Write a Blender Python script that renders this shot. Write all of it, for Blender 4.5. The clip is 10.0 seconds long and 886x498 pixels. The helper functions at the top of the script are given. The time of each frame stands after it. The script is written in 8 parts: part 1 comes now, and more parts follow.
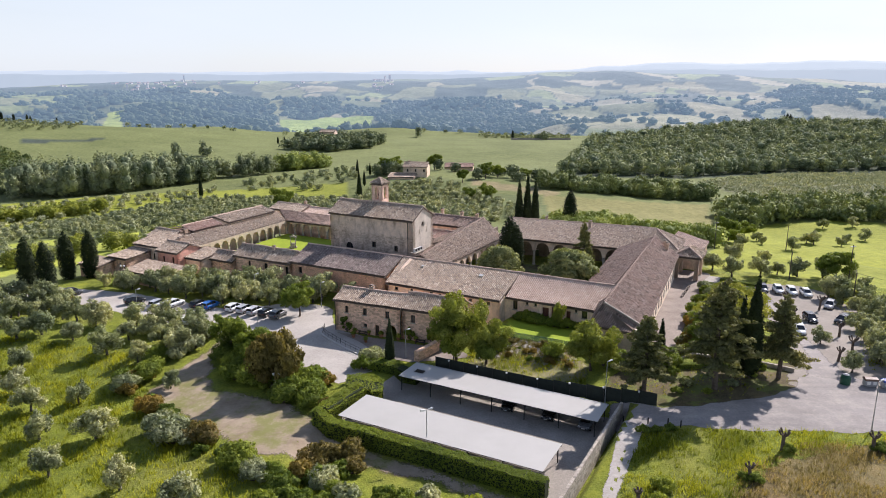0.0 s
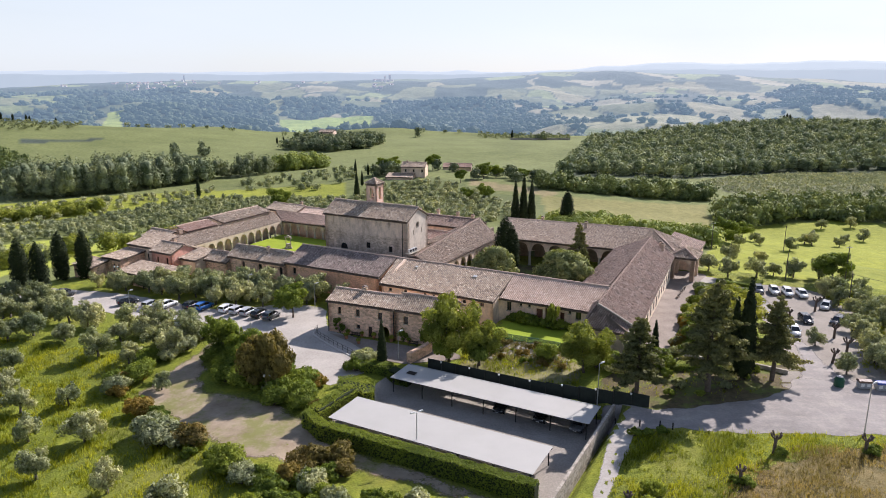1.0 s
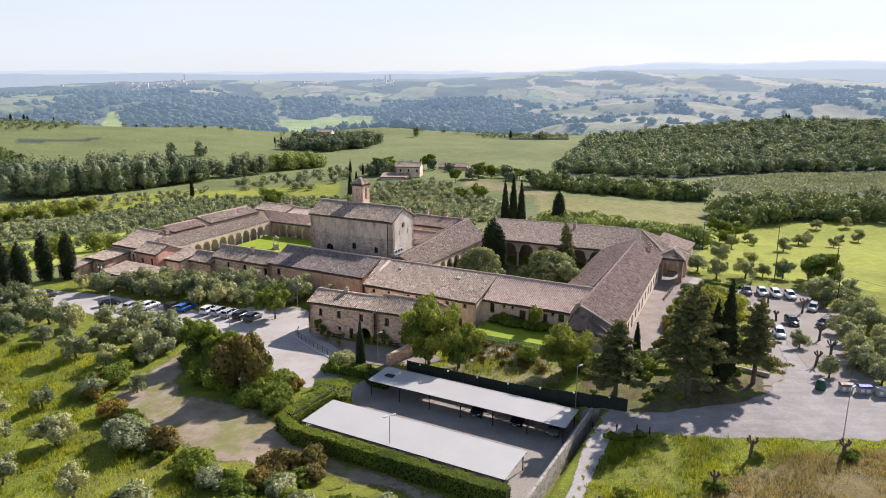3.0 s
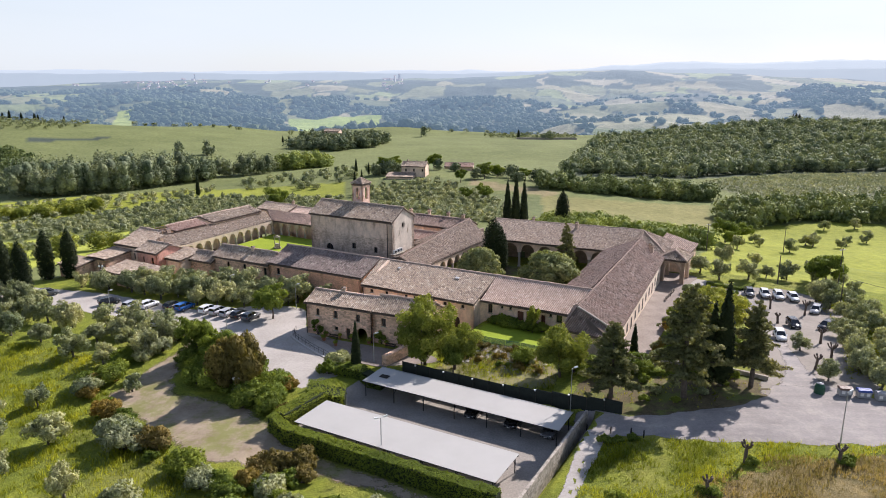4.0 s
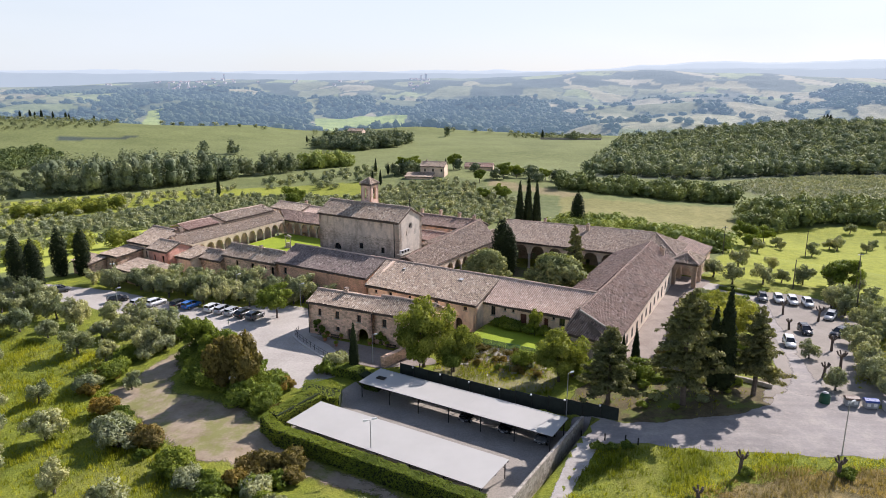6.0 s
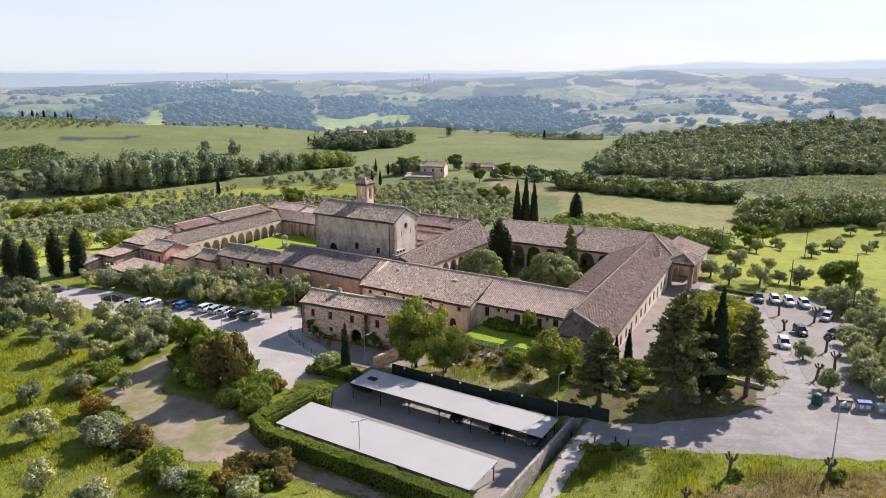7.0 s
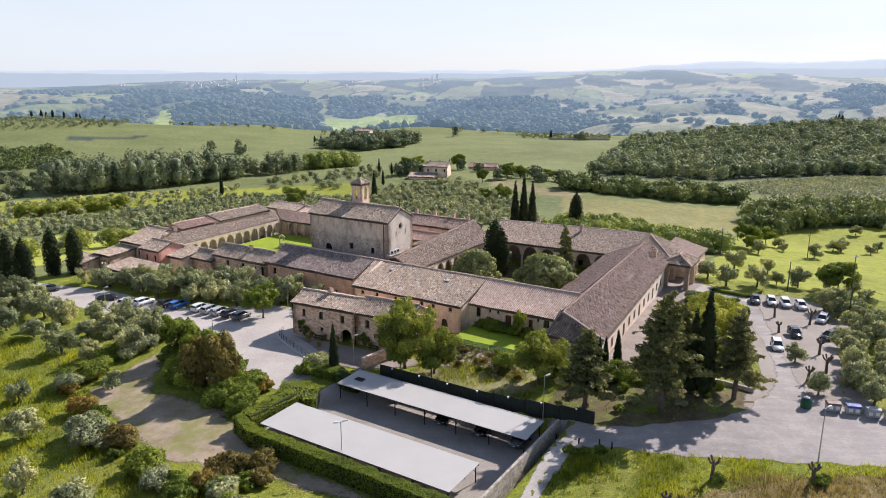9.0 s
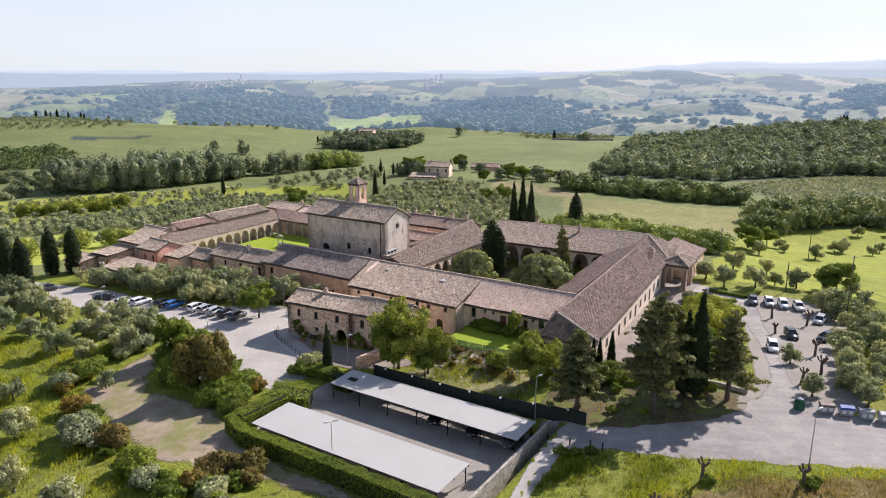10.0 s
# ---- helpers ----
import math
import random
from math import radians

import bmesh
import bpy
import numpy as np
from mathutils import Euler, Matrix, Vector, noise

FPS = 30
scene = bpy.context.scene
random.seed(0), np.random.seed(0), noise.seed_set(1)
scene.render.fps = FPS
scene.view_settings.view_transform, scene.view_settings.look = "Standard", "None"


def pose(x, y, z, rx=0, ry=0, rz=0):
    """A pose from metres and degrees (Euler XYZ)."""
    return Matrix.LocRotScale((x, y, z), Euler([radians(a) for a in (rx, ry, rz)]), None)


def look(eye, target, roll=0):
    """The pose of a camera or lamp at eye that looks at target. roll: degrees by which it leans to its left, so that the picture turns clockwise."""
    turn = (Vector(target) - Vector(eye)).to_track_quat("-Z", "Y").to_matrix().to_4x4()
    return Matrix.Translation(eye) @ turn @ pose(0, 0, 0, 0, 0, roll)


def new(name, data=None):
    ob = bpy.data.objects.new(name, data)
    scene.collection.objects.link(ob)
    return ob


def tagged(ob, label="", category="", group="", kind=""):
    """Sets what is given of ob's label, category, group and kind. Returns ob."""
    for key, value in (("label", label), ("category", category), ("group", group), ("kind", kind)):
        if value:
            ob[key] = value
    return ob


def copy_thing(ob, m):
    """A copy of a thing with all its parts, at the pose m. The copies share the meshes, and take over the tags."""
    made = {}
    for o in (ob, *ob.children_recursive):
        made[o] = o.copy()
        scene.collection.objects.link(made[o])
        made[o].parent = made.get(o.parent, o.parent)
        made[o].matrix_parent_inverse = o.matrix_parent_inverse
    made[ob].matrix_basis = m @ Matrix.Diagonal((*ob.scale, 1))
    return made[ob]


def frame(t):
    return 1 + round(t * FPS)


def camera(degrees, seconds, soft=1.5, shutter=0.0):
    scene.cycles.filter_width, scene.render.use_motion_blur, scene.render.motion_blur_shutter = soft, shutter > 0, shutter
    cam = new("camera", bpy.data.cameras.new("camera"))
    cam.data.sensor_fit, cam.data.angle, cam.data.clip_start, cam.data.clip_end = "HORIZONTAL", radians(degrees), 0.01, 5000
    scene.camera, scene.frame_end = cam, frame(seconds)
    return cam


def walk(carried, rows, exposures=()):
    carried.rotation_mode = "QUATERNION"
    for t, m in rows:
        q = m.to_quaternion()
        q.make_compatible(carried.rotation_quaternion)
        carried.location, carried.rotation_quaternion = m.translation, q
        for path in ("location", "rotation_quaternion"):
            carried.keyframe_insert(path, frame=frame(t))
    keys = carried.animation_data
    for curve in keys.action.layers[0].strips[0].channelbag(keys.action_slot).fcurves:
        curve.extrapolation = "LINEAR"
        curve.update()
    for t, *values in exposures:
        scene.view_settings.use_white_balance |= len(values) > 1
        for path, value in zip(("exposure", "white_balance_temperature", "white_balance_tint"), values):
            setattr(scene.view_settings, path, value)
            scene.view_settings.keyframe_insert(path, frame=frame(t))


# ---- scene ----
cam = camera(64.8, 10.0, soft=0.95)
METRES, EYE, TILT, LEAN, TURN = 17.5, 44.5, -14.0, 0.0, 0.0
ROWS = [
    (0.0, 0.0, 0.0, 0.0, 0.0, 0.0, -0.0),
    (0.5, 0.0326, 0.0158, 0.0049, 0.01, 0.0, -0.01),
    (1.0, 0.0705, 0.0315, 0.0092, 0.03, 0.0, -0.01),
    (1.5, 0.113, 0.0471, 0.0127, 0.05, -0.01, -0.01),
    (2.0, 0.1606, 0.0627, 0.0163, 0.06, -0.01, -0.01),
    (2.5, 0.2094, 0.0797, 0.0192, 0.07, -0.01, -0.01),
    (4.0, 0.3741, 0.1333, 0.0293, 0.86, -0.06, -0.24),
    (4.5, 0.4341, 0.1488, 0.0338, 1.67, -0.07, -0.44),
    (5.0, 0.4931, 0.1648, 0.0386, 2.25, -0.08, -0.57),
    (5.5, 0.5507, 0.1802, 0.0418, 2.71, -0.09, -0.69),
    (7.0, 0.6979, 0.2186, 0.0467, 3.24, -0.08, -0.8),
    (7.5, 0.7394, 0.2298, 0.0475, 3.39, -0.08, -0.83),
    (8.0, 0.7818, 0.2396, 0.049, 3.57, -0.08, -0.87),
    (8.5, 0.8235, 0.2473, 0.0506, 3.75, -0.09, -0.91),
    (9.0, 0.8675, 0.2548, 0.0529, 3.94, -0.09, -0.96),
    (9.5, 0.9121, 0.2627, 0.0534, 4.12, -0.08, -1.0),
    (10.0, 0.9585, 0.2695, 0.0536, 4.3, -0.08, -1.06),
]
walk(cam, [(t, pose(0, 0, EYE, TILT, LEAN, TURN) @ pose(METRES * x, METRES * y, METRES * z, 90 + pitch, roll, yaw)) for t, x, y, z, yaw, pitch, roll in ROWS], exposures=((0.0, 0.5, 6250, 20), (10.0, 0.5, 6250, 20)))

# ---- light ----
SUN_AZ, SUN_EL = math.atan2(0.69, 0.72), radians(36)
world = bpy.data.worlds.new("sky")
scene.world = world
world.use_nodes = True
wn = world.node_tree.nodes
sky = wn.new("ShaderNodeTexSky")
sky.sky_type, sky.sun_disc = "NISHITA", False
sky.sun_elevation, sky.sun_rotation = SUN_EL, SUN_AZ
sky.air_density, sky.dust_density, sky.ozone_density = 1.0, 0.5, 1.5
wn["Background"].inputs["Strength"].default_value = 0.088
# a thin bright veil of high cloud over the blue
veil = wn.new("ShaderNodeMix")
veil.data_type = "RGBA"
veil.inputs[7].default_value = (6.8, 7.55, 7.75, 1)
wisp = wn.new("ShaderNodeTexNoise")
wisp.inputs["Scale"].default_value, wisp.inputs["Detail"].default_value = 2.2, 6.0
wide = wn.new("ShaderNodeMapping")
wide.inputs["Scale"].default_value = (1, 1, 5)
where = wn.new("ShaderNodeTexCoord")
soft_range = wn.new("ShaderNodeMapRange")
soft_range.inputs["From Min"].default_value, soft_range.inputs["From Max"].default_value = 0.3, 0.75
soft_range.inputs["To Min"].default_value, soft_range.inputs["To Max"].default_value = 0.7, 0.95
high = wn.new("ShaderNodeSeparateXYZ")
thin = wn.new("ShaderNodeMapRange")
thin.inputs["From Min"].default_value, thin.inputs["From Max"].default_value = 0.12, 0.5
thin.inputs["To Min"].default_value, thin.inputs["To Max"].default_value = 1.0, 0.1
depth = wn.new("ShaderNodeMath")
depth.operation = "MULTIPLY"
for a, b in ((where.outputs["Generated"], wide.inputs[0]), (wide.outputs[0], wisp.inputs["Vector"]), (wisp.outputs["Fac"], soft_range.inputs[0]),
             (soft_range.outputs[0], depth.inputs[0]), (where.outputs["Generated"], high.inputs[0]), (high.outputs["Z"], thin.inputs[0]), (thin.outputs[0], depth.inputs[1]), (depth.outputs[0], veil.inputs[0]), (sky.outputs[0], veil.inputs[6]), (veil.outputs[2], wn["Background"].inputs[0])):
    world.node_tree.links.new(a, b)
lamp = bpy.data.lights.new("sun", "SUN")
lamp.energy, lamp.angle, lamp.color = 5.0, radians(0.5), (1.0, 0.94, 0.85)
sun = new("sun", lamp)
sun.matrix_world = look((0, 0, 0), (-math.sin(SUN_AZ) * math.cos(SUN_EL), -math.cos(SUN_AZ) * math.cos(SUN_EL), -math.sin(SUN_EL)))

# ---- materials ----
def mat(name, rough=0.9, metal=0.0):
    m = bpy.data.materials.new(name)
    m.use_nodes = True
    nt = m.node_tree
    b = nt.nodes["Principled BSDF"]
    b.inputs["Roughness"].default_value, b.inputs["Metallic"].default_value = rough, metal
    b.inputs["Specular IOR Level"].default_value = 0.3
    return m, nt, b


def node(nt, kind, **inputs):
    n = nt.nodes.new("ShaderNode" + kind)
    for k, v in inputs.items():
        n.inputs[k].default_value = v
    return n


def noise_at(nt, vec, scale, detail=4.0, rough=0.6):
    n = node(nt, "TexNoise", Scale=scale, Detail=detail, Roughness=rough)
    nt.links.new(vec, n.inputs["Vector"])
    return n.outputs["Fac"]


def ramp(nt, fac, stops):
    r = nt.nodes.new("ShaderNodeValToRGB")
    els = r.color_ramp.elements
    while len(els) < len(stops):
        els.new(0.5)
    for e, (p, c) in zip(els, stops):
        e.position, e.color = p, (*c, 1)
    nt.links.new(fac, r.inputs[0])
    return r.outputs[0]


def mix(nt, fac, a, b, how="MIX"):
    m = nt.nodes.new("ShaderNodeMix")
    m.data_type, m.blend_type = "RGBA", how
    for sock, v in ((m.inputs[0], fac), (m.inputs[6], a), (m.inputs[7], b)):
        if isinstance(v, (int, float)):
            sock.default_value = v
        elif isinstance(v, tuple):
            sock.default_value = (*v, 1)
        else:
            nt.links.new(v, sock)
    return m.outputs[2]


def position(nt):
    return nt.nodes.new("ShaderNodeNewGeometry").outputs["Position"]


def bump(nt, b, height, strength, distance):
    n = node(nt, "Bump", Strength=strength, Distance=distance)
    nt.links.new(height, n.inputs["Height"])
    nt.links.new(n.outputs[0], b.inputs["Normal"])


def simple(name, lo, hi, scale=1.0, rough=0.9, fine=8.0, bump_m=0.02, metal=0.0, grain=0.35):
    """Two scales of variation between two colours, with a fine relief."""
    m, nt, b = mat(name, rough, metal)
    p = position(nt)
    big = noise_at(nt, p, scale)
    small = noise_at(nt, p, scale * fine, 6.0, 0.7)
    c = ramp(nt, big, ((0.3, lo), (0.7, hi)))
    c = mix(nt, grain, c, ramp(nt, small, ((0.3, tuple(v * 0.6 for v in lo)), (0.7, tuple(min(1, v * 1.3) for v in hi)))))
    nt.links.new(c, b.inputs["Base Color"])
    if bump_m:
        bump(nt, b, small, 0.6, bump_m)
    return m


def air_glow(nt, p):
    """Light of the hazy air, put into far surfaces' emission, stronger with the distance."""
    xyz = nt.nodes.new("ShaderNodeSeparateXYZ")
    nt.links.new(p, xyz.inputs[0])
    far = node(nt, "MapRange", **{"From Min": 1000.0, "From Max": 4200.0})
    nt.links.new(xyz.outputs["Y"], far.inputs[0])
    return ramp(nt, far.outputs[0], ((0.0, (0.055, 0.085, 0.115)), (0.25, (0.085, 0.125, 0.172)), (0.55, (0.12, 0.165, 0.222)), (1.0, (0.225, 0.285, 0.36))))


def leafy(name, dark, light, glow=0.3, far=0.12, air=None, lump=1.0):
    """Foliage: each leaf spray its own green, each plant its own tone, some light passing through."""
    m, nt, b = mat(name, 0.7)
    b.inputs["Specular IOR Level"].default_value = 0.12
    g = nt.nodes.new("ShaderNodeNewGeometry")
    info = nt.nodes.new("ShaderNodeObjectInfo")
    half = [(a + b) / 2 for a, b in zip(dark, light)]
    dark, light = (tuple(0.6 * v + 0.4 * h for v, h in zip(c, half)) for c in (dark, light))
    c = ramp(nt, g.outputs["Random Per Island"], ((0.0, dark), (1.0, light)))
    tone = ramp(nt, info.outputs["Random"], ((0.0, (0.75, 0.8, 0.75)), (1.0, (1.2, 1.15, 1.1))))
    c = mix(nt, 1.0, c, tone, "MULTIPLY")
    lumps_ = ramp(nt, noise_at(nt, g.outputs["Position"], far, 2.0), ((0.3, (1 - 0.4 * lump, 1 - 0.34 * lump, 1 - 0.34 * lump)), (0.5, (1, 1, 1)), (0.7, (1 + 0.4 * lump, 1 + 0.3 * lump, 1 + 0.1 * lump))))
    c = mix(nt, 1.0, c, lumps_, "MULTIPLY")
    nt.links.new(c, b.inputs["Base Color"])
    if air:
        # the glow of the air before the far backdrop, put into the leaves' emission
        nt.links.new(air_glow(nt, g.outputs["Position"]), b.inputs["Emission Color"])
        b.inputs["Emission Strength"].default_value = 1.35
    t = nt.nodes.new("ShaderNodeBsdfTranslucent")
    nt.links.new(mix(nt, 1.0, c, (1.2, 1.2, 0.55), "MULTIPLY"), t.inputs[0])
    ms = nt.nodes.new("ShaderNodeMixShader")
    ms.inputs[0].default_value = glow
    nt.links.new(b.outputs[0], ms.inputs[1])
    nt.links.new(t.outputs[0], ms.inputs[2])
    nt.links.new(ms.outputs[0], nt.nodes["Material Output"].inputs[0])
    return m


def roof_tiles(name, dark, mid, light, lichen=0.35):
    """Clay tiles laid in courses: UV is metres along the eave and down the slope."""
    m, nt, b = mat(name, 0.92)
    uv = nt.nodes.new("ShaderNodeUVMap").outputs[0]
    p = position(nt)
    split = nt.nodes.new("ShaderNodeSeparateXYZ")
    nt.links.new(uv, split.inputs[0])

    def calc(how, x, y=0.0):
        n = nt.nodes.new("ShaderNodeMath")
        n.operation = how
        for sock, v in zip(n.inputs, (x, y)):
            if isinstance(v, (int, float)):
                sock.default_value = v
            else:
                nt.links.new(v, sock)
        return n.outputs[0]

    across = calc("DIVIDE", split.outputs["X"], 0.36)
    column = calc("FLOOR", across)
    shift = nt.nodes.new("ShaderNodeTexWhiteNoise")
    shift.noise_dimensions = "1D"
    nt.links.new(column, shift.inputs["W"])
    row = calc("FLOOR", calc("ADD", calc("DIVIDE", split.outputs["Y"], 0.45), shift.outputs["Value"]))
    pick = nt.nodes.new("ShaderNodeTexWhiteNoise")
    pick.noise_dimensions = "2D"
    both = nt.nodes.new("ShaderNodeCombineXYZ")
    nt.links.new(column, both.inputs[0])
    nt.links.new(row, both.inputs[1])
    nt.links.new(both.outputs[0], pick.inputs["Vector"])
    c = ramp(nt, pick.outputs["Value"], ((0.0, tuple(0.9 * a + 0.1 * b for a, b in zip(dark, mid))), (0.3, mid), (0.75, mid), (1.0, tuple(0.9 * a + 0.1 * b for a, b in zip(light, mid)))))
    # shade between the cover tiles is painted in as darker channels
    channel = calc("ABSOLUTE", calc("SUBTRACT", calc("FRACT", across), 0.5))
    c = mix(nt, ramp(nt, channel, ((0.28, (0, 0, 0)), (0.46, (0.85,) * 3))), c, tuple(v * 0.6 for v in dark))
    big = noise_at(nt, p, 0.3, 6.0, 0.7)
    fine = noise_at(nt, p, 7.0, 5.0, 0.8)
    c = mix(nt, ramp(nt, big, ((0.42, (0, 0, 0)), (0.68, (lichen,) * 3))), c, (0.24, 0.215, 0.185))
    c = mix(nt, ramp(nt, fine, ((0.52, (0, 0, 0)), (0.68, (0.42,) * 3))), c, (0.6, 0.53, 0.47))
    c = mix(nt, ramp(nt, fine, ((0.3, (0.6,) * 3), (0.46, (0, 0, 0)))), c, (0.09, 0.072, 0.065))
    nt.links.new(c, b.inputs["Base Color"])
    bump(nt, b, fine, 0.4, 0.03)
    return m


def masonry(name, base, stone, patch, size=(0.5, 0.22), show=0.6, streak=0.45, bare_below=None, patches=0.7):
    """Rubble or brick under worn plaster: courses show where the plaster has gone."""
    m, nt, b = mat(name, 0.95)
    p = position(nt)
    v = node(nt, "TexVoronoi", Scale=1.0)
    mp = nt.nodes.new("ShaderNodeMapping")
    mp.inputs["Scale"].default_value = (1 / size[0], 1 / size[0], 1 / size[1])
    nt.links.new(p, mp.inputs[0])
    nt.links.new(mp.outputs[0], v.inputs["Vector"])
    cells = ramp(nt, v.outputs["Distance"], ((0.15, stone), (0.6, tuple(x * 0.7 for x in stone))))
    split = nt.nodes.new("ShaderNodeSeparateColor")
    nt.links.new(v.outputs["Color"], split.inputs[0])
    hue = mix(nt, 0.9, cells, ramp(nt, split.outputs[0], ((0.0, tuple(x * 0.55 for x in stone)), (0.5, tuple(x * 1.0 for x in stone)), (1.0, tuple(x * 1.25 for x in stone)))))
    worn = ramp(nt, noise_at(nt, p, 0.35, 6.0, 0.65), ((0.55 - 0.3 * show, (0, 0, 0)), (0.75 - 0.3 * show, (show,) * 3)))
    if bare_below is not None:
        # the lower courses have lost their plaster, along a ragged edge
        xyz = nt.nodes.new("ShaderNodeSeparateXYZ")
        nt.links.new(p, xyz.inputs[0])
        edge = nt.nodes.new("ShaderNodeMath")
        edge.operation = "MULTIPLY_ADD"
        edge.inputs[1].default_value = 4.0
        nt.links.new(noise_at(nt, p, 0.25, 6.0, 0.6), edge.inputs[0])
        nt.links.new(xyz.outputs["Z"], edge.inputs[2])
        low = node(nt, "MapRange", **{"From Min": bare_below + 1.8, "From Max": bare_below + 2.3, "To Min": 0.85, "To Max": 0.0})
        nt.links.new(edge.outputs[0], low.inputs[0])
        worn = mix(nt, 1.0, worn, low.outputs[0], "LIGHTEN")
    c = mix(nt, worn, base, hue)
    c = mix(nt, ramp(nt, noise_at(nt, p, 0.12, 5.0, 0.7), ((0.45, (0, 0, 0)), (0.7, (patches,) * 3))), c, patch)
    stain = noise_at(nt, p, 1.4, 6.0, 0.8)
    c = mix(nt, 0.55, c, mix(nt, 1.0, c, ramp(nt, stain, ((0.3, (0.66, 0.63, 0.59)), (0.7, (1.35, 1.33, 1.3)))), "MULTIPLY"))
    # rain streaks and damp, drawn out downwards
    down = nt.nodes.new("ShaderNodeMapping")
    down.inputs["Scale"].default_value = (0.7, 0.7, 0.3)
    nt.links.new(p, down.inputs[0])
    c = mix(nt, streak, c, mix(nt, 1.0, c, ramp(nt, noise_at(nt, down.outputs[0], 1.0, 6.0, 0.7), ((0.32, (0.42, 0.4, 0.38)), (0.5, (0.95, 0.95, 0.95)), (0.7, (1.25, 1.24, 1.22)))), "MULTIPLY"))
    nt.links.new(c, b.inputs["Base Color"])
    bump(nt, b, v.outputs["Distance"], -0.4 * show, 0.04)
    return m


M = {}
M["tile"] = roof_tiles("weathered_clay_tile", (0.145, 0.108, 0.085), (0.43, 0.33, 0.242), (0.7, 0.6, 0.48))
M["tile_red"] = roof_tiles("newer_clay_tile", (0.275, 0.16, 0.125), (0.441, 0.287, 0.225), (0.579, 0.447, 0.367), 0.15)
M["tile_pale"] = roof_tiles("pale_pink_clay_tile", (0.4, 0.285, 0.22), (0.63, 0.465, 0.37), (0.78, 0.63, 0.53), 0.1)
M["tile_mid"] = roof_tiles("greyed_clay_tile", (0.125, 0.092, 0.074), (0.35, 0.265, 0.2), (0.58, 0.48, 0.39))
M["tile_dark"] = roof_tiles("mossy_clay_tile", (0.1, 0.07, 0.055), (0.3, 0.205, 0.16), (0.45, 0.34, 0.29), 0.3)
# south roof tile with lichen, its dim light put into a darker, greyer colour
M["tile_grey"] = roof_tiles("shade_greyed_lichened_tile", (0.085, 0.068, 0.06), (0.24, 0.185, 0.165), (0.42, 0.35, 0.31), 0.4)
M["plaster_rose"] = masonry("rose_red_plaster", (0.66, 0.36, 0.29), (0.55, 0.36, 0.28), (0.6, 0.38, 0.3), (0.5, 0.25), 0.2)
M["plaster"] = masonry("worn_lime_plaster", (0.82, 0.65, 0.51), (0.571, 0.406, 0.312), (0.52, 0.43, 0.369), (0.5, 0.25), 0.35)
M["cream"] = masonry("cream_lime_plaster", (0.8, 0.69, 0.57), (0.66, 0.53, 0.42), (0.7, 0.59, 0.48), (0.5, 0.25), 0.2, 0.35)
M["plaster_warm"] = masonry("warm_ochre_plaster", (0.88, 0.69, 0.54), (0.576, 0.39, 0.31), (0.605, 0.424, 0.342), (0.5, 0.25), 0.25)
M["plaster_pink"] = masonry("faded_pink_plaster", (0.84, 0.61, 0.5), (0.6, 0.42, 0.33), (0.57, 0.4, 0.32), (0.5, 0.25), 0.2)
M["brick"] = masonry("old_brickwork", (0.784, 0.462, 0.321), (0.784, 0.482, 0.321), (0.699, 0.462, 0.341), (0.28, 0.09), 0.8)
M["stone"] = masonry("rubble_stone", (0.66, 0.44, 0.31), (0.74, 0.52, 0.38), (0.62, 0.36, 0.24), (0.5, 0.3), 0.95, 0.08, patches=0.3)
M["brick_pale"] = masonry("pale_pink_brick", (0.6, 0.46, 0.36), (0.56, 0.4, 0.3), (0.52, 0.43, 0.35), (0.28, 0.09), 0.6)
# copy of the lime plaster, darkened in colour for less light on the arcades
M["arch_plaster"] = masonry("dimmed_arcade_plaster", (0.6, 0.5, 0.4), (0.45, 0.34, 0.27), (0.44, 0.37, 0.31), (0.5, 0.25), 0.4)
# inner walls of the walks: the arcade's shade is put into this dark colour
M["dim_walk_wall"] = masonry("shade_toned_walk_wall", (0.3, 0.24, 0.19), (0.32, 0.25, 0.19), (0.24, 0.19, 0.15), (0.5, 0.3), 0.5, 0.4)
M["grey_rubble"] = masonry("grey_rubble_wall", (0.41, 0.37, 0.32), (0.4, 0.36, 0.31), (0.31, 0.28, 0.235), (0.45, 0.3), 0.9, 0.45)
M["church"] = masonry("grey_render", (0.7, 0.58, 0.485), (0.5, 0.4, 0.32), (0.46, 0.385, 0.325), (0.5, 0.2), 0.45, 0.75, 9.9)
M["pale_kerb"] = simple("pale_kerb_stone", (0.5, 0.47, 0.43), (0.62, 0.59, 0.55), 1.2)
M["trim"] = simple("pale_stone", (0.38, 0.34, 0.28), (0.5, 0.45, 0.38), 0.8)
M["ridge"] = simple("ridge_clay", (0.406, 0.29, 0.217), (0.609, 0.478, 0.392), 2.0)
M["dark_wood"] = simple("dark_shutter_wood", (0.04, 0.03, 0.022), (0.075, 0.055, 0.04), 2.0, 0.7)
M["red_wood"] = simple("red_brown_wood", (0.11, 0.045, 0.03), (0.17, 0.07, 0.045), 2.0, 0.7)
M["iron"] = simple("dark_iron", (0.02, 0.02, 0.02), (0.05, 0.045, 0.04), 3.0, 0.55, metal=0.4)
M["steel"] = simple("grey_steel", (0.3, 0.31, 0.31), (0.42, 0.43, 0.43), 2.0, 0.45, metal=0.6)
M["gravel"] = simple("pale_gravel", (0.33, 0.3, 0.265), (0.49, 0.455, 0.41), 0.16, 0.95, 18.0, 0.012, grain=0.3)
M["car_park"] = simple("dusty_car_park_earth", (0.22, 0.195, 0.165), (0.33, 0.295, 0.255), 0.16, 0.96, 18.0, 0.01, grain=0.25)
m_, nt_, b_ = mat("worn_pale_asphalt", 0.92)
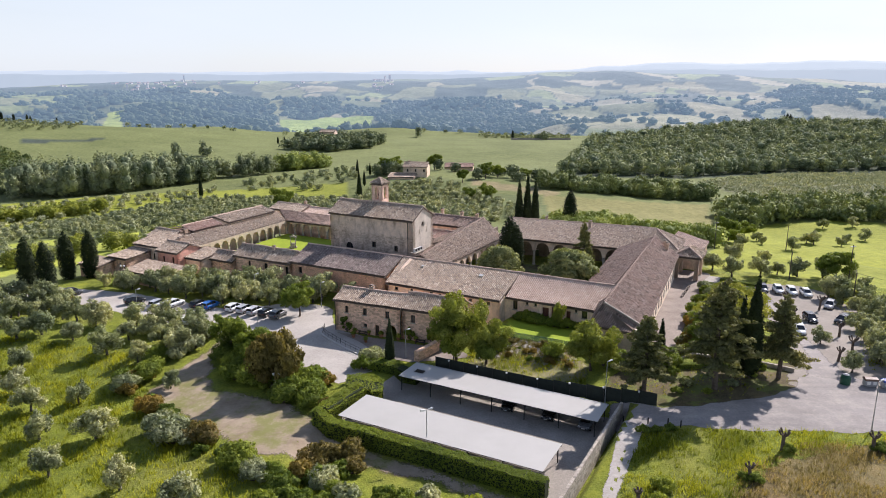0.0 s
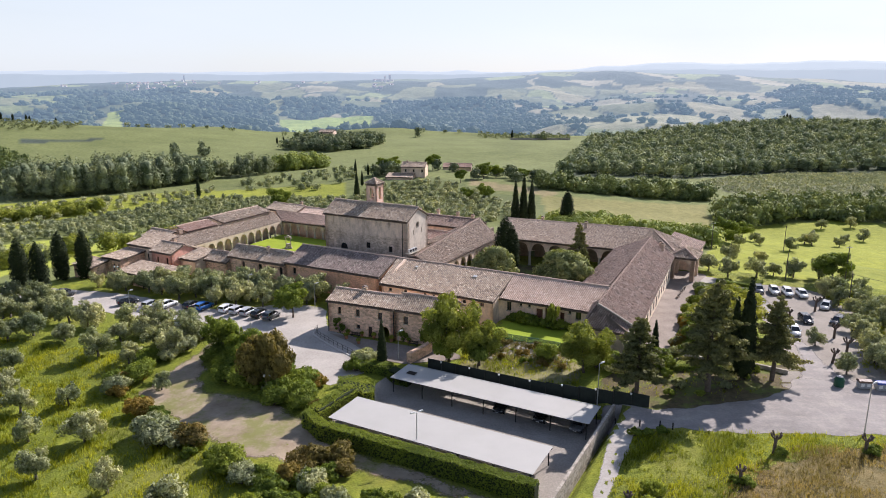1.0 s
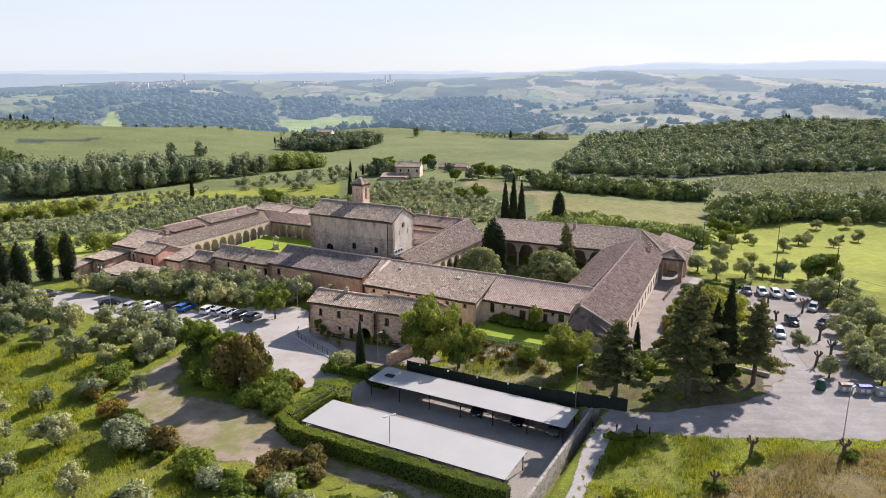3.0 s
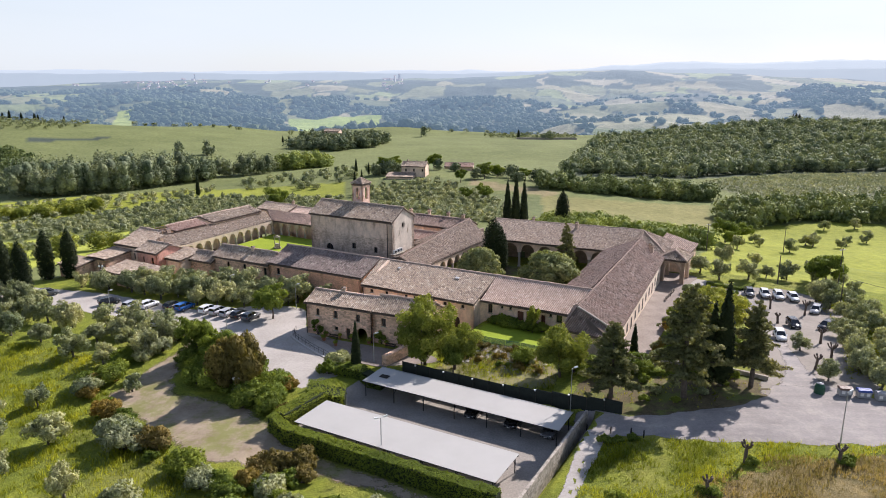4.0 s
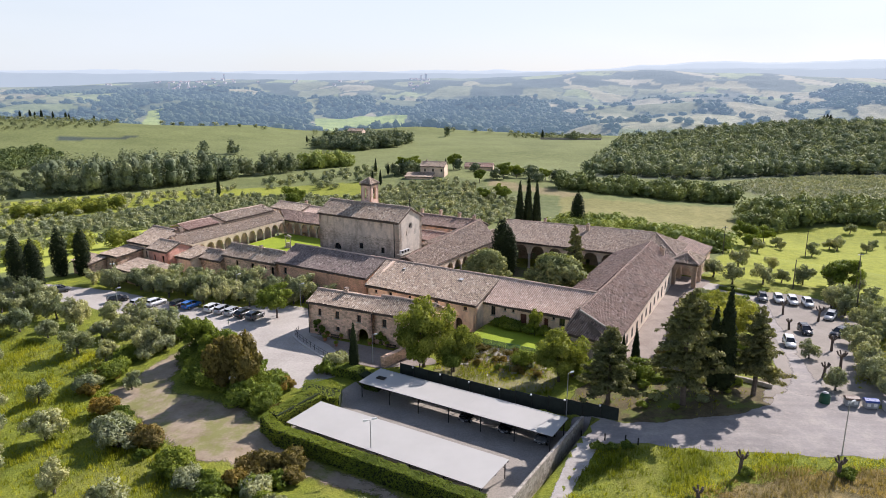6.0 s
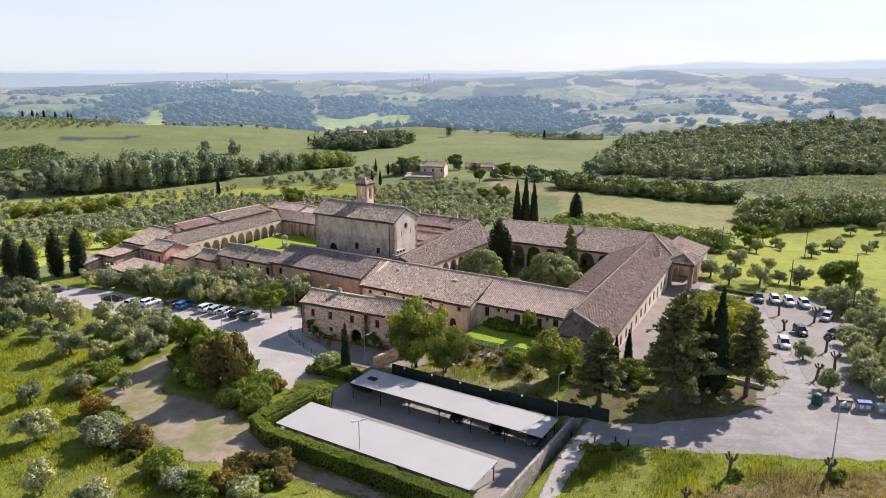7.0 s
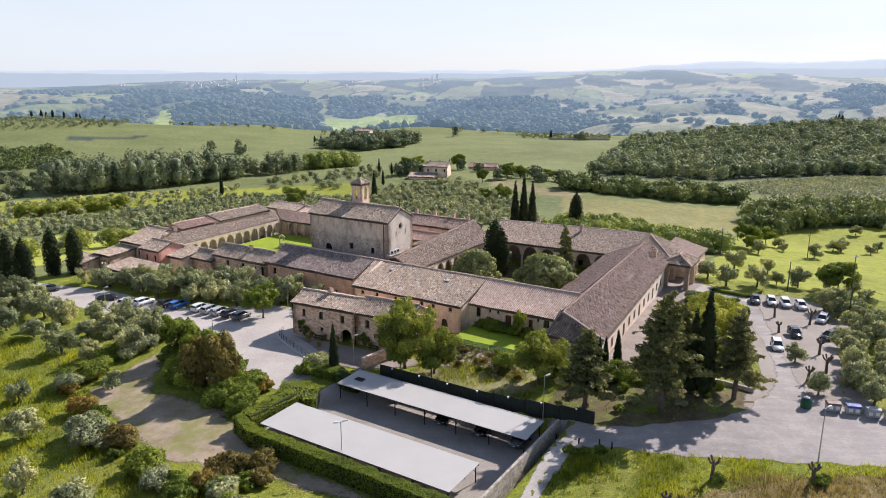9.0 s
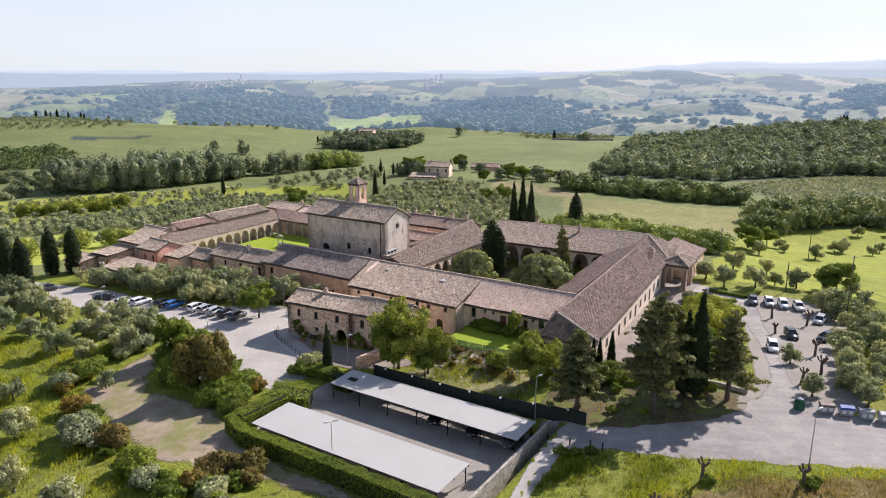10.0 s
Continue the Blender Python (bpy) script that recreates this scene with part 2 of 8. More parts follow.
p_ = position(nt_)
f_ = noise_at(nt_, p_, 3.0, 6.0, 0.75)
c_ = ramp(nt_, noise_at(nt_, p_, 0.12, 6.0, 0.7), ((0.3, (0.225, 0.208, 0.196)), (0.7, (0.335, 0.31, 0.29))))
c_ = mix(nt_, ramp(nt_, noise_at(nt_, p_, 0.35, 7.0, 0.75), ((0.48, (0, 0, 0)), (0.7, (0.65,) * 3))), c_, (0.43, 0.39, 0.34))
long_ = nt_.nodes.new("ShaderNodeMapping")
long_.inputs["Scale"].default_value = (0.05, 0.7, 1.0)
nt_.links.new(p_, long_.inputs[0])
c_ = mix(nt_, 1.0, c_, ramp(nt_, noise_at(nt_, long_.outputs[0], 1.0, 4.0, 0.6), ((0.35, (0.93, 0.93, 0.94)), (0.6, (1.08, 1.07, 1.06)))), "MULTIPLY")
c_ = mix(nt_, 0.7, c_, mix(nt_, 1.0, c_, ramp(nt_, f_, ((0.3, (0.78, 0.78, 0.79)), (0.7, (1.16, 1.15, 1.13)))), "MULTIPLY"))
nt_.links.new(c_, b_.inputs["Base Color"])
bump(nt_, b_, f_, 0.5, 0.02)
M["asphalt"] = m_
m_, nt_, b_ = mat("trodden_earth", 0.97)
p_ = position(nt_)
c_ = ramp(nt_, noise_at(nt_, p_, 0.3, 6.0, 0.7), ((0.3, (0.22, 0.165, 0.11)), (0.7, (0.42, 0.345, 0.25))))
c_ = mix(nt_, ramp(nt_, noise_at(nt_, p_, 0.16, 8.0, 0.75), ((0.47, (0, 0, 0)), (0.6, (0.8,) * 3))), c_, (0.19, 0.2, 0.05))
c_ = mix(nt_, ramp(nt_, noise_at(nt_, p_, 5.0, 4.0, 0.8), ((0.55, (0, 0, 0)), (0.8, (0.5,) * 3))), c_, (0.13, 0.1, 0.07))
nt_.links.new(c_, b_.inputs["Base Color"])
M["dirt"] = m_
# needle litter and grass, darkened in colour for the conifers' shade
m_, nt_, b_ = mat("shade_toned_litter", 0.97)
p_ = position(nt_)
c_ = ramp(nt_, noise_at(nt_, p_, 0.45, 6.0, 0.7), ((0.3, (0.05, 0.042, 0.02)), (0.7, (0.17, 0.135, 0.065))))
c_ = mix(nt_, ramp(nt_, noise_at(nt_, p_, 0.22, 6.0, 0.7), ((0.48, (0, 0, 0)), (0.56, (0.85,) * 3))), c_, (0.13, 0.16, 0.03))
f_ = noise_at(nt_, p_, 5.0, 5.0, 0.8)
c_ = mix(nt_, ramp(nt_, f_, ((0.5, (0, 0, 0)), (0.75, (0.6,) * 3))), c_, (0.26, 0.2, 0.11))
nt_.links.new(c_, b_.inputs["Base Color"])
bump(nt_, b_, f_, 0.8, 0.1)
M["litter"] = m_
M["yard"] = simple("carport_paving", (0.2, 0.178, 0.152), (0.37, 0.335, 0.29), 0.22, 0.93, 18.0, 0.02)
M["bark"] = simple("rough_bark", (0.07, 0.052, 0.04), (0.15, 0.12, 0.1), 3.0, 0.95, 6.0, 0.06)
M["olive_bark"] = simple("grey_olive_bark", (0.07, 0.06, 0.048), (0.15, 0.135, 0.11), 3.0, 0.95, 6.0, 0.06)
M["lawn"] = simple("mown_lawn", (0.2, 0.27, 0.014), (0.3, 0.38, 0.025), 0.2, 0.95, 20.0, 0.04)
M["olive"] = leafy("olive_leaf", (0.14, 0.155, 0.085), (0.53, 0.56, 0.35), 0.28)
M["olive_pale"] = leafy("pale_olive_leaf", (0.24, 0.25, 0.16), (0.48, 0.5, 0.34), 0.2)
M["olive_far"] = leafy("far_olive_leaf", (0.13, 0.15, 0.085), (0.45, 0.48, 0.31), 0.25)
M["broad"] = leafy("broad_leaf", (0.075, 0.11, 0.024), (0.29, 0.36, 0.068), 0.35)
M["broad_yellow"] = leafy("young_leaf", (0.15, 0.175, 0.036), (0.43, 0.45, 0.11), 0.4)
M["russet"] = leafy("russet_leaf", (0.09, 0.075, 0.03), (0.37, 0.285, 0.1), 0.3)
M["golden"] = leafy("golden_leaf", (0.162, 0.108, 0.0243), (0.364, 0.27, 0.0729), 0.3)
M["cypress"] = leafy("cypress_leaf", (0.011, 0.019, 0.009), (0.04, 0.056, 0.022), 0.06)
M["conifer"] = leafy("conifer_needle", (0.07, 0.08, 0.038), (0.31, 0.31, 0.14), 0.25)
M["hedge"] = leafy("clipped_hedge_leaf", (0.1, 0.135, 0.025), (0.31, 0.37, 0.06), 0.35)
M["wood"] = leafy("woodland_leaf", (0.072, 0.096, 0.06), (0.24, 0.285, 0.17), 0.12, far=0.1, lump=1.4)
M["hill_wood"] = leafy("hill_woodland_leaf", (0.09, 0.115, 0.07), (0.31, 0.36, 0.2), 0.14, far=0.08, lump=1.5)
M["broad_far"] = leafy("fresh_woodland_leaf", (0.085, 0.11, 0.048), (0.24, 0.295, 0.12), 0.12, far=0.1, lump=1.5)
M["grey_wood"] = leafy("thin_grey_woodland_leaf", (0.13, 0.155, 0.09), (0.27, 0.3, 0.18), 0.2, far=0.06)
M["spring_leaf"] = leafy("spring_woodland_leaf", (0.16, 0.2, 0.06), (0.34, 0.4, 0.12), 0.2, far=0.06)
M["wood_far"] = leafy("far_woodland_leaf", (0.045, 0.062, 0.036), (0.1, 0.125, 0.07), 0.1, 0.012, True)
M["screen"] = simple("dark_fence_screen", (0.012, 0.016, 0.014), (0.025, 0.032, 0.026), 1.5, 0.8)
M["terrace"] = simple("worn_terrace", (0.19, 0.155, 0.13), (0.34, 0.29, 0.25), 0.3, 0.95, 12.0, 0.02)
M["scrub"] = simple("dry_scrub", (0.13, 0.15, 0.03), (0.34, 0.29, 0.16), 0.35, 0.97, 9.0, 0.15)
M["far_wall"] = simple("far_pale_wall", (0.3, 0.27, 0.24), (0.4, 0.36, 0.33), 0.02)
M["far_roof"] = simple("far_tile", (0.22, 0.15, 0.13), (0.28, 0.2, 0.17), 0.02)
# hill-town walls and roofs carry the air's haze as emission
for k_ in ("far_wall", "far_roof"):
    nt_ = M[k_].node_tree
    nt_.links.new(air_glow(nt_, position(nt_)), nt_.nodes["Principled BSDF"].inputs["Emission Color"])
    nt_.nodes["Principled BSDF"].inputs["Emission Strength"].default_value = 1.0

m_, nt_, b_ = mat("car_glass", 0.06)
b_.inputs["Base Color"].default_value = (0.012, 0.015, 0.018, 1)
b_.inputs["Specular IOR Level"].default_value = 0.7
M["car_glass"] = m_
M["rubber"] = simple("black_rubber", (0.012, 0.012, 0.012), (0.03, 0.03, 0.03), 4.0, 0.8)
M["white_paint"] = simple("white_paint", (0.62, 0.62, 0.6), (0.74, 0.74, 0.72), 1.0, 0.5)
M["lamp_glass"] = simple("lamp_glass", (0.5, 0.5, 0.5), (0.65, 0.65, 0.65), 3.0, 0.15, bump_m=0)
M["red_glass"] = simple("red_lamp_glass", (0.25, 0.01, 0.01), (0.35, 0.02, 0.015), 3.0, 0.2, bump_m=0)
M["green_net"] = simple("green_netting", (0.09, 0.2, 0.14), (0.14, 0.28, 0.2), 2.0, 0.8)
nt_ = M["green_net"].node_tree
ms_ = nt_.nodes.new("ShaderNodeMixShader")
ms_.inputs[0].default_value = 0.55
nt_.links.new(nt_.nodes.new("ShaderNodeBsdfTransparent").outputs[0], ms_.inputs[1])
nt_.links.new(nt_.nodes["Principled BSDF"].outputs[0], ms_.inputs[2])
nt_.links.new(ms_.outputs[0], nt_.nodes["Material Output"].inputs[0])


M["blade"] = leafy("tall_meadow_grass", (0.185, 0.22, 0.01), (0.5, 0.51, 0.05), 0.35, far=0.16, lump=1.35)
M["hay_blade"] = leafy("dry_grass_stalk", (0.22, 0.18, 0.06), (0.5, 0.38, 0.18), 0.3, far=0.2)

m_, nt_, b_ = mat("white_roof_sheet", 0.55)
nt_.links.new(ramp(nt_, noise_at(nt_, position(nt_), 0.25, 5.0, 0.6), ((0.3, (0.41, 0.4, 0.37)), (0.7, (0.45, 0.44, 0.41)))), b_.inputs["Base Color"])
M["sheet"] = m_
M["ball"] = leafy("glossy_grey_green_leaf", (0.12, 0.14, 0.055), (0.4, 0.43, 0.2), 0.25, far=0.5)

# ---- terrain ----
def sst(a, b, x):
    t = min(1.0, max(0.0, (x - a) / (b - a)))
    return t * t * (3 - 2 * t)


PROFILE = ((0, 0), (165, 0), (200, -3), (260, -9), (340, -14), (450, -20), (600, -24), (900, -27), (1150, -66),
           (1500, -58), (2300, -30))
# the crest of the far hills: degrees to the right of straight ahead, height
CREST = ((-60, -10), (-34, -10), (-28, 4), (-20, 17), (-11, 17), (-2, 22), (5, 36), (8.5, 50), (13.5, 58), (20, 43), (27, 29), (32, 9), (60, 0))


def crest_height(a):
    for (p, zp), (q, zq) in zip(CREST, CREST[1:]):
        if p <= a <= q:
            return zp + (zq - zp) * sst(p, q, a)
    return 0.0


def gz(x, y):
    """The ground's height."""
    d = math.hypot(x, y)
    z = 0.0
    for (a, za), (b, zb) in zip(PROFILE, PROFILE[1:]):
        if a <= d <= b:
            z = za + (zb - za) * sst(a, b, d)
    a = math.degrees(math.atan2(x, y))
    if d > 2300:
        top = crest_height(a)
        z = -30 + (top + 30) * sst(2200, 3350, d) - 45 * sst(3400, 4400, d)
    if y < 0:
        z *= sst(-60, 0, y)
    near = 1 - sst(150, 190, d)
    z += 3.0 * sst(6, 46, x) * (1 - sst(88, 135, y)) * near
    z -= 2.3 * sst(12, 55, -x) * (1 - sst(88, 122, y)) * near
    z -= 0.9 * sst(45, 60, x) * sst(118, 145, y) * near
    # the yard of the car shelters is dug in
    u, v = to_uv(x, y)
    pit = sst(3, 5, u) * sst(38.7, 37.5, u) * sst(-53, -45, v) * sst(-17.0, -18.6, v)
    z += (-1.1 - z) * pit
    # the garden of the large cloister lies lower than the ground outside
    sunk = sst(-15.4, -14.6, u) * sst(23.4, 22.4, u) * sst(20.4, 21.4, v) * sst(57.6, 56.8, v)
    z += (-1.35 - z) * sunk
    # the paved terrace along the east range lies level
    k = sst(27.5, 29.5, u) * sst(42.4, 40.6, u) * sst(-2.6, -0.6, v) * sst(56, 49, v)
    z += (0.35 - 0.021 * v - z) * k
    # the garden terrace before the front range, and its bank
    top = sst(8.0, 11.0, u) * sst(30, 27, u) * sst(-13, -3.0, v) * sst(18, 15, v)
    if top > 0:
        z = max(z, 1.6 * top)
    # a knoll with a farmhouse, a wooded rise, rolling country beyond
    z += 9 * math.exp(-((x + 12) ** 2 + (y - 415) ** 2) / 70 ** 2)
    z -= 7 * sst(40, 140, x) * sst(190, 260, d) * sst(520, 300, d)
    z += 13 * sst(150, 420, x) * sst(480, 800, d) * sst(1500, 900, d)
    z += 12 * sst(-150, -420, x) * sst(500, 900, d) * sst(1500, 1000, d)
    z += (8 * sst(-13, -19, a) + 5 * sst(-28, -32, a)) * sst(640, 900, d) * sst(1180, 960, d)
    k = sst(700, 1300, d)
    if k > 0:
        p = Vector((x / 900, y / 700, 3.1))
        z += k * (1 - 0.75 * sst(2500, 3200, d)) * (26 * noise.noise(p) + 26 * noise.noise(p * 2.3) + 19 * noise.noise(p * 5.3) + 7 * noise.noise(p * 13))
        z += 5 * sst(2500, 3200, d) * noise.noise(p * 7)
    elif d > 200:
        z += 2.0 * sst(200, 350, d) * noise.noise(Vector((x / 130, y / 130, 0.4)))
    return z


# the monastery's own axes: u along its front, v away from it
UX, UY, VX, VY = 0.880, -0.474, 0.474, 0.880


def to_uv(x, y):
    return x * UX + (y - 120) * UY, x * VX + (y - 120) * VY


def uv_to(u, v):
    return u * UX + v * VX, 120 + u * UY + v * VY


def obj(name, verts, faces, material, parent=None, label="", smooth=False, uvs=None):
    me = bpy.data.meshes.new(name)
    me.from_pydata(verts, [], faces)
    me.materials.append(material)
    if uvs is not None:
        layer = me.uv_layers.new(name="UVMap")
        layer.data.foreach_set("uv", np.asarray(uvs, dtype=np.float32).ravel())
    if smooth:
        me.shade_smooth()
    ob = new(name, me)
    if parent is not None:
        ob.parent = parent
    return tagged(ob, label)


def polar(pts):
    """(degrees to the right of straight ahead, metres) to plan points."""
    return [(d * math.sin(radians(a)), d * math.cos(radians(a))) for a, d in pts]


def inside(poly, x, y):
    hit = False
    for (xa, ya), (xb, yb) in zip(poly, poly[1:] + poly[:1]):
        if (ya > y) != (yb > y) and x < (xb - xa) * (y - ya) / (yb - ya) + xa:
            hit = not hit
    return hit


# what grows where: outline and the colour of the crop
WHEAT, PASTURE, DRY, TAN, BROWN, GROVE, WOODLAND, UNDER = (0.155, 0.18, 0.06), (0.25, 0.275, 0.028), (0.215, 0.205, 0.07), (0.24, 0.2, 0.1), (0.05, 0.07, 0.055), (0.17, 0.18, 0.1), (0.05, 0.07, 0.035), (0.12, 0.145, 0.05)
CROPS = [(polar(p), c) for p, c in (
    ([(8.2, 338), (14, 352), (21.2, 378), (21.8, 262), (16.8, 280), (9, 272)], DRY),
    ([(2.4, 372), (9.8, 352), (9.0, 338), (5.0, 346), (2.2, 356)], TAN),
    ([(21.5, 165), (40, 150), (40, 370), (30, 362), (21.9, 321)], PASTURE),
    ([(20, 458), (26.6, 545), (34, 590), (34, 420), (24, 420)], GROVE),
    ([(9.3, 455), (20, 475), (26, 545), (40, 600), (40, 890), (28, 870), (18, 835), (12.4, 765)], WOODLAND),
    # grass under the grove, darkened in colour for the shade between its trees
    ([(-6, 300), (-5.2, 371), (-1.2, 378), (1.2, 366), (3.6, 338), (9.1, 335), (9.0, 268), (-1, 262), (-7, 280)], UNDER),
    ([(-38, 190), (-24, 205), (-19, 225), (-20, 262), (-26, 262), (-38, 268)], (0.36, 0.4, 0.06)),
    ([(-31.0, 735), (-28.5, 742), (-26.0, 752), (-25.8, 764), (-28.5, 762), (-31.2, 750)], BROWN),
    ([(-36, 290), (-26, 330), (-20, 362), (-8, 330), (-8, 372), (-20, 400), (-36, 400)], PASTURE),
    ([(-36, 405), (-26, 395), (-16, 455), (-8.5, 480), (-4, 440), (2, 500), (10, 460), (11.5, 830), (8, 1000), (-36, 1000)], WHEAT))]
SEED = Vector((11.3, 4.7, 0.0))


FAR_WOODS = [polar(p) for p in (
    [(-24.8, 1715), (-23.0, 1760), (-21.5, 2215), (-19.0, 2329), (-17.3, 2329), (-14.8, 2480), (-13.5, 1936), (-13.2, 1250), (-24.7, 1250)],
    [(-27.6, 2507), (-26.3, 2700), (-24.6, 2800), (-23.0, 2666), (-22.7, 2355), (-23.8, 2005), (-25.4, 1975), (-26.8, 1941), (-27.0, 1626), (-28.9, 1500), (-28.8, 1967)],
    [(-13.0, 1967), (-10.8, 2380), (-9.5, 2650), (-8.2, 2605), (-8.6, 1971), (-6.3, 2006), (-5.4, 1889), (-8.6, 1829), (-12.1, 1811)],
    [(-5.9, 1918), (-3.2, 2079), (-1.4, 2300), (2.3, 1896), (4.1, 1826), (7.0, 1933), (7.7, 1720), (8.0, 1300), (-3.8, 1250), (-5.6, 1500)])]
FAR_FIELDS = [(polar(p), c) for p, c in (
    ([(-26.6, 1300), (-25.2, 1745), (-24.2, 1745), (-24.7, 1300)], (0.26, 0.3, 0.06)),
    ([(-13.0, 1733), (-8.6, 1806), (-5.6, 1730), (-5.8, 1400), (-8.6, 1400), (-12.8, 1400)], (0.24, 0.29, 0.06)),
    # a darker grey-green patch on the far hill
    ([(16.7, 2496), (18.4, 2662), (20.0, 2658), (20.2, 1990), (17.8, 1850)], (0.075, 0.085, 0.06)),
    ([(8.5, 1250), (36, 1250), (36, 1700), (9.0, 1760)], (0.25, 0.235, 0.13)))]


def far_cover(x, y):
    """Woods and fields on the far hills: (colour, is it wood)."""
    a, d = math.degrees(math.atan2(x, y)), math.hypot(x, y)
    ragged = Vector((x, y, 0)) / 90.0
    jx, jy = x + 45 * noise.noise(ragged), y + 90 * noise.noise(ragged + SEED)
    for poly, c in FAR_FIELDS[:2]:
        if inside(poly, x, y):
            return c, False
    if any(inside(poly, jx, jy) for poly in FAR_WOODS):
        return (0.045, 0.06, 0.04), True
    w = Vector((x * 1.5, y * 0.8, 0)) / 210.0
    w += 0.35 * Vector((noise.noise(w * 1.3), noise.noise(w * 1.3 + SEED), 0))
    dist, pts = noise.voronoi(w + SEED)
    h = (math.sin(pts[0].x * 127.1 + pts[0].y * 311.7) * 43758.5453) % 1.0
    wooded = 0.1 + 0.22 * sst(11, 5, a) + 0.22 * sst(2550, 2900, d)
    if h < wooded or (dist[1] - dist[0]) < 0.035 + 0.03 * noise.noise(ragged * 3):
        return (0.045, 0.06, 0.04), True
    for poly, c in FAR_FIELDS[2:]:
        if inside(poly, jx, jy):
            return c, False
    k = (h * 7.31) % 1.0
    return ((0.15, 0.155, 0.075), (0.21, 0.19, 0.105), (0.1, 0.115, 0.06), (0.24, 0.215, 0.135), (0.17, 0.19, 0.075))[int(k * 5)], False


def crop_at(x, y):
    for poly, c in CROPS:
        if inside(poly, x, y):
            return c
    return (0.15, 0.175, 0.055)


def sheet(name, angles, radii, material, closed, colour):
    n = len(angles)
    verts, cols = [], []
    for r in radii:
        for a in angles:
            x, y = r * math.sin(a), r * math.cos(a)
            verts.append((x, y, gz(x, y)))
            cols += (*colour(x, y), 1.0)
    faces = []
    for i in range(len(radii) - 1):
        b, c = i * n, (i + 1) * n
        faces += [(b + j, b + (j + 1) % n, c + (j + 1) % n, c + j) for j in range(n if closed else n - 1)]
    ob = obj(name, verts, faces, material, smooth=True)
    layer = ob.data.color_attributes.new("crop", "FLOAT_COLOR", "POINT")
    layer.data.foreach_set("color", np.asarray(cols, dtype=np.float32))
    return ob


def make_ground():
    angles = [radians(a) for a in (*range(-180, -46, 6), *np.arange(-45, 45, 0.33), *range(46, 180, 6))]
    radii = [0.4]
    r = 12.0
    while r < 1040:
        radii.append(r)
        r *= 1.0125 if r < 420 else 1.016
    radii.append(1050)
    ob = sheet("ground", angles, radii, M["grass"], True, crop_at)
    ob.data.materials.append(M["country"])
    far = [math.hypot(*ob.data.vertices[p.vertices[0]].co.xy) > 175 for p in ob.data.polygons]
    ob.data.polygons.foreach_set("material_index", np.asarray(far, dtype=np.int32))
    tagged(ob, "rolling grassy hill country with meadow, crops and olive terraces", "ground", kind="structure")
    angles = [radians(a) for a in np.arange(-42, 42.01, 0.15)]
    radii = [1050 * 1.0105 ** k for k in range(135)]
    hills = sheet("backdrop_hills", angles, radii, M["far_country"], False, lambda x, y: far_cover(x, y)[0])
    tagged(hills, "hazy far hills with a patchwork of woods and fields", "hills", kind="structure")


def country(name, air):
    m, nt, b = mat(name, 0.97)
    col = nt.nodes.new("ShaderNodeVertexColor")
    col.layer_name = "crop"
    p = position(nt)
    a = ramp(nt, noise_at(nt, p, 0.02 if not air else 0.006, 5.0, 0.65), ((0.3, (0.78, 0.8, 0.74)), (0.7, (1.2, 1.18, 1.2))))
    c = mix(nt, 1.0, col.outputs[0], a, "MULTIPLY")
    f = noise_at(nt, p, 0.35 if not air else 0.05, 5.0, 0.75)
    c = mix(nt, 1.0, c, ramp(nt, f, ((0.3, (0.72, 0.75, 0.68)), (0.7, (1.25, 1.22, 1.3)))), "MULTIPLY")
    nt.links.new(c, b.inputs["Base Color"])
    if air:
        # the glow of the air before the far backdrop, emitted by the hills
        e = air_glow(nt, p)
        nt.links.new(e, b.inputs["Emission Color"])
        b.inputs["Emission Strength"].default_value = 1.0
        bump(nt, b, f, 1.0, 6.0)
    else:
        bump(nt, b, f, 0.8, 0.5)
    return m


def meadow(name, lo, hi, tall, dry, dry_amount):
    m, nt, b = mat(name, 0.97)
    p = position(nt)
    big = noise_at(nt, p, 0.05, 5.0, 0.6)
    mid = noise_at(nt, p, 0.5, 6.0, 0.7)
    fine = noise_at(nt, p, 4.0, 4.0, 0.8)
    c = ramp(nt, mid, ((0.3, tuple(v * 0.7 for v in lo)), (0.5, lo), (0.72, hi)))
    blot = noise_at(nt, p, 0.18, 5.0, 0.75)
    c = mix(nt, 1.0, c, ramp(nt, blot, ((0.32, (0.42, 0.52, 0.5)), (0.5, (1, 1, 1)), (0.7, (1.35, 1.2, 0.95)))), "MULTIPLY")
    c = mix(nt, ramp(nt, fine, ((0.4, (0, 0, 0)), (0.7, (0.7,) * 3))), c, tall)
    c = mix(nt, ramp(nt, big, ((0.5, (0, 0, 0)), (0.72, (dry_amount,) * 3))), c, dry)
    nt.links.new(c, b.inputs["Base Color"])
    bump(nt, b, mix(nt, 0.5, mid, fine), 1.0, 0.5)
    return m


M["grass"] = meadow("meadow_grass", (0.15, 0.19, 0.013), (0.28, 0.325, 0.026), (0.35, 0.38, 0.055), (0.33, 0.3, 0.08), 0.6)
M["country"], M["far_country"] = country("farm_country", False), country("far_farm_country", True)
M["hayfield"] = meadow("drying_hay", (0.2, 0.16, 0.06), (0.33, 0.265, 0.12), (0.3, 0.24, 0.12), (0.27, 0.19, 0.09), 0.9)


SOFT = {}


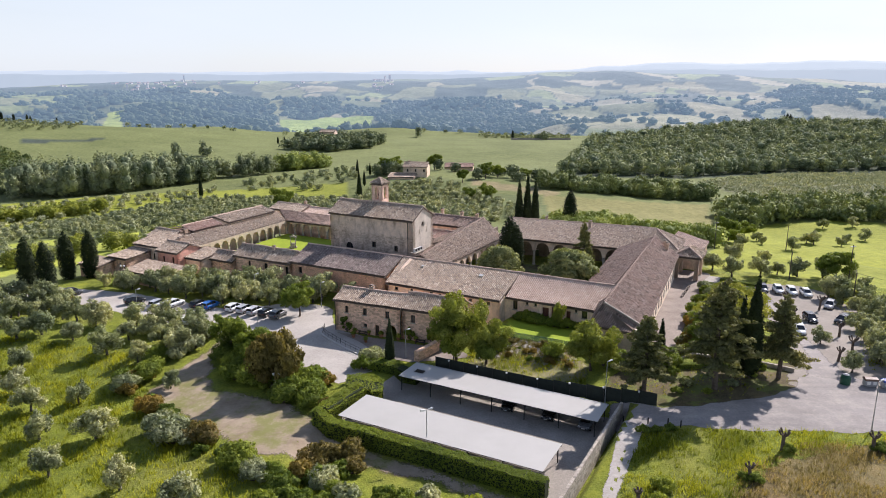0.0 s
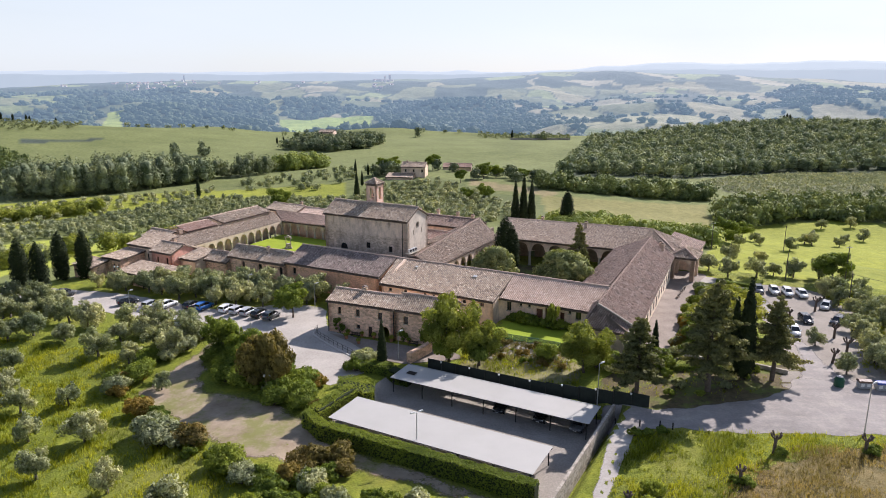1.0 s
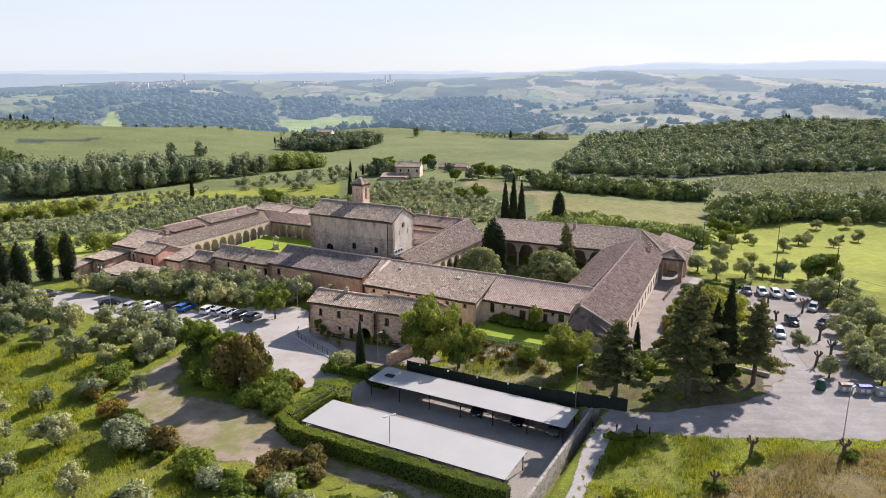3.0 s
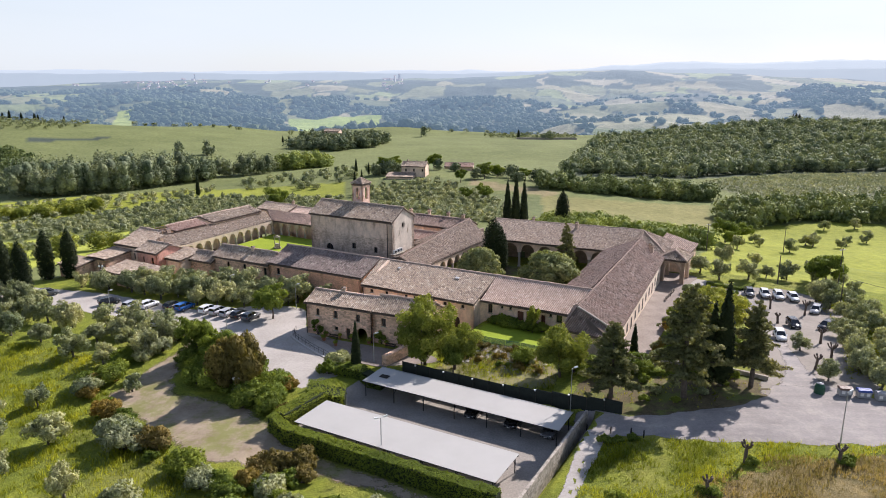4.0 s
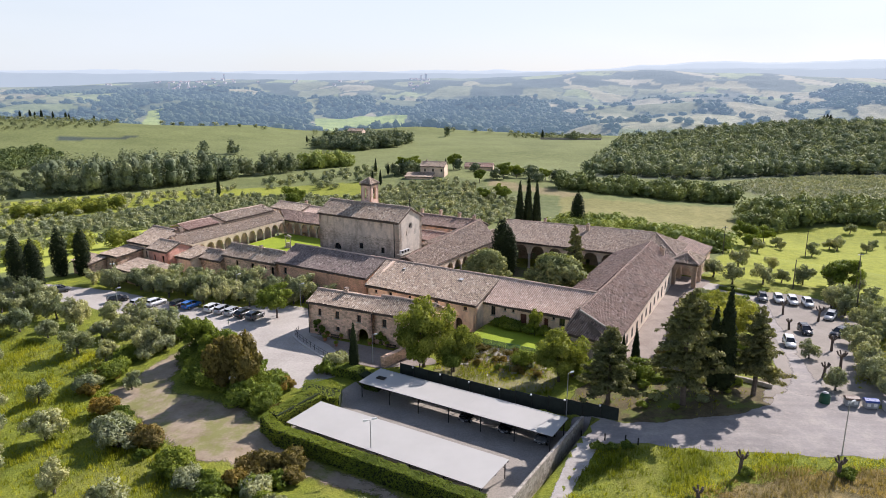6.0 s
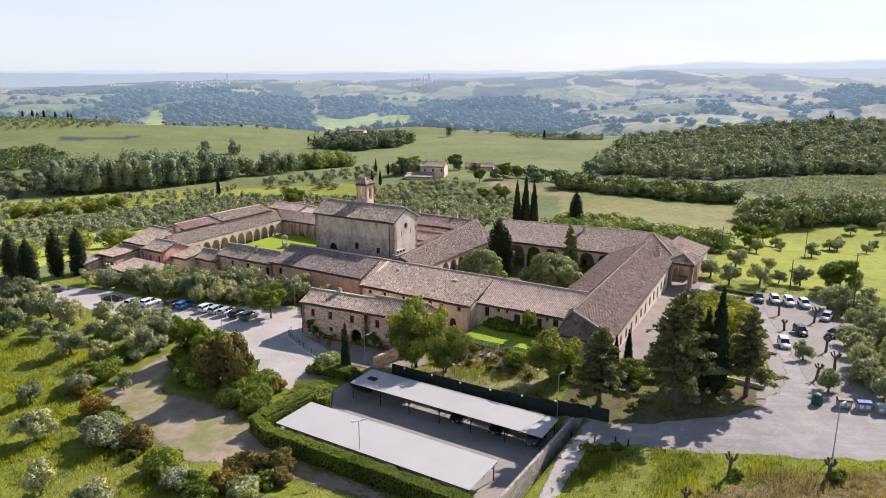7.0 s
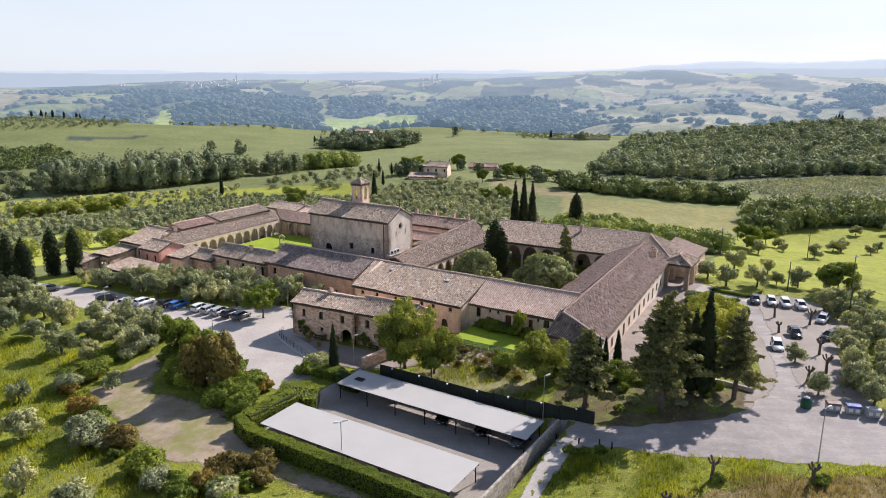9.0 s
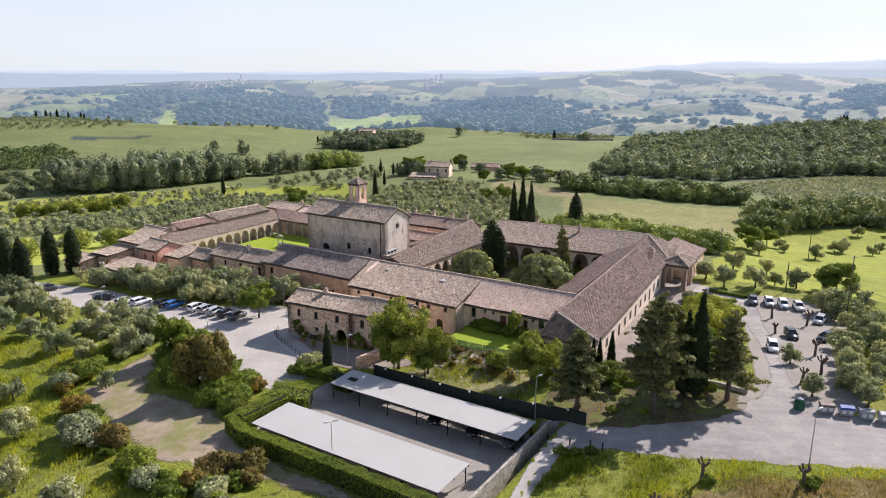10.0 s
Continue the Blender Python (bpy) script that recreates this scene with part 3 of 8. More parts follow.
def ragged_edge(material, width):
    """A copy of a ground material that thins out along its edge in ragged patches."""
    key = (material.name, width)
    if key not in SOFT:
        m = material.copy()
        nt = m.node_tree
        at_edge = nt.nodes.new("ShaderNodeAttribute")
        at_edge.attribute_name = "edge"
        p = position(nt)
        grains = mix(nt, 0.5, noise_at(nt, p, 0.7 / max(width, 0.3), 4.0, 0.7), noise_at(nt, p, 4.0, 4.0, 0.8))
        reach = nt.nodes.new("ShaderNodeMath")
        reach.operation = "MULTIPLY_ADD"
        reach.inputs[1].default_value = -2.4 * width
        nt.links.new(grains, reach.inputs[0])
        nt.links.new(at_edge.outputs["Fac"], reach.inputs[2])
        cover = node(nt, "MapRange", **{"From Min": -0.8 * width, "From Max": -0.8 * width + 0.3 * width})
        nt.links.new(reach.outputs[0], cover.inputs[0])
        clear = nt.nodes.new("ShaderNodeBsdfTransparent")
        ms = nt.nodes.new("ShaderNodeMixShader")
        nt.links.new(cover.outputs[0], ms.inputs[0])
        nt.links.new(clear.outputs[0], ms.inputs[1])
        nt.links.new(nt.nodes["Principled BSDF"].outputs[0], ms.inputs[2])
        nt.links.new(ms.outputs[0], nt.nodes["Material Output"].inputs[0])
        SOFT[key] = m
    return SOFT[key]


def drape(name, outline, material, lift, step, label, category="ground", smooth_outline=True, rough=0.9, fade=0.0):
    """A sheet laid on the terrain inside an outline (x, y)."""
    pts = [Vector((*p, 0)) for p in outline]
    if smooth_outline:
        out, n = [], len(pts)
        for i in range(n):
            a, b, c, d = (pts[(i + k - 1) % n] for k in range(4))
            for t in (0, 0.125, 0.25, 0.375, 0.5, 0.625, 0.75, 0.875):
                out.append(0.5 * ((2 * b) + (c - a) * t + (2 * a - 5 * b + 4 * c - d) * t * t + (3 * b - a - 3 * c + d) * t ** 3))
        pts = [p + rough * Vector((noise.noise(p * 0.45), noise.noise(p * 0.45 + SEED), 0)) for p in out]
    bm = bmesh.new()
    bm.faces.new([bm.verts.new(p) for p in pts])
    lo = [min(p[k] for p in pts) for k in (0, 1)]
    hi = [max(p[k] for p in pts) for k in (0, 1)]
    for k in (0, 1):
        v = lo[k] + step
        while v < hi[k]:
            co = [0, 0, 0]
            no = [0, 0, 0]
            co[k], no[k] = v, 1
            bmesh.ops.bisect_plane(bm, geom=bm.verts[:] + bm.edges[:] + bm.faces[:], plane_co=co, plane_no=no)
            v += step
    for v in bm.verts:
        v.co.z = gz(v.co.x, v.co.y) + lift
    bmesh.ops.recalc_face_normals(bm, faces=bm.faces)
    if sum(f.normal.z for f in bm.faces) < 0:
        bmesh.ops.reverse_faces(bm, faces=bm.faces[:])
    me = bpy.data.meshes.new(name)
    bm.to_mesh(me)
    bm.free()
    me.materials.append(ragged_edge(material, fade) if fade else material)
    if fade:
        here = np.array([v.co[:2] for v in me.vertices])
        line = np.array([p[:2] for p in pts])
        near = np.full(len(here), 99.0)
        for a, b in zip(line, np.roll(line, -1, axis=0)):
            d = b - a
            k = np.clip(((here - a) @ d) / (d @ d + 1e-9), 0, 1)
            near = np.minimum(near, np.hypot(*(here - a - k[:, None] * d).T))
        me.attributes.new("edge", "FLOAT", "POINT").data.foreach_set("value", near.astype(np.float32))
    me.shade_smooth()
    slopes = []
    for v in me.vertices:
        x, y = v.co.x, v.co.y
        slopes.append(Vector((gz(x - 0.3, y) - gz(x + 0.3, y), gz(x, y - 0.3) - gz(x, y + 0.3), 0.6)).normalized())
    me.normals_split_custom_set_from_vertices(slopes)
    return tagged(new(name, me), label, category, kind="structure")


make_ground()

# ---- roads, yards and fields ----
drape("road", [(22.8, 88.0), (29.5, 84.6), (38.4, 84.6), (47.3, 87.6), (51.0, 92.0), (56.0, 90.5), (62.0, 88.0), (75.0, 86.0), (95.0, 84.0), (95.0, 74.5), (70.0, 75.0), (52.8, 75.4), (41.8, 76.0), (34.2, 77.4), (29.5, 79.3), (25.3, 79.7), (22.7, 81.8)], M["asphalt"], 0.034, 1.5, "pale worn asphalt road", "road", fade=0.3)
drape("road_track", [(22.8, 83.0), (25.4, 80.0), (21.9, 72.5), (18.6, 65.1), (14.9, 55.1), (13.0, 55.5), (16.6, 66.0), (19.7, 73.4)], M["gravel"], 0.022, 0.8, "rutted pale gravel track", "road", rough=0.3, fade=0.4)
drape("pavement_car_park", [(47.5, 88.4), (52.6, 97.9), (57.2, 113.2), (61.4, 127.4), (64.5, 142.3), (68.6, 149.0), (79.6, 146.5), (82.0, 138.0), (80.0, 124.5), (73.0, 108.5), (67.0, 96.5), (63.0, 88.8)], M["car_park"], 0.014, 2.0, "dusty earth car park among olive trees", "car park", fade=0.8)
drape("pavement_terrace", [uv_to(34.2, 0.2), uv_to(33.4, 14.0), uv_to(32.4, 28.0), uv_to(31.2, 42.0), uv_to(30.2, 52.0), uv_to(30.0, 62.0), uv_to(37.5, 62.0), uv_to(37.4, 56.0), uv_to(37.8, 46.0), uv_to(38.4, 33.0), uv_to(39.2, 14.0), uv_to(39.4, 0.2)], M["terrace"], 0.05, 1.5, "worn brick and gravel terrace along the range", "pavement", rough=0.25, fade=0.4)
drape("pavement_drive", [(58.5, 158.0), (66.0, 151.8), (71.0, 147.5), (68.0, 143.5), (63.2, 148.0), (57.7, 152.0)], M["gravel"], 0.03, 1.5, "narrow gravel drive to the porch", "path", fade=0.4)
drape("pavement_square", [(-32.5, 133.4), (-22.6, 131.6), (-19.4, 121.0), (-13.1, 114.2), (-7.5, 109.3), (-8.5, 103.0), (-11.8, 99.5), (-15.1, 95.6), (-18.2, 97.0), (-23.5, 103.4), (-28.5, 112.0), (-35.6, 114.9), (-48.5, 120.8), (-61.8, 127.2), (-74.5, 133.2), (-95.0, 140.0), (-95.0, 147.0), (-77.3, 143.2), (-64.6, 140.0), (-52.5, 134.6), (-39.9, 129.6)], M["gravel"], 0.016, 2.0, "pale gravel forecourt and parking lane", "square", fade=0.5)
drape("road_earth", [(-38.7, 115.9), (-33.6, 113.6), (-36.0, 105.7), (-33.5, 97.0), (-27.9, 94.8), (-19.3, 88.5), (-14.6, 83.0), (-11.0, 80.6), (-4.0, 76.6), (4.0, 72.0), (13.0, 66.6), (12.0, 63.5), (3.0, 67.8), (-4.0, 71.6), (-9.0, 73.4), (-15.4, 74.6), (-24.4, 76.4), (-30.5, 81.8), (-37.9, 88.6), (-45.0, 94.6), (-43.3, 102.2), (-40.4, 109.9)], M["dirt"], 0.07, 1.0, "bare earth drive and clearing with leaf litter", "drive", fade=2.2)
drape("lawn_terrace", [uv_to(9.6, 6.6), uv_to(26.8, 6.6), uv_to(25.6, -2.6), uv_to(11.5, -2.6)], M["lawn"], 0.06, 1.5, "bright mown lawn below the front range", "lawn", False)
drape("ground_rubble", [uv_to(9.0, -3.0), uv_to(25.0, -3.0), uv_to(30.0, -8.0), uv_to(29.0, -14.0), uv_to(13.0, -15.0), uv_to(10.0, -9.0)], M["scrub"], 0.02, 1.5, "rough bank of dry weeds and stones", "ground", fade=1.2)
drape("ground_hay", [(29.5, 63.0), (35.5, 69.2), (42.0, 71.6), (52.0, 74.0), (70.0, 74.2), (100.0, 73.4), (90.0, 45.0), (50.0, 38.0), (28.0, 50.0)], M["hayfield"], 0.016, 2.0, "dry hay meadow with brown patches", "field", fade=1.6)
# cloister gardens
def flat_lawn(name, corners, z, material, label):
    pts = [Vector((*uv_to(*c), z)) for c in corners]
    n, v, f = 16, [], []
    for i in range(n + 1):
        for j in range(n + 1):
            p = pts[0].lerp(pts[1], i / n).lerp(pts[3].lerp(pts[2], i / n), j / n)
            v.append((p.x, p.y, z + 0.04 * noise.noise(p * 0.3)))
    f = [(i * (n + 1) + j, (i + 1) * (n + 1) + j, (i + 1) * (n + 1) + j + 1, i * (n + 1) + j + 1) for i in range(n) for j in range(n)]
    tagged(obj(name, v, f, material, smooth=True), label, "lawn", kind="structure")


flat_lawn("lawn_small_cloister", [(-73.6, 13.4), (-40.3, 13.4), (-40.3, 45.2), (-75.2, 45.2)], 0.3, M["lawn"], "bright mown cloister lawn")
# garden earth in the dark litter colour, which stands in for the garden's shade
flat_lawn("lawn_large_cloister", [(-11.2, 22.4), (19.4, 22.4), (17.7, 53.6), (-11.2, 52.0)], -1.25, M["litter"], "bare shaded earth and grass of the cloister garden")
drape("ground_litter", [(22.6, 90.0), (26.2, 84.8), (30.8, 83.4), (39.0, 83.4), (47.6, 86.2), (52.0, 92.2), (52.5, 97.0), (40.0, 98.0), (28.0, 99.0)], M["litter"], 0.012, 1.5, "shaded grass and needle litter under conifers", "ground", fade=0.5)

drape("ground_track_middle", [(22.3, 76.7), (22.5, 76.6), (21.0, 72.85), (17.85, 65.5), (14.2, 55.1), (13.85, 55.2), (17.4, 65.7), (20.6, 73.05)], M["grass"], 0.03, 0.8, "grassy strip between the ruts of the track", "ground", rough=0.15, fade=0.1)
drape("road_car_park_lane", [(48.0, 86.5), (51.5, 92.5), (55.0, 98.2), (58.2, 108.0), (61.2, 122.0), (63.6, 136.0), (65.5, 142.5), (69.0, 141.0), (66.0, 128.0), (62.8, 114.0), (59.6, 102.0), (58.4, 93.0), (60.0, 86.5)], M["asphalt"], 0.022, 1.5, "pale worn lane through the car park", "road", rough=0.5, fade=0.8)

# ---- buildings ----
class Shape:
    """Collects the corners and faces of one mesh."""

    def __init__(self):
        self.v, self.f, self.uv = [], [], []

    def add(self, pts, faces):
        n = len(self.v)
        self.v += [tuple(p) for p in pts]
        self.f += [tuple(n + i for i in f) for f in faces]

    def prism(self, front, depth):
        """A closed block: a flat polygon swept by a vector."""
        front = [Vector(p) for p in front]
        n = len(front)
        back = [p + Vector(depth) for p in front]
        self.add(front + back, [tuple(range(n)), tuple(range(2 * n - 1, n - 1, -1))] + [(i, i + n, (i + 1) % n + n, (i + 1) % n) for i in range(n)])

    def box(self, x0, x1, y0, y1, z0, z1):
        self.prism([(x0, y0, z0), (x1, y0, z0), (x1, y0, z1), (x0, y0, z1)], (0, y1 - y0, 0))

    def tube(self, a, b, ra, rb=None, n=8):
        a, b = Vector(a), Vector(b)
        rb = ra if rb is None else rb
        q = (b - a).to_track_quat("Z", "Y")
        ring = [Vector((math.cos(k * math.tau / n), math.sin(k * math.tau / n), 0)) for k in range(n)]
        self.add([a + q @ (p * ra) for p in ring] + [b + q @ (p * rb) for p in ring],
                 [tuple(range(n - 1, -1, -1)), tuple(range(n, 2 * n))] + [(k, (k + 1) % n, (k + 1) % n + n, k + n) for k in range(n)])

    def done(self, name, material, parent=None, label="", smooth=False):
        ob = obj(name, self.v, self.f, material, parent, label, smooth, self.uv or None)
        bm = bmesh.new()
        bm.from_mesh(ob.data)
        bmesh.ops.recalc_face_normals(bm, faces=bm.faces)
        bm.to_mesh(ob.data)
        bm.free()
        return ob


FRAME = [0.0, 120.0, -28.3]  # where (u, v) start and how u is turned


def at(u, v, z):
    c, s = math.cos(radians(FRAME[2])), math.sin(radians(FRAME[2]))
    return Vector((FRAME[0] + u * c - v * s, FRAME[1] + u * s + v * c, z))


def wall(parent, material, a, b, z0, z1, openings=(), thick=0.6, name="wall", top=None):
    """A wall between two plan points (u, v), its outer face on the line, thickness to the left of a->b. openings: (start, end, sill, head, arched), with "round" for a full circle."""
    a, b = at(*a, 0), at(*b, 0)
    way = (b - a)
    length = way.length
    way /= length
    inward = Vector((-way.y, way.x, 0)) * thick
    s = Shape()

    def piece(s0, s1, za0, za1, zb0, zb1):
        s.prism([a + way * s0 + Vector((0, 0, za0)), a + way * s1 + Vector((0, 0, za1)), a + way * s1 + Vector((0, 0, zb1)), a + way * s0 + Vector((0, 0, zb0))], inward)

    def head(x):
        return z1 if top is None else z1 + top * (1 - abs(2 * x / length - 1))

    # openings may stand above one another: cut the wall at every jamb, and level with every sill and lintel where they do
    spans = sorted(o[:2] for o in openings)
    stacked = any(q[0] < p[1] for p, q in zip(spans, spans[1:]))
    levels = sorted({z for o in openings for z in o[2:4]}) if stacked else []

    def fill(p, q, l0, l1, h0, h1):
        for z in levels:
            if max(l0, l1) + 0.01 < z < min(h0, h1) - 0.01:
                piece(p, q, l0, l1, z, z)
                l0 = l1 = z
        piece(p, q, l0, l1, h0, h1)

    def lintel(o, x):
        if not o[4]:
            return o[3]
        r = (o[1] - o[0]) / 2
        return o[3] - r + math.sqrt(max(0, r * r - (x - o[0] - r) ** 2))

    def sill(o, x):
        return o[2] + o[3] - lintel(o, x) if o[4] == "round" else o[2]

    cuts = {0.0, length} | ({length / 2} if top is not None else set())
    for o in openings:
        cuts |= {o[0] + (o[1] - o[0]) * k / 12 for k in range(13)} if o[4] else set(o[:2])
    cuts = sorted(cuts)
    cuts = [x for k, x in enumerate(cuts) if k == 0 or x - cuts[k - 1] > 0.001]
    for p, q in zip(cuts, cuts[1:]):
        l0 = l1 = z0
        for o in sorted((o for o in openings if o[0] < (p + q) / 2 < o[1]), key=lambda o: o[2]):
            if o[2] > max(l0, l1):
                fill(p, q, l0, l1, sill(o, p), sill(o, q))
            l0, l1 = lintel(o, p), lintel(o, q)
        fill(p, q, l0, l1, head(p), head(q))
    ob = s.done(name, material, parent)
    bm = bmesh.new()
    bm.from_mesh(ob.data)
    bmesh.ops.remove_doubles(bm, verts=bm.verts, dist=0.001)
    bm.to_mesh(ob.data)
    bm.free()
    return ob


def window(parent, a, b, s0, s1, zb, zt, frame_mat="dark_wood", pane_mat="glass", surround=None, shutter=False, set_in=0.25):
    """A window in the wall a->b: frame, pane, sill, and a stone surround or shutters where there are any."""
    a, b = at(*a, 0), at(*b, 0)
    way = (b - a).normalized()
    inw = Vector((-way.y, way.x, 0))
    base = a + inw * set_in
    up = Vector((0, 0, 1))

    def quad(x0, x1, z0, z1, off=0.0):
        o = base + inw * off
        return [o + way * x0 + up * z0, o + way * x1 + up * z0, o + way * x1 + up * z1, o + way * x0 + up * z1]

    f = Shape()
    w = 0.09
    for q in (quad(s0, s0 + w, zb, zt), quad(s1 - w, s1, zb, zt), quad(s0, s1, zt - w, zt), quad(s0, s1, zb, zb + w), quad((s0 + s1) / 2 - w / 2, (s0 + s1) / 2 + w / 2, zb, zt)):
        f.prism(q, inw * 0.07)
    win = f.done("window", M[frame_mat], parent)
    p = Shape()
    p.prism(quad(s0, s1, zb, zt, 0.05), inw * 0.02)
    p.done("pane", M[pane_mat], win)
    sl = Shape()
    sl.prism(quad(s0 - 0.12, s1 + 0.12, zb - 0.12, zb, -set_in - 0.08), inw * (set_in + 0.06))
    sl.done("sill", M["trim"], win)
    if surround:
        t = Shape()
        for q in (quad(s0 - 0.16, s0, zb, zt + 0.18, -set_in - 0.03), quad(s1, s1 + 0.16, zb, zt + 0.18, -set_in - 0.03), quad(s0, s1, zt, zt + 0.18, -set_in - 0.03)):
            t.prism(q, inw * 0.1)
        t.done("surround", M[surround], win)
    if shutter:
        h = (s1 - s0) / 2
        for x in (s0 - h - 0.02, s1 + 0.02):
            t = Shape()
            t.prism(quad(x, x + h, zb, zt, -set_in - 0.05), inw * 0.045)
            t.done("shutter", M["dark_wood"], win)
    return win


def door(parent, a, b, s0, s1, zb, zt, material="dark_wood"):
    a, b = at(*a, 0), at(*b, 0)
    way = (b - a).normalized()
    inw = Vector((-way.y, way.x, 0))
    o = a + inw * 0.3
    d = Shape()
    n = 4
    for k in range(n):
        x0, x1 = s0 + (s1 - s0) * k / n, s0 + (s1 - s0) * (k + 1) / n - 0.015
        d.prism([o + way * x0 + Vector((0, 0, zb)), o + way * x1 + Vector((0, 0, zb)), o + way * x1 + Vector((0, 0, zt)), o + way * x0 + Vector((0, 0, zt))], inw * (0.06 + 0.01 * (k % 2)))
    return d.done("door", M[material], parent)


def slope(shape, e0, e1, r0, r1, pitch=0.36, rise=0.13, rows=8):
    """One pitch of a tiled roof: channel and cover tiles run from the ridge to the eave; slightly sagging."""
    e0, e1, r0, r1 = (Vector(p) for p in (e0, e1, r0, r1))
    length = max((e1 - e0).length, (r1 - r0).length)
    fall = ((r0 + r1) / 2 - (e0 + e1) / 2).length
    n = max(2, int(length / pitch))
    nrm = ((e1 - e0) if (e1 - e0).length > 0.1 else (r1 - r0)).cross(r0 - e0 if (r0 - e0).length > 0.1 else r1 - e1).normalized()
    if nrm.z < 0:
        nrm = -nrm
    base = len(shape.v)
    length = n * pitch
    cols = []
    for k in range(n + 1):
        for s, h in ((k / n, 0.0), ((k + 0.32) / n, rise), ((k + 0.68) / n, rise)):
            if s <= 1:
                cols.append((s, h))
    for s, h in cols:
        a, b = e0.lerp(e1, s), r0.lerp(r1, s)
        for j in range(rows + 1):
            t = j / rows
            p = a.lerp(b, t) + nrm * h
            p.z += 0.12 * noise.noise(p * 0.22) - 0.10 * math.sin(math.pi * t)
            shape.v.append(tuple(p))
    m = rows + 1
    flip = (e1 - e0).cross(r0 - e0).z < 0 if (e1 - e0).length > 0.1 else (r1 - r0).cross(r0 - e1).z > 0
    for i in range(len(cols) - 1):
        for j in range(rows):
            q = (base + i * m + j, base + (i + 1) * m + j, base + (i + 1) * m + j + 1, base + i * m + j + 1)
            uvq = [(cols[i][0] * length, j / rows * fall), (cols[i + 1][0] * length, j / rows * fall), (cols[i + 1][0] * length, (j + 1) / rows * fall), (cols[i][0] * length, (j + 1) / rows * fall)]
            if flip:
                q, uvq = q[::-1], uvq[::-1]
            shape.f.append(q)
            shape.uv += uvq


def roof_part(parent, material, slopes, name="roof", eave_edge=True, ridge=(), ridge_mat="ridge", label=""):
    """A roof of several slopes, each (eave start, eave end, ridge start, ridge end); below it a slab, along the ridges a row of cap tiles."""
    s = Shape()
    for q in slopes:
        slope(s, *q)
    roof = obj(name, s.v, s.f, material, parent, label, False, s.uv)
    slab = Shape()
    for e0, e1, r0, r1 in slopes:
        pts = [Vector(p) - Vector((0, 0, 0.27)) for p in (e0, e1, r1, r0)]
        if (pts[2] - pts[3]).length < 0.05:
            pts.pop()
        slab.prism(pts, (0, 0, -0.12))
    slab.done("soffit", M["eave"], roof)
    for a, b in ridge:
        a, b = Vector(a), Vector(b)
        n = max(2, int((b - a).length / 0.45))
        c = Shape()
        for k in range(n):
            p, q = a.lerp(b, k / n), a.lerp(b, (k + 1.08) / n)
            for w in (p, q):
                w.z += 0.04 + 0.12 * noise.noise(w * 0.22)
            c.tube(p, q, 0.2 + 0.02 * random.random(), 0.17, 6)
        c.done("ridge_cap", M[ridge_mat], roof)
    return roof


def chimney(parent, u, v, z0, z1, w=0.8, d=0.6, turn=0.0):
    w, d, z1 = w * 0.8, d * 0.8, z1 - 0.3
    x, y, _ = at(u, v, 0)
    c = Shape()
    c.box(-w / 2, w / 2, -d / 2, d / 2, z0, z1)
    c.box(-w / 2 - 0.1, w / 2 + 0.1, -d / 2 - 0.1, d / 2 + 0.1, z1, z1 + 0.12)
    for k in (-1, 1):
        c.box(k * (w / 2 - 0.08) - 0.08, k * (w / 2 - 0.08) + 0.08, -d / 2, d / 2, z1 + 0.12, z1 + 0.4)
    ob = c.done("chimney", M["brick_pale"], parent)
    ob.matrix_basis = pose(x, y, 0, 0, 0, FRAME[2] + turn)
    cap = Shape()
    cap.prism([(-w / 2 - 0.15, -d / 2 - 0.12, z1 + 0.4), (w / 2 + 0.15, -d / 2 - 0.12, z1 + 0.4), (0, -d / 2 - 0.12, z1 + 0.62)], (0, d + 0.24, 0))
    cap.done("chimney_cap", M["tile"], ob)
    return ob


M["eave"] = simple("old_eave_boards", (0.1, 0.075, 0.055), (0.19, 0.14, 0.11), 1.5)
m_, nt_, b_ = mat("window_glass", 0.12)
b_.inputs["Base Color"].default_value = (0.02, 0.022, 0.025, 1)
b_.inputs["Specular IOR Level"].default_value = 0.6
M["glass"] = m_
m_, nt_, b_ = mat("hatch_dark", 0.95)
b_.inputs["Base Color"].default_value = (0.03, 0.026, 0.022, 1)
M["inside"] = m_


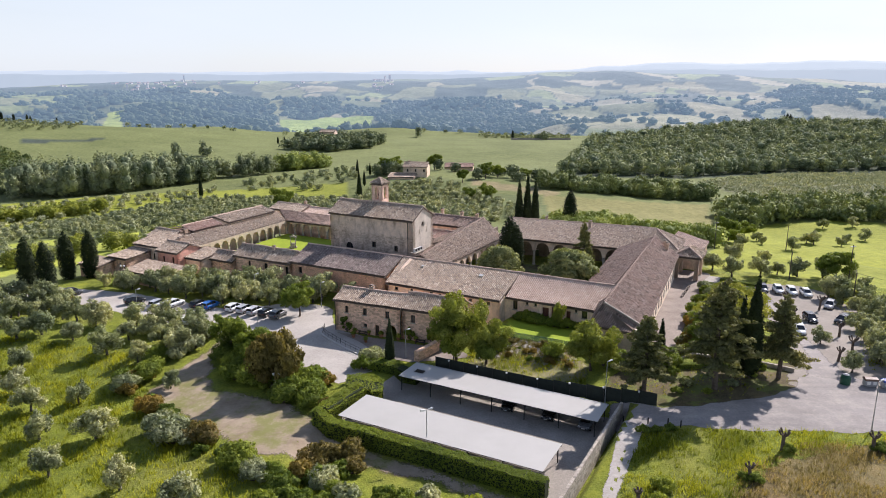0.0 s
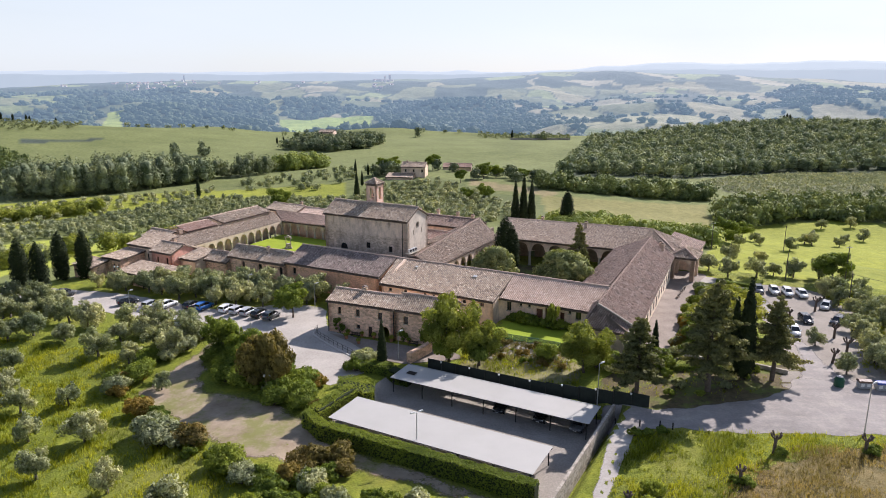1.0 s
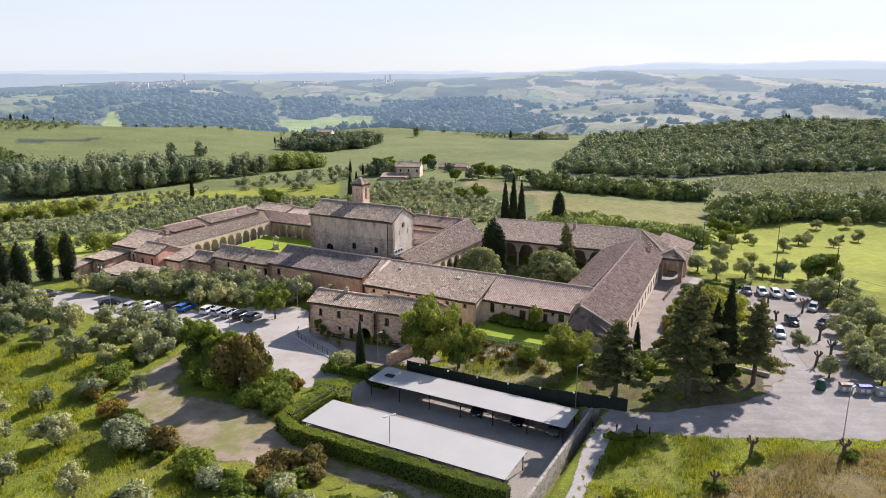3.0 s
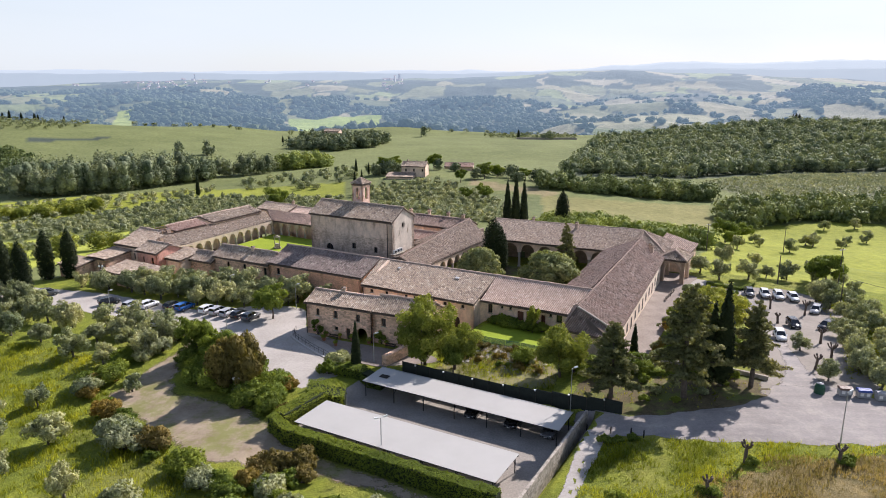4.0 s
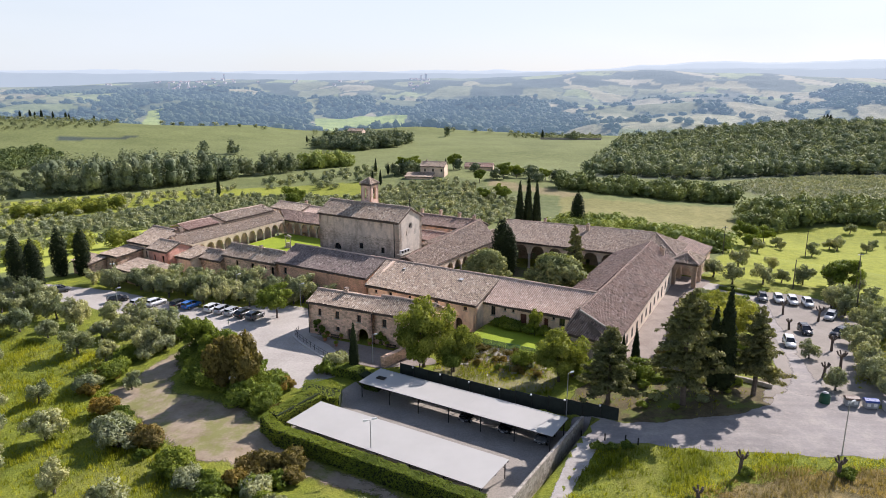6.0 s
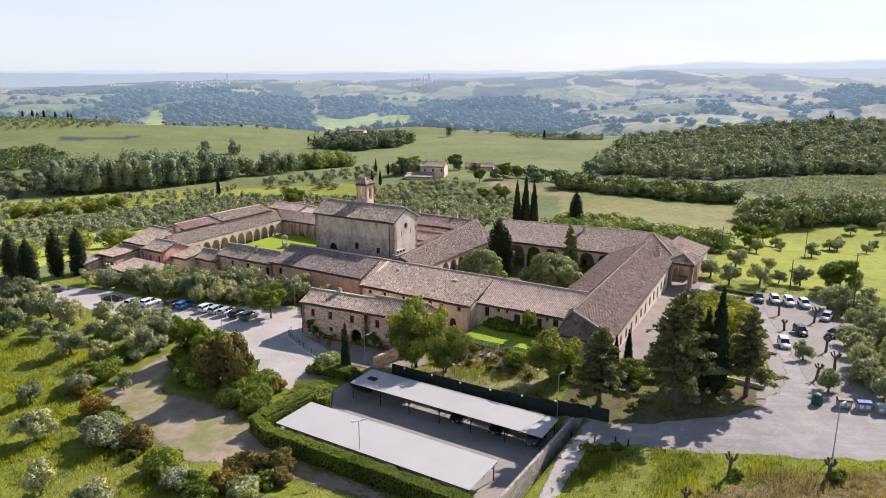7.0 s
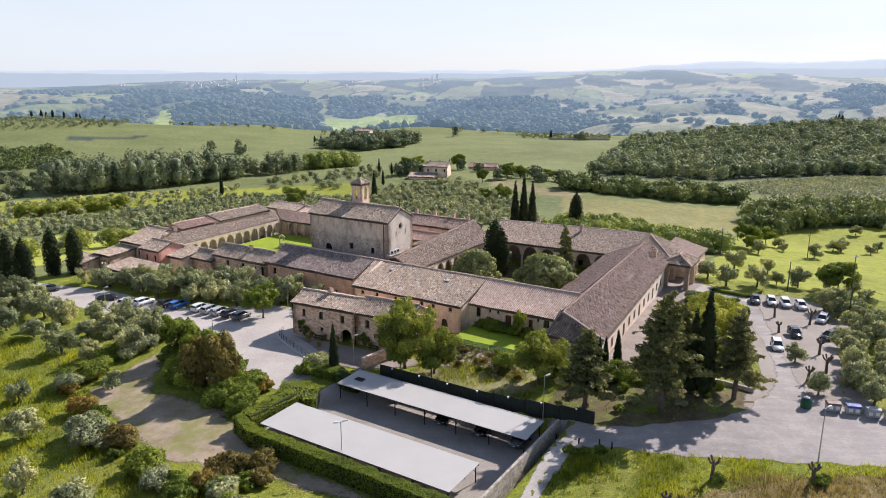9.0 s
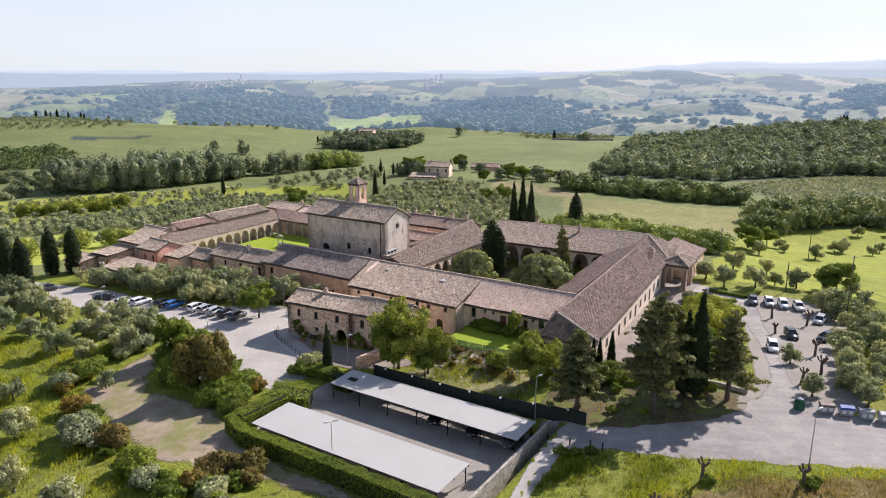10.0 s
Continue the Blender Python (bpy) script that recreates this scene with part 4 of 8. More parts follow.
def gable_block(name, label, u0, u1, v0, v1, z0, ze, zr, wall_mat, tile_mat, along="u", front=(), right=(), back=(), left=(), over=0.55, category="building", ridge_mat="ridge"):
    """A plain house on the (u, v) axes with a gable roof, its ridge along u or v. Openings by wall: front faces -v, right faces +u."""
    h = new(name)
    tagged(h, label, category)
    sides = {"front": ((u0, v0), (u1, v0), front), "right": ((u1, v0), (u1, v1), right), "back": ((u1, v1), (u0, v1), back), "left": ((u0, v1), (u0, v0), left)}
    for side, (a, b, opens) in sides.items():
        gable = (side in ("left", "right")) == (along == "u")
        wall(h, M[wall_mat], a, b, z0, ze, [o[:5] for o in opens], top=(zr - ze) if gable else None)
        for o in opens:
            kind = o[5] if len(o) > 5 else "window"
            if kind == "window":
                window(h, a, b, o[0], o[1], o[2], o[3] - (0.3 if o[4] else 0), surround=o[6] if len(o) > 6 else None)
            elif kind == "door":
                door(h, a, b, o[0], o[1], o[2], o[3])
    if along == "u":
        vm = (v0 + v1) / 2
        k = (zr - ze) / (vm - v0)
        q = [(at(u0 - 0.3, v0 - over, ze - over * k + 0.3), at(u1 + 0.3, v0 - over, ze - over * k + 0.3), at(u0 - 0.3, vm, zr + 0.3), at(u1 + 0.3, vm, zr + 0.3)),
             (at(u1 + 0.3, v1 + over, ze - over * k + 0.3), at(u0 - 0.3, v1 + over, ze - over * k + 0.3), at(u1 + 0.3, vm, zr + 0.3), at(u0 - 0.3, vm, zr + 0.3))]
        line = [(at(u0 - 0.3, vm, zr + 0.33), at(u1 + 0.3, vm, zr + 0.33))]
    else:
        um = (u0 + u1) / 2
        k = (zr - ze) / (um - u0)
        q = [(at(u1 + over, v0 - 0.3, ze - over * k + 0.3), at(u1 + over, v1 + 0.3, ze - over * k + 0.3), at(um, v0 - 0.3, zr + 0.3), at(um, v1 + 0.3, zr + 0.3)),
             (at(u0 - over, v1 + 0.3, ze - over * k + 0.3), at(u0 - over, v0 - 0.3, ze - over * k + 0.3), at(um, v1 + 0.3, zr + 0.3), at(um, v0 - 0.3, zr + 0.3))]
        line = [(at(um, v0 - 0.3, zr + 0.33), at(um, v1 + 0.3, zr + 0.33))]
    roof_part(h, M[tile_mat], q, ridge=line, ridge_mat=ridge_mat)
    return h


def lean_block(name, label, u0, u1, v0, v1, z0, z_at, wall_mat, tile_mat, front=(), right=(), left=(), category="building", over=0.4):
    """A house under a single slope; z_at: roof heights at the corners (u0,v0), (u1,v0), (u1,v1), (u0,v1)."""
    h = tagged(new(name), label, category)
    c = [(u0, v0), (u1, v0), (u1, v1), (u0, v1)]
    for i, opens in ((0, front), (1, right), (2, ()), (3, left)):
        a, b = c[i], c[(i + 1) % 4]
        za, zb = z_at[i], z_at[(i + 1) % 4]
        wall(h, M[wall_mat], a, b, z0, min(za, zb) - 0.05, [o[:5] for o in opens])
        if abs(za - zb) > 0.2:
            pa, pb = at(*a, 0), at(*b, 0)
            way = (pb - pa).normalized()
            g = Shape()
            lo = min(za, zb) - 0.05
            tri = [pa + Vector((0, 0, lo)), pb + Vector((0, 0, lo)), (pb if zb > za else pa) + Vector((0, 0, max(za, zb) - 0.05))]
            g.prism(tri, Vector((-way.y, way.x, 0)) * 0.55)
            g.done("gable_wall", M[wall_mat], h)
        for o in opens:
            if len(o) > 5 and o[5] == "door":
                door(h, a, b, *o[:4])
            else:
                window(h, a, b, *o[:4])
    e = over
    z = z_at
    roof_part(h, M[tile_mat], [(at(u0 - e, v0 - e, z[0] + 0.25), at(u1 + e, v0 - e, z[1] + 0.25), at(u0 - e, v1 + e, z[3] + 0.25), at(u1 + e, v1 + e, z[2] + 0.25))])
    return h


def arcade(parent, a, b, n, z0, spring, head, zt, width, material, column_mat="trim", depth=0.5):
    """A run of n round arches on piers between two plan points."""
    length = (at(*b, 0) - at(*a, 0)).length
    bay = length / n
    opens = [(k * bay + (bay - width) / 2, k * bay + (bay + width) / 2, z0, head, True) for k in range(n)]
    wall(parent, material, a, b, spring - 0.2, zt, [(s, e, spring - 0.2, h, True) for s, e, _, h, _ in opens], depth, "arcade_wall")
    pa, pb = at(*a, 0), at(*b, 0)
    way = (pb - pa).normalized()
    inw = Vector((-way.y, way.x, 0)) * depth / 2
    for k in range(n + 1):
        p = pa + way * (k * bay) + inw
        c = Shape()
        r = (bay - width) / 2 * 0.8
        c.tube(p + Vector((0, 0, z0)), p + Vector((0, 0, z0 + 0.25)), r * 1.35, r * 1.2, 10)
        c.tube(p + Vector((0, 0, z0 + 0.25)), p + Vector((0, 0, spring - 0.45)), r, r * 0.88, 10)
        c.tube(p + Vector((0, 0, spring - 0.45)), p + Vector((0, 0, spring - 0.2)), r * 0.95, r * 1.4, 10)
        c.done("column", M[column_mat], parent)


# -- front range: kitchens and stores --
def front_range():
    h = tagged(new("front_range"), "long low monastery range with ochre plaster and clay tiles", "building")
    a, b = (-14.6, 4.4), (9.2, 4.4)
    wins = [(1.6, 2.3, 3.9, 4.5), (5.0, 5.7, 3.8, 4.6), (9.3, 10.0, 3.8, 4.6), (11.2, 11.9, 3.8, 4.6), (15.1, 15.9, 3.6, 4.7), (17.6, 18.3, 3.9, 4.6), (21.2, 21.9, 3.9, 4.6)]
    opens = [(*w, False) for w in wins] + [(19.6, 21.0, -0.5, 2.3, True)]
    wall(h, M["plaster_warm"], a, b, -0.6, 5.3, opens)
    for w in wins:
        window(h, a, b, *w)
    door(h, a, b, 19.6, 21.0, -0.5, 2.2)
    a, b = (9.2, 7.0), (27.0, 7.0)
    wins = [(1.5, 2.4, 3.0, 4.7), (4.0, 4.5, 4.2, 4.8), (5.6, 6.1, 4.2, 4.8), (9.9, 10.4, 4.2, 4.8), (13.1, 13.6, 4.2, 4.8), (14.4, 15.4, 3.4, 4.9), (16.4, 17.0, 4.3, 4.9)]
    doors = [(7.2, 8.4, 1.5, 4.3), (8.9, 9.7, 2.4, 4.6), (11.6, 12.4, 1.5, 4.3)]
    wall(h, M["plaster_warm"], a, b, -0.6, 5.3, [(*w, False) for w in wins + doors])
    for w in wins:
        window(h, a, b, *w)
    for d in doors:
        door(h, a, b, *d, "red_wood")
    wall(h, M["plaster"], (9.2, 4.4), (9.2, 7.0), -0.6, 5.3)
    wall(h, M["plaster_warm"], (-14.6, 21.0), (-14.6, 4.4), -0.6, 5.2, top=2.9)
    wall(h, M["plaster"], (20.0, 21.5), (-14.6, 21.5), -1.6, 4.2)
    roof_part(h, M["tile"], [(at(-14.9, 3.8, 5.3), at(9.4, 3.8, 5.3), at(-16.5, 13.4, 8.0), at(9.4, 13.4, 8.05)),
                             (at(9.4, 22.0, 5.2), at(-14.9, 22.0, 5.2), at(9.4, 13.4, 8.05), at(-16.5, 13.4, 8.0))],
              ridge=[(at(-16.5, 13.4, 8.05), at(9.4, 13.4, 8.1))])
    roof_part(h, M["tile_pale"], [(at(9.4, 6.5, 5.3), at(26.8, 6.5, 5.3), at(9.4, 13.4, 8.05), at(27.6, 13.4, 8.1)),
                                 (at(20.0, 22.0, 5.2), at(9.4, 22.0, 5.2), at(27.0, 13.4, 8.1), at(9.4, 13.4, 8.05))],
              ridge=[(at(9.4, 13.4, 8.1), at(27.6, 13.4, 8.15))])
    return h


front_range()


# -- east range with the terrace --
def east_range():
    h = tagged(new("east_range"), "two-storey monastery range of ochre plaster under brown clay tiles", "building")
    s, n = (34.6, 1.6), (30.9, 53.5)
    length = (at(*n, 0) - at(*s, 0)).length
    wins, doors = [], []
    for k in range(13):
        x = 1.8 + k * 3.85
        wins.append((x + 0.5 * (k % 2), x + 0.5 * (k % 2) + 0.75, 3.5, 4.4))
        (doors if k % 3 == 1 else wins).append((x - 0.1, x + 0.95, 0.2 if k % 3 == 1 else 0.9, 2.3))
    wall(h, M["cream"], s, n, -1.3, 4.9, [(*w, False) for w in wins + doors])
    for w in wins:
        window(h, s, n, *w, surround="trim")
    for d in doors:
        door(h, s, n, *d)
    # closed dark shutters, flush with the wall
    p0 = at(*s, 0)
    way = (at(*n, 0) - p0).normalized()
    out = Vector((way.y, -way.x, 0))
    for s0, s1, z0, z1 in wins + doors:
        for half in (0, 1):
            a0, a1 = s0 + (s1 - s0) * half / 2 + 0.01, s0 + (s1 - s0) * (half + 1) / 2 - 0.01
            sh = Shape()
            sh.prism([p0 + way * a0 + out * 0.05 + Vector((0, 0, z0)), p0 + way * a1 + out * 0.05 + Vector((0, 0, z0)), p0 + way * a1 + out * 0.05 + Vector((0, 0, z1)), p0 + way * a0 + out * 0.05 + Vector((0, 0, z1))], -out * 0.1)
            sh.done("shutter", M["dark_wood"], h)
    wall(h, M["plaster"], (27.2, 1.6), s, -0.6, 4.6, [(2.2, 3.0, 2.5, 3.4, False)])
    window(h, (27.2, 1.6), s, 2.2, 3.0, 2.5, 3.4)
    wall(h, M["plaster"], (27.2, 8.0), (27.2, 1.6), -0.6, 4.7)
    arcade(h, (17.6, 53.5), (19.7, 21.0), 8, -1.4, 2.6, 4.3, 4.9, 3.3, M["plaster"])
    wall(h, M["plaster"], (22.4, 53.5), (24.0, 21.0), -1.5, 5.5, name="inner_wall")
    ridge_s, ridge_n = at(28.3, 3.6, 8.1), at(25.6, 55.5, 8.45)
    roof_part(h, M["tile_dark"], [(at(35.3, 3.2, 4.95), at(31.5, 53.8, 5.0), ridge_s, ridge_n), (at(17.6, 55.0, 5.05), at(20.2, 14.0, 5.05), ridge_n, at(27.5, 14.0, 8.3)), (at(26.8, 6.2, 7.2), at(26.7, 1.0, 4.9), at(27.9, 6.2, 8.0), at(28.3, 3.6, 8.1))],
              ridge=[(ridge_s, ridge_n)], ridge_mat="tile_dark_cap")
    roof_part(h, M["tile_dark"], [(at(26.7, 1.0, 4.8), at(35.4, 0.8, 4.5), at(28.3, 3.6, 7.9), at(35.3, 3.2, 4.75))], name="hip_roof",
              ridge=[(at(28.3, 3.6, 8.0), at(35.35, 3.1, 4.9))], ridge_mat="trim")
    for du, dv in ((28.4, 53.0), (29.2, 51.4)):
        chimney(h, du, dv, 6.5, 8.1, 0.7, 0.6)
    return h


M["tile_dark_cap"] = simple("dark_ridge_clay", (0.2, 0.14, 0.11), (0.3, 0.22, 0.18), 2.0)
east_range()


# -- north range of the large cloister --
def north_range():
    h = tagged(new("north_range"), "arcaded cloister range with tall round arches and clay tile roof", "building")
    arcade(h, (-11.5, 52.4), (18.6, 54.4), 7, -1.4, 2.5, 4.3, 5.0, 3.5, M["plaster"])
    wall(h, M["dim_walk_wall"], (-11.5, 58.6), (24.0, 60.7), -1.5, 6.0, [(k * 4.6 + 2, k * 4.6 + 3.1, -1.3, 1.0, False) for k in range(7)], name="inner_wall")
    wall(h, M["plaster"], (24.0, 75.0), (-13.0, 70.5), -4.0, 5.0)
    wall(h, M["plaster_warm"], (24.5, 59.0), (24.0, 75.0), -2.0, 5.0)
    a, b = at(-13.5, 62.0, 8.0), at(23.8, 66.0, 8.1)
    roof_part(h, M["tile_mid"], [(at(-12.0, 51.7, 5.05), at(20.0, 53.8, 5.05), a, b), (at(24.5, 75.5, 5.0), at(-13.5, 71.0, 5.0), b, a), (at(31.0, 57.8, 4.9), at(30.0, 72.0, 4.9), b, b + Vector((0.1, 0.1, 0))),
                             (at(20.0, 53.8, 5.05), at(31.0, 57.8, 4.9), b, b + Vector((0.1, 0.1, 0)))],
              ridge=[(a, b), (b, at(31.0, 57.8, 4.95))])
    chimney(h, 8.3, 62.3, 7.0, 9.0, 0.9, 0.7)
    chimney(h, -4.5, 66.0, 6.0, 8.4, 0.7, 0.6)
    return h


north_range()


# -- middle range between the cloisters --
def middle_range():
    h = tagged(new("middle_range"), "cloister walk with slender arches under a sweeping clay tile roof", "building")
    arcade(h, (-11.4, 21.5), (-11.4, 52.0), 9, -1.4, 2.8, 4.1, 4.8, 2.7, M["plaster"])
    wall(h, M["dim_walk_wall"], (-15.8, 21.5), (-15.8, 60.0), -1.5, 5.6, name="inner_wall")
    ra, rm, rb = at(-16.0, 19.5, 7.0), at(-17.2, 33.0, 7.4), at(-19.4, 58.5, 8.1)
    roof_part(h, M["tile_mid"], [(at(-11.4, 20.3, 4.95), at(-10.9, 52.0, 4.95), ra, rb), (at(-25.0, 58.5, 5.2), at(-24.0, 33.0, 5.2), rb, rm), (at(-18.7, 33.0, 6.7), at(-18.7, 20.6, 6.3), rm, ra)], ridge=[(ra, rb)], ridge_mat="tile_dark_cap")
    wall(h, M["plaster_warm"], (-24.4, 59.0), (-24.4, 33.0), -0.3, 5.0)
    return h


middle_range()


# -- church and bell tower --
def church():
    h = tagged(new("church"), "tall grey rendered monastery church with a gabled clay tile roof", "church")
    u0, u1, v0, v1, ze, zr = -40.9, -18.8, 21.1, 29.9, 13.8, 16.1
    holes = [(4.2, 6.2, 6.0, 7.4, True), (11.3, 12.4, 6.9, 8.2, False), (17.2, 18.2, 6.6, 7.9, False)]
    wall(h, M["church"], (u0, v0), (u1, v0), -0.3, ze, holes, 0.9)
    for o in holes:
        window(h, (u0, v0), (u1, v0), *o[:4])
    rose = [(3.8, 5.0, 11.9, 13.1, "round"), (2.6, 2.9, 10.6, 11.6, False), (6.0, 6.3, 10.6, 11.6, False), (3.9, 4.9, 0.0, 2.6, False)]
    wall(h, M["church_pale"], (u1, v0), (u1, v1), -0.3, ze, rose, 0.9, top=zr - ze)
    for o in rose[1:3]:
        window(h, (u1, v0), (u1, v1), *o[:4])
    # the round gable window: a stone ring and a dark pane set deep
    hub = at(u1, v0 + 4.4, 12.5)
    out_, side = (at(1, 0, 0) - at(0, 0, 0)).normalized(), (at(0, 1, 0) - at(0, 0, 0)).normalized()
    rim = [(side * math.cos(a), Vector((0, 0, math.sin(a)))) for a in np.arange(24) * math.tau / 24]
    ring = Shape()
    for (c0, s0), (c1, s1) in zip(rim, rim[1:] + rim[:1]):
        ring.prism([hub + out_ * 0.03 + (c0 + s0) * 0.6, hub + out_ * 0.03 + (c0 + s0) * 0.78, hub + out_ * 0.03 + (c1 + s1) * 0.78, hub + out_ * 0.03 + (c1 + s1) * 0.6], -out_ * 0.15)
    oculus = ring.done("round_window", M["trim"], h)
    disc = Shape()
    disc.prism([hub - out_ * 0.35 + (c0 + s0) * 0.62 for c0, s0 in rim], -out_ * 0.03)
    disc.done("pane", M["glass"], oculus)
    wall(h, M["church"], (u1, v1), (u0, v1), -0.3, ze, (), 0.9)
    wall(h, M["church"], (u0, v1), (u0, v0), -0.3, ze, (), 0.9, top=zr - ze)
    vm = (v0 + v1) / 2
    k = (zr - ze) / (vm - v0)
    roof_part(h, M["tile"], [(at(u0 - 0.3, v0 - 0.5, ze + 0.1), at(u1 + 0.25, v0 - 0.5, ze + 0.1), at(u0 - 0.3, vm, zr + 0.3), at(u1 + 0.25, vm, zr + 0.3)),
                             (at(u1 + 0.25, v1 + 0.5, ze + 0.1), at(u0 - 0.3, v1 + 0.5, ze + 0.1), at(u1 + 0.25, vm, zr + 0.3), at(u0 - 0.3, vm, zr + 0.3))],
              ridge=[(at(u0 - 0.3, vm, zr + 0.33), at(u1 + 0.25, vm, zr + 0.33))])
    # a rainwater pipe on the near corner, a small cross on the gable
    p = Shape()
    p.tube(at(u1 - 1.2, v0 - 0.12, 6.0), at(u1 - 1.2, v0 - 0.12, ze), 0.09)
    p.done("rainwater_pipe", M["iron"], h)
    c = Shape()
    top = at(u1 - 0.2, vm, zr + 0.3)
    c.tube(top, top + Vector((0, 0, 1.9)), 0.07)
    c.tube(top + Vector((-0.45, 0.24, 1.35)), top + Vector((0.45, -0.24, 1.35)), 0.06)
    c.done("gable_cross", M["iron"], h)
    return h


M["church_pale"] = masonry("pale_church_render", (0.62, 0.56, 0.49), (0.48, 0.4, 0.33), (0.54, 0.48, 0.41), (0.45, 0.22), 0.3)
church()


def bell_tower():
    h = tagged(new("bell_tower"), "slender pink brick bell tower with arched openings and tiled cap", "tower")
    u0, u1, v0, v1, z = -32.7, -29.9, 26.2, 29.0, 20.4
    for a, b in (((u0, v0), (u1, v0)), ((u1, v0), (u1, v1)), ((u1, v1), (u0, v1)), ((u0, v1), (u0, v0))):
        wall(h, M["plaster_pink"], a, b, 0, z, [(0.85, 1.95, 16.9, 19.7, True)], 0.35)
        wall(h, M["trim"], (a[0], a[1]), b, z - 0.35, z + 0.02, (), 0.4, "cornice").scale = (1, 1, 1)
    c = at((u0 + u1) / 2, (v0 + v1) / 2, z + 1.35)
    e = [at(u0 - 0.25, v0 - 0.25, z + 0.1), at(u1 + 0.25, v0 - 0.25, z + 0.1), at(u1 + 0.25, v1 + 0.25, z + 0.1), at(u0 - 0.25, v1 + 0.25, z + 0.1)]
    roof_part(h, M["tile"], [(e[i], e[(i + 1) % 4], c, c + (e[(i + 1) % 4] - e[i]) * 0.002) for i in range(4)], ridge=[(e[i], c) for i in range(4)])
    bell = Shape()
    b0 = at((u0 + u1) / 2, (v0 + v1) / 2, 17.6)
    bell.tube(b0, b0 + Vector((0, 0, 0.35)), 0.55, 0.42, 14)
    bell.tube(b0 + Vector((0, 0, 0.35)), b0 + Vector((0, 0, 1.0)), 0.42, 0.25, 14)
    bell.tube(b0 + Vector((0, 0, 1.0)), b0 + Vector((0, 0, 2.2)), 0.06, 0.06, 6)
    bell.done("bell", M["iron"], h)
    return h


bell_tower()

# -- south range left of the church, in three steps --
gable_block("south_range", "brick-walled south range under a broad dark tile roof", -41.4, -17.2, 7.4, 20.2, -0.6, 5.3, 7.6, "brick", "tile_grey",
            front=[(2.0, 2.9, 3.0, 4.4, False), (8.3, 8.9, 1.0, 1.9, False), (19.2, 19.9, 1.2, 2.2, False)])
gable_block("south_range", "rubble stone south range with small windows and tiled roof", -57.6, -41.5, 7.2, 13.0, -0.6, 4.9, 6.6, "stone", "tile",
            front=[(3.8, 4.6, 2.7, 4.0, False), (8.6, 9.6, 2.4, 4.0, False), (12.6, 13.2, 2.6, 3.9, False), (14.6, 15.5, 1.8, 4.0, False)])
chimney(bpy.data.objects["south_range.001"], -48.0, 9.6, 5.8, 7.4)
gable_block("south_range", "low stone end of the south range with tiled roof", -64.4, -57.7, 6.4, 11.4, -0.6, 3.4, 4.7, "stone", "tile")

# -- small cloister on the west --
def west_range():
    h = tagged(new("west_range"), "small cloister range with an arcade of slender columns and tiled roof", "building")
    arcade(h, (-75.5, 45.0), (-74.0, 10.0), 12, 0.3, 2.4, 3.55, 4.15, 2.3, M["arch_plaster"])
    wall(h, M["plaster"], (-78.8, 46.0), (-77.4, 9.0), 0.0, 4.4, name="inner_wall")
    roof_part(h, M["tile"], [(at(-73.6, 9.5, 4.25), at(-75.1, 45.0, 4.25), at(-82.0, 9.5, 5.2), at(-83.0, 50.5, 5.3))])
    return h


def north_west_range():
    h = tagged(new("cloister_range"), "shaded cloister range with round arches and clay tiles", "building")
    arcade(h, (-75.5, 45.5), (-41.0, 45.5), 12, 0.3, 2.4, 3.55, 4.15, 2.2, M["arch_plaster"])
    wall(h, M["plaster"], (-77.0, 49.2), (-41.0, 49.2), 0.0, 4.6, name="inner_wall")
    roof_part(h, M["tile_dark"], [(at(-75.1, 45.0, 4.25), at(-41.0, 45.0, 4.25), at(-83.0, 51.5, 5.6), at(-41.0, 51.5, 5.6))])
    return h


west_range()
north_west_range()
ch = gable_block("cell_house", "small plastered monk's house behind the cloister, red tiles", -89.0, -82.2, 17.5, 27.3, -2.0, 5.6, 6.5, "plaster", "tile_red", "v", right=[(4.4, 5.0, 5.0, 5.5, False)])
chimney(ch, -83.4, 16.0, 4.6, 6.3, 1.6, 1.3)
gable_block("cell_house", "long plastered monk's house behind the cloister, weathered tiles", -91.0, -81.8, 29.5, 47.5, -2.0, 5.8, 6.8, "cream", "tile", "v")
nw = gable_block("cell_house", "plastered house at the cloister corner with tiled roof", -87.0, -75.4, 52.0, 59.5, -2.0, 5.5, 6.6, "plaster_warm", "tile")
chimney(nw, -77.6, 57.0, 5.8, 7.6, 0.9, 0.7)
gable_block("cell_house", "plastered house beside the cloister with tiled roof", -74.6, -61.0, 52.4, 59.0, -2.0, 5.2, 6.2, "plaster_warm", "tile_pale")
gable_block("cell_house", "low wing against the church with pale tiles", -50.0, -41.4, 40.0, 44.6, -0.5, 3.6, 4.8, "plaster_pink", "tile_pale", front=[(3.6, 4.4, 1.2, 2.6, False)])
lean_block("west_house", "plastered house at the west corner with a long tiled pitch", -86.0, -77.6, 3.0, 10.0, -1.0, (5.0, 5.0, 6.4, 6.4), "plaster", "tile", front=[(2.6, 3.3, 2.6, 3.6, False), (6.2, 6.9, 2.0, 3.6, False)], right=[(4.4, 5.2, 3.0, 4.4, False)])
gable_block("west_house", "rear west house with weathered grey tiles", -91.0, -83.0, 11.2, 17.0, -1.0, 5.0, 6.1, "plaster", "tile")
wp = gable_block("west_house", "pink plastered house at the west corner under dark tiles", -76.2, -69.6, 1.4, 8.4, -1.0, 5.0, 6.3, "plaster_rose", "tile", front=[(1.6, 2.3, 2.4, 3.8, False), (4.6, 5.4, 2.2, 3.9, False)], right=[(4.6, 5.4, 2.2, 3.6, False)])
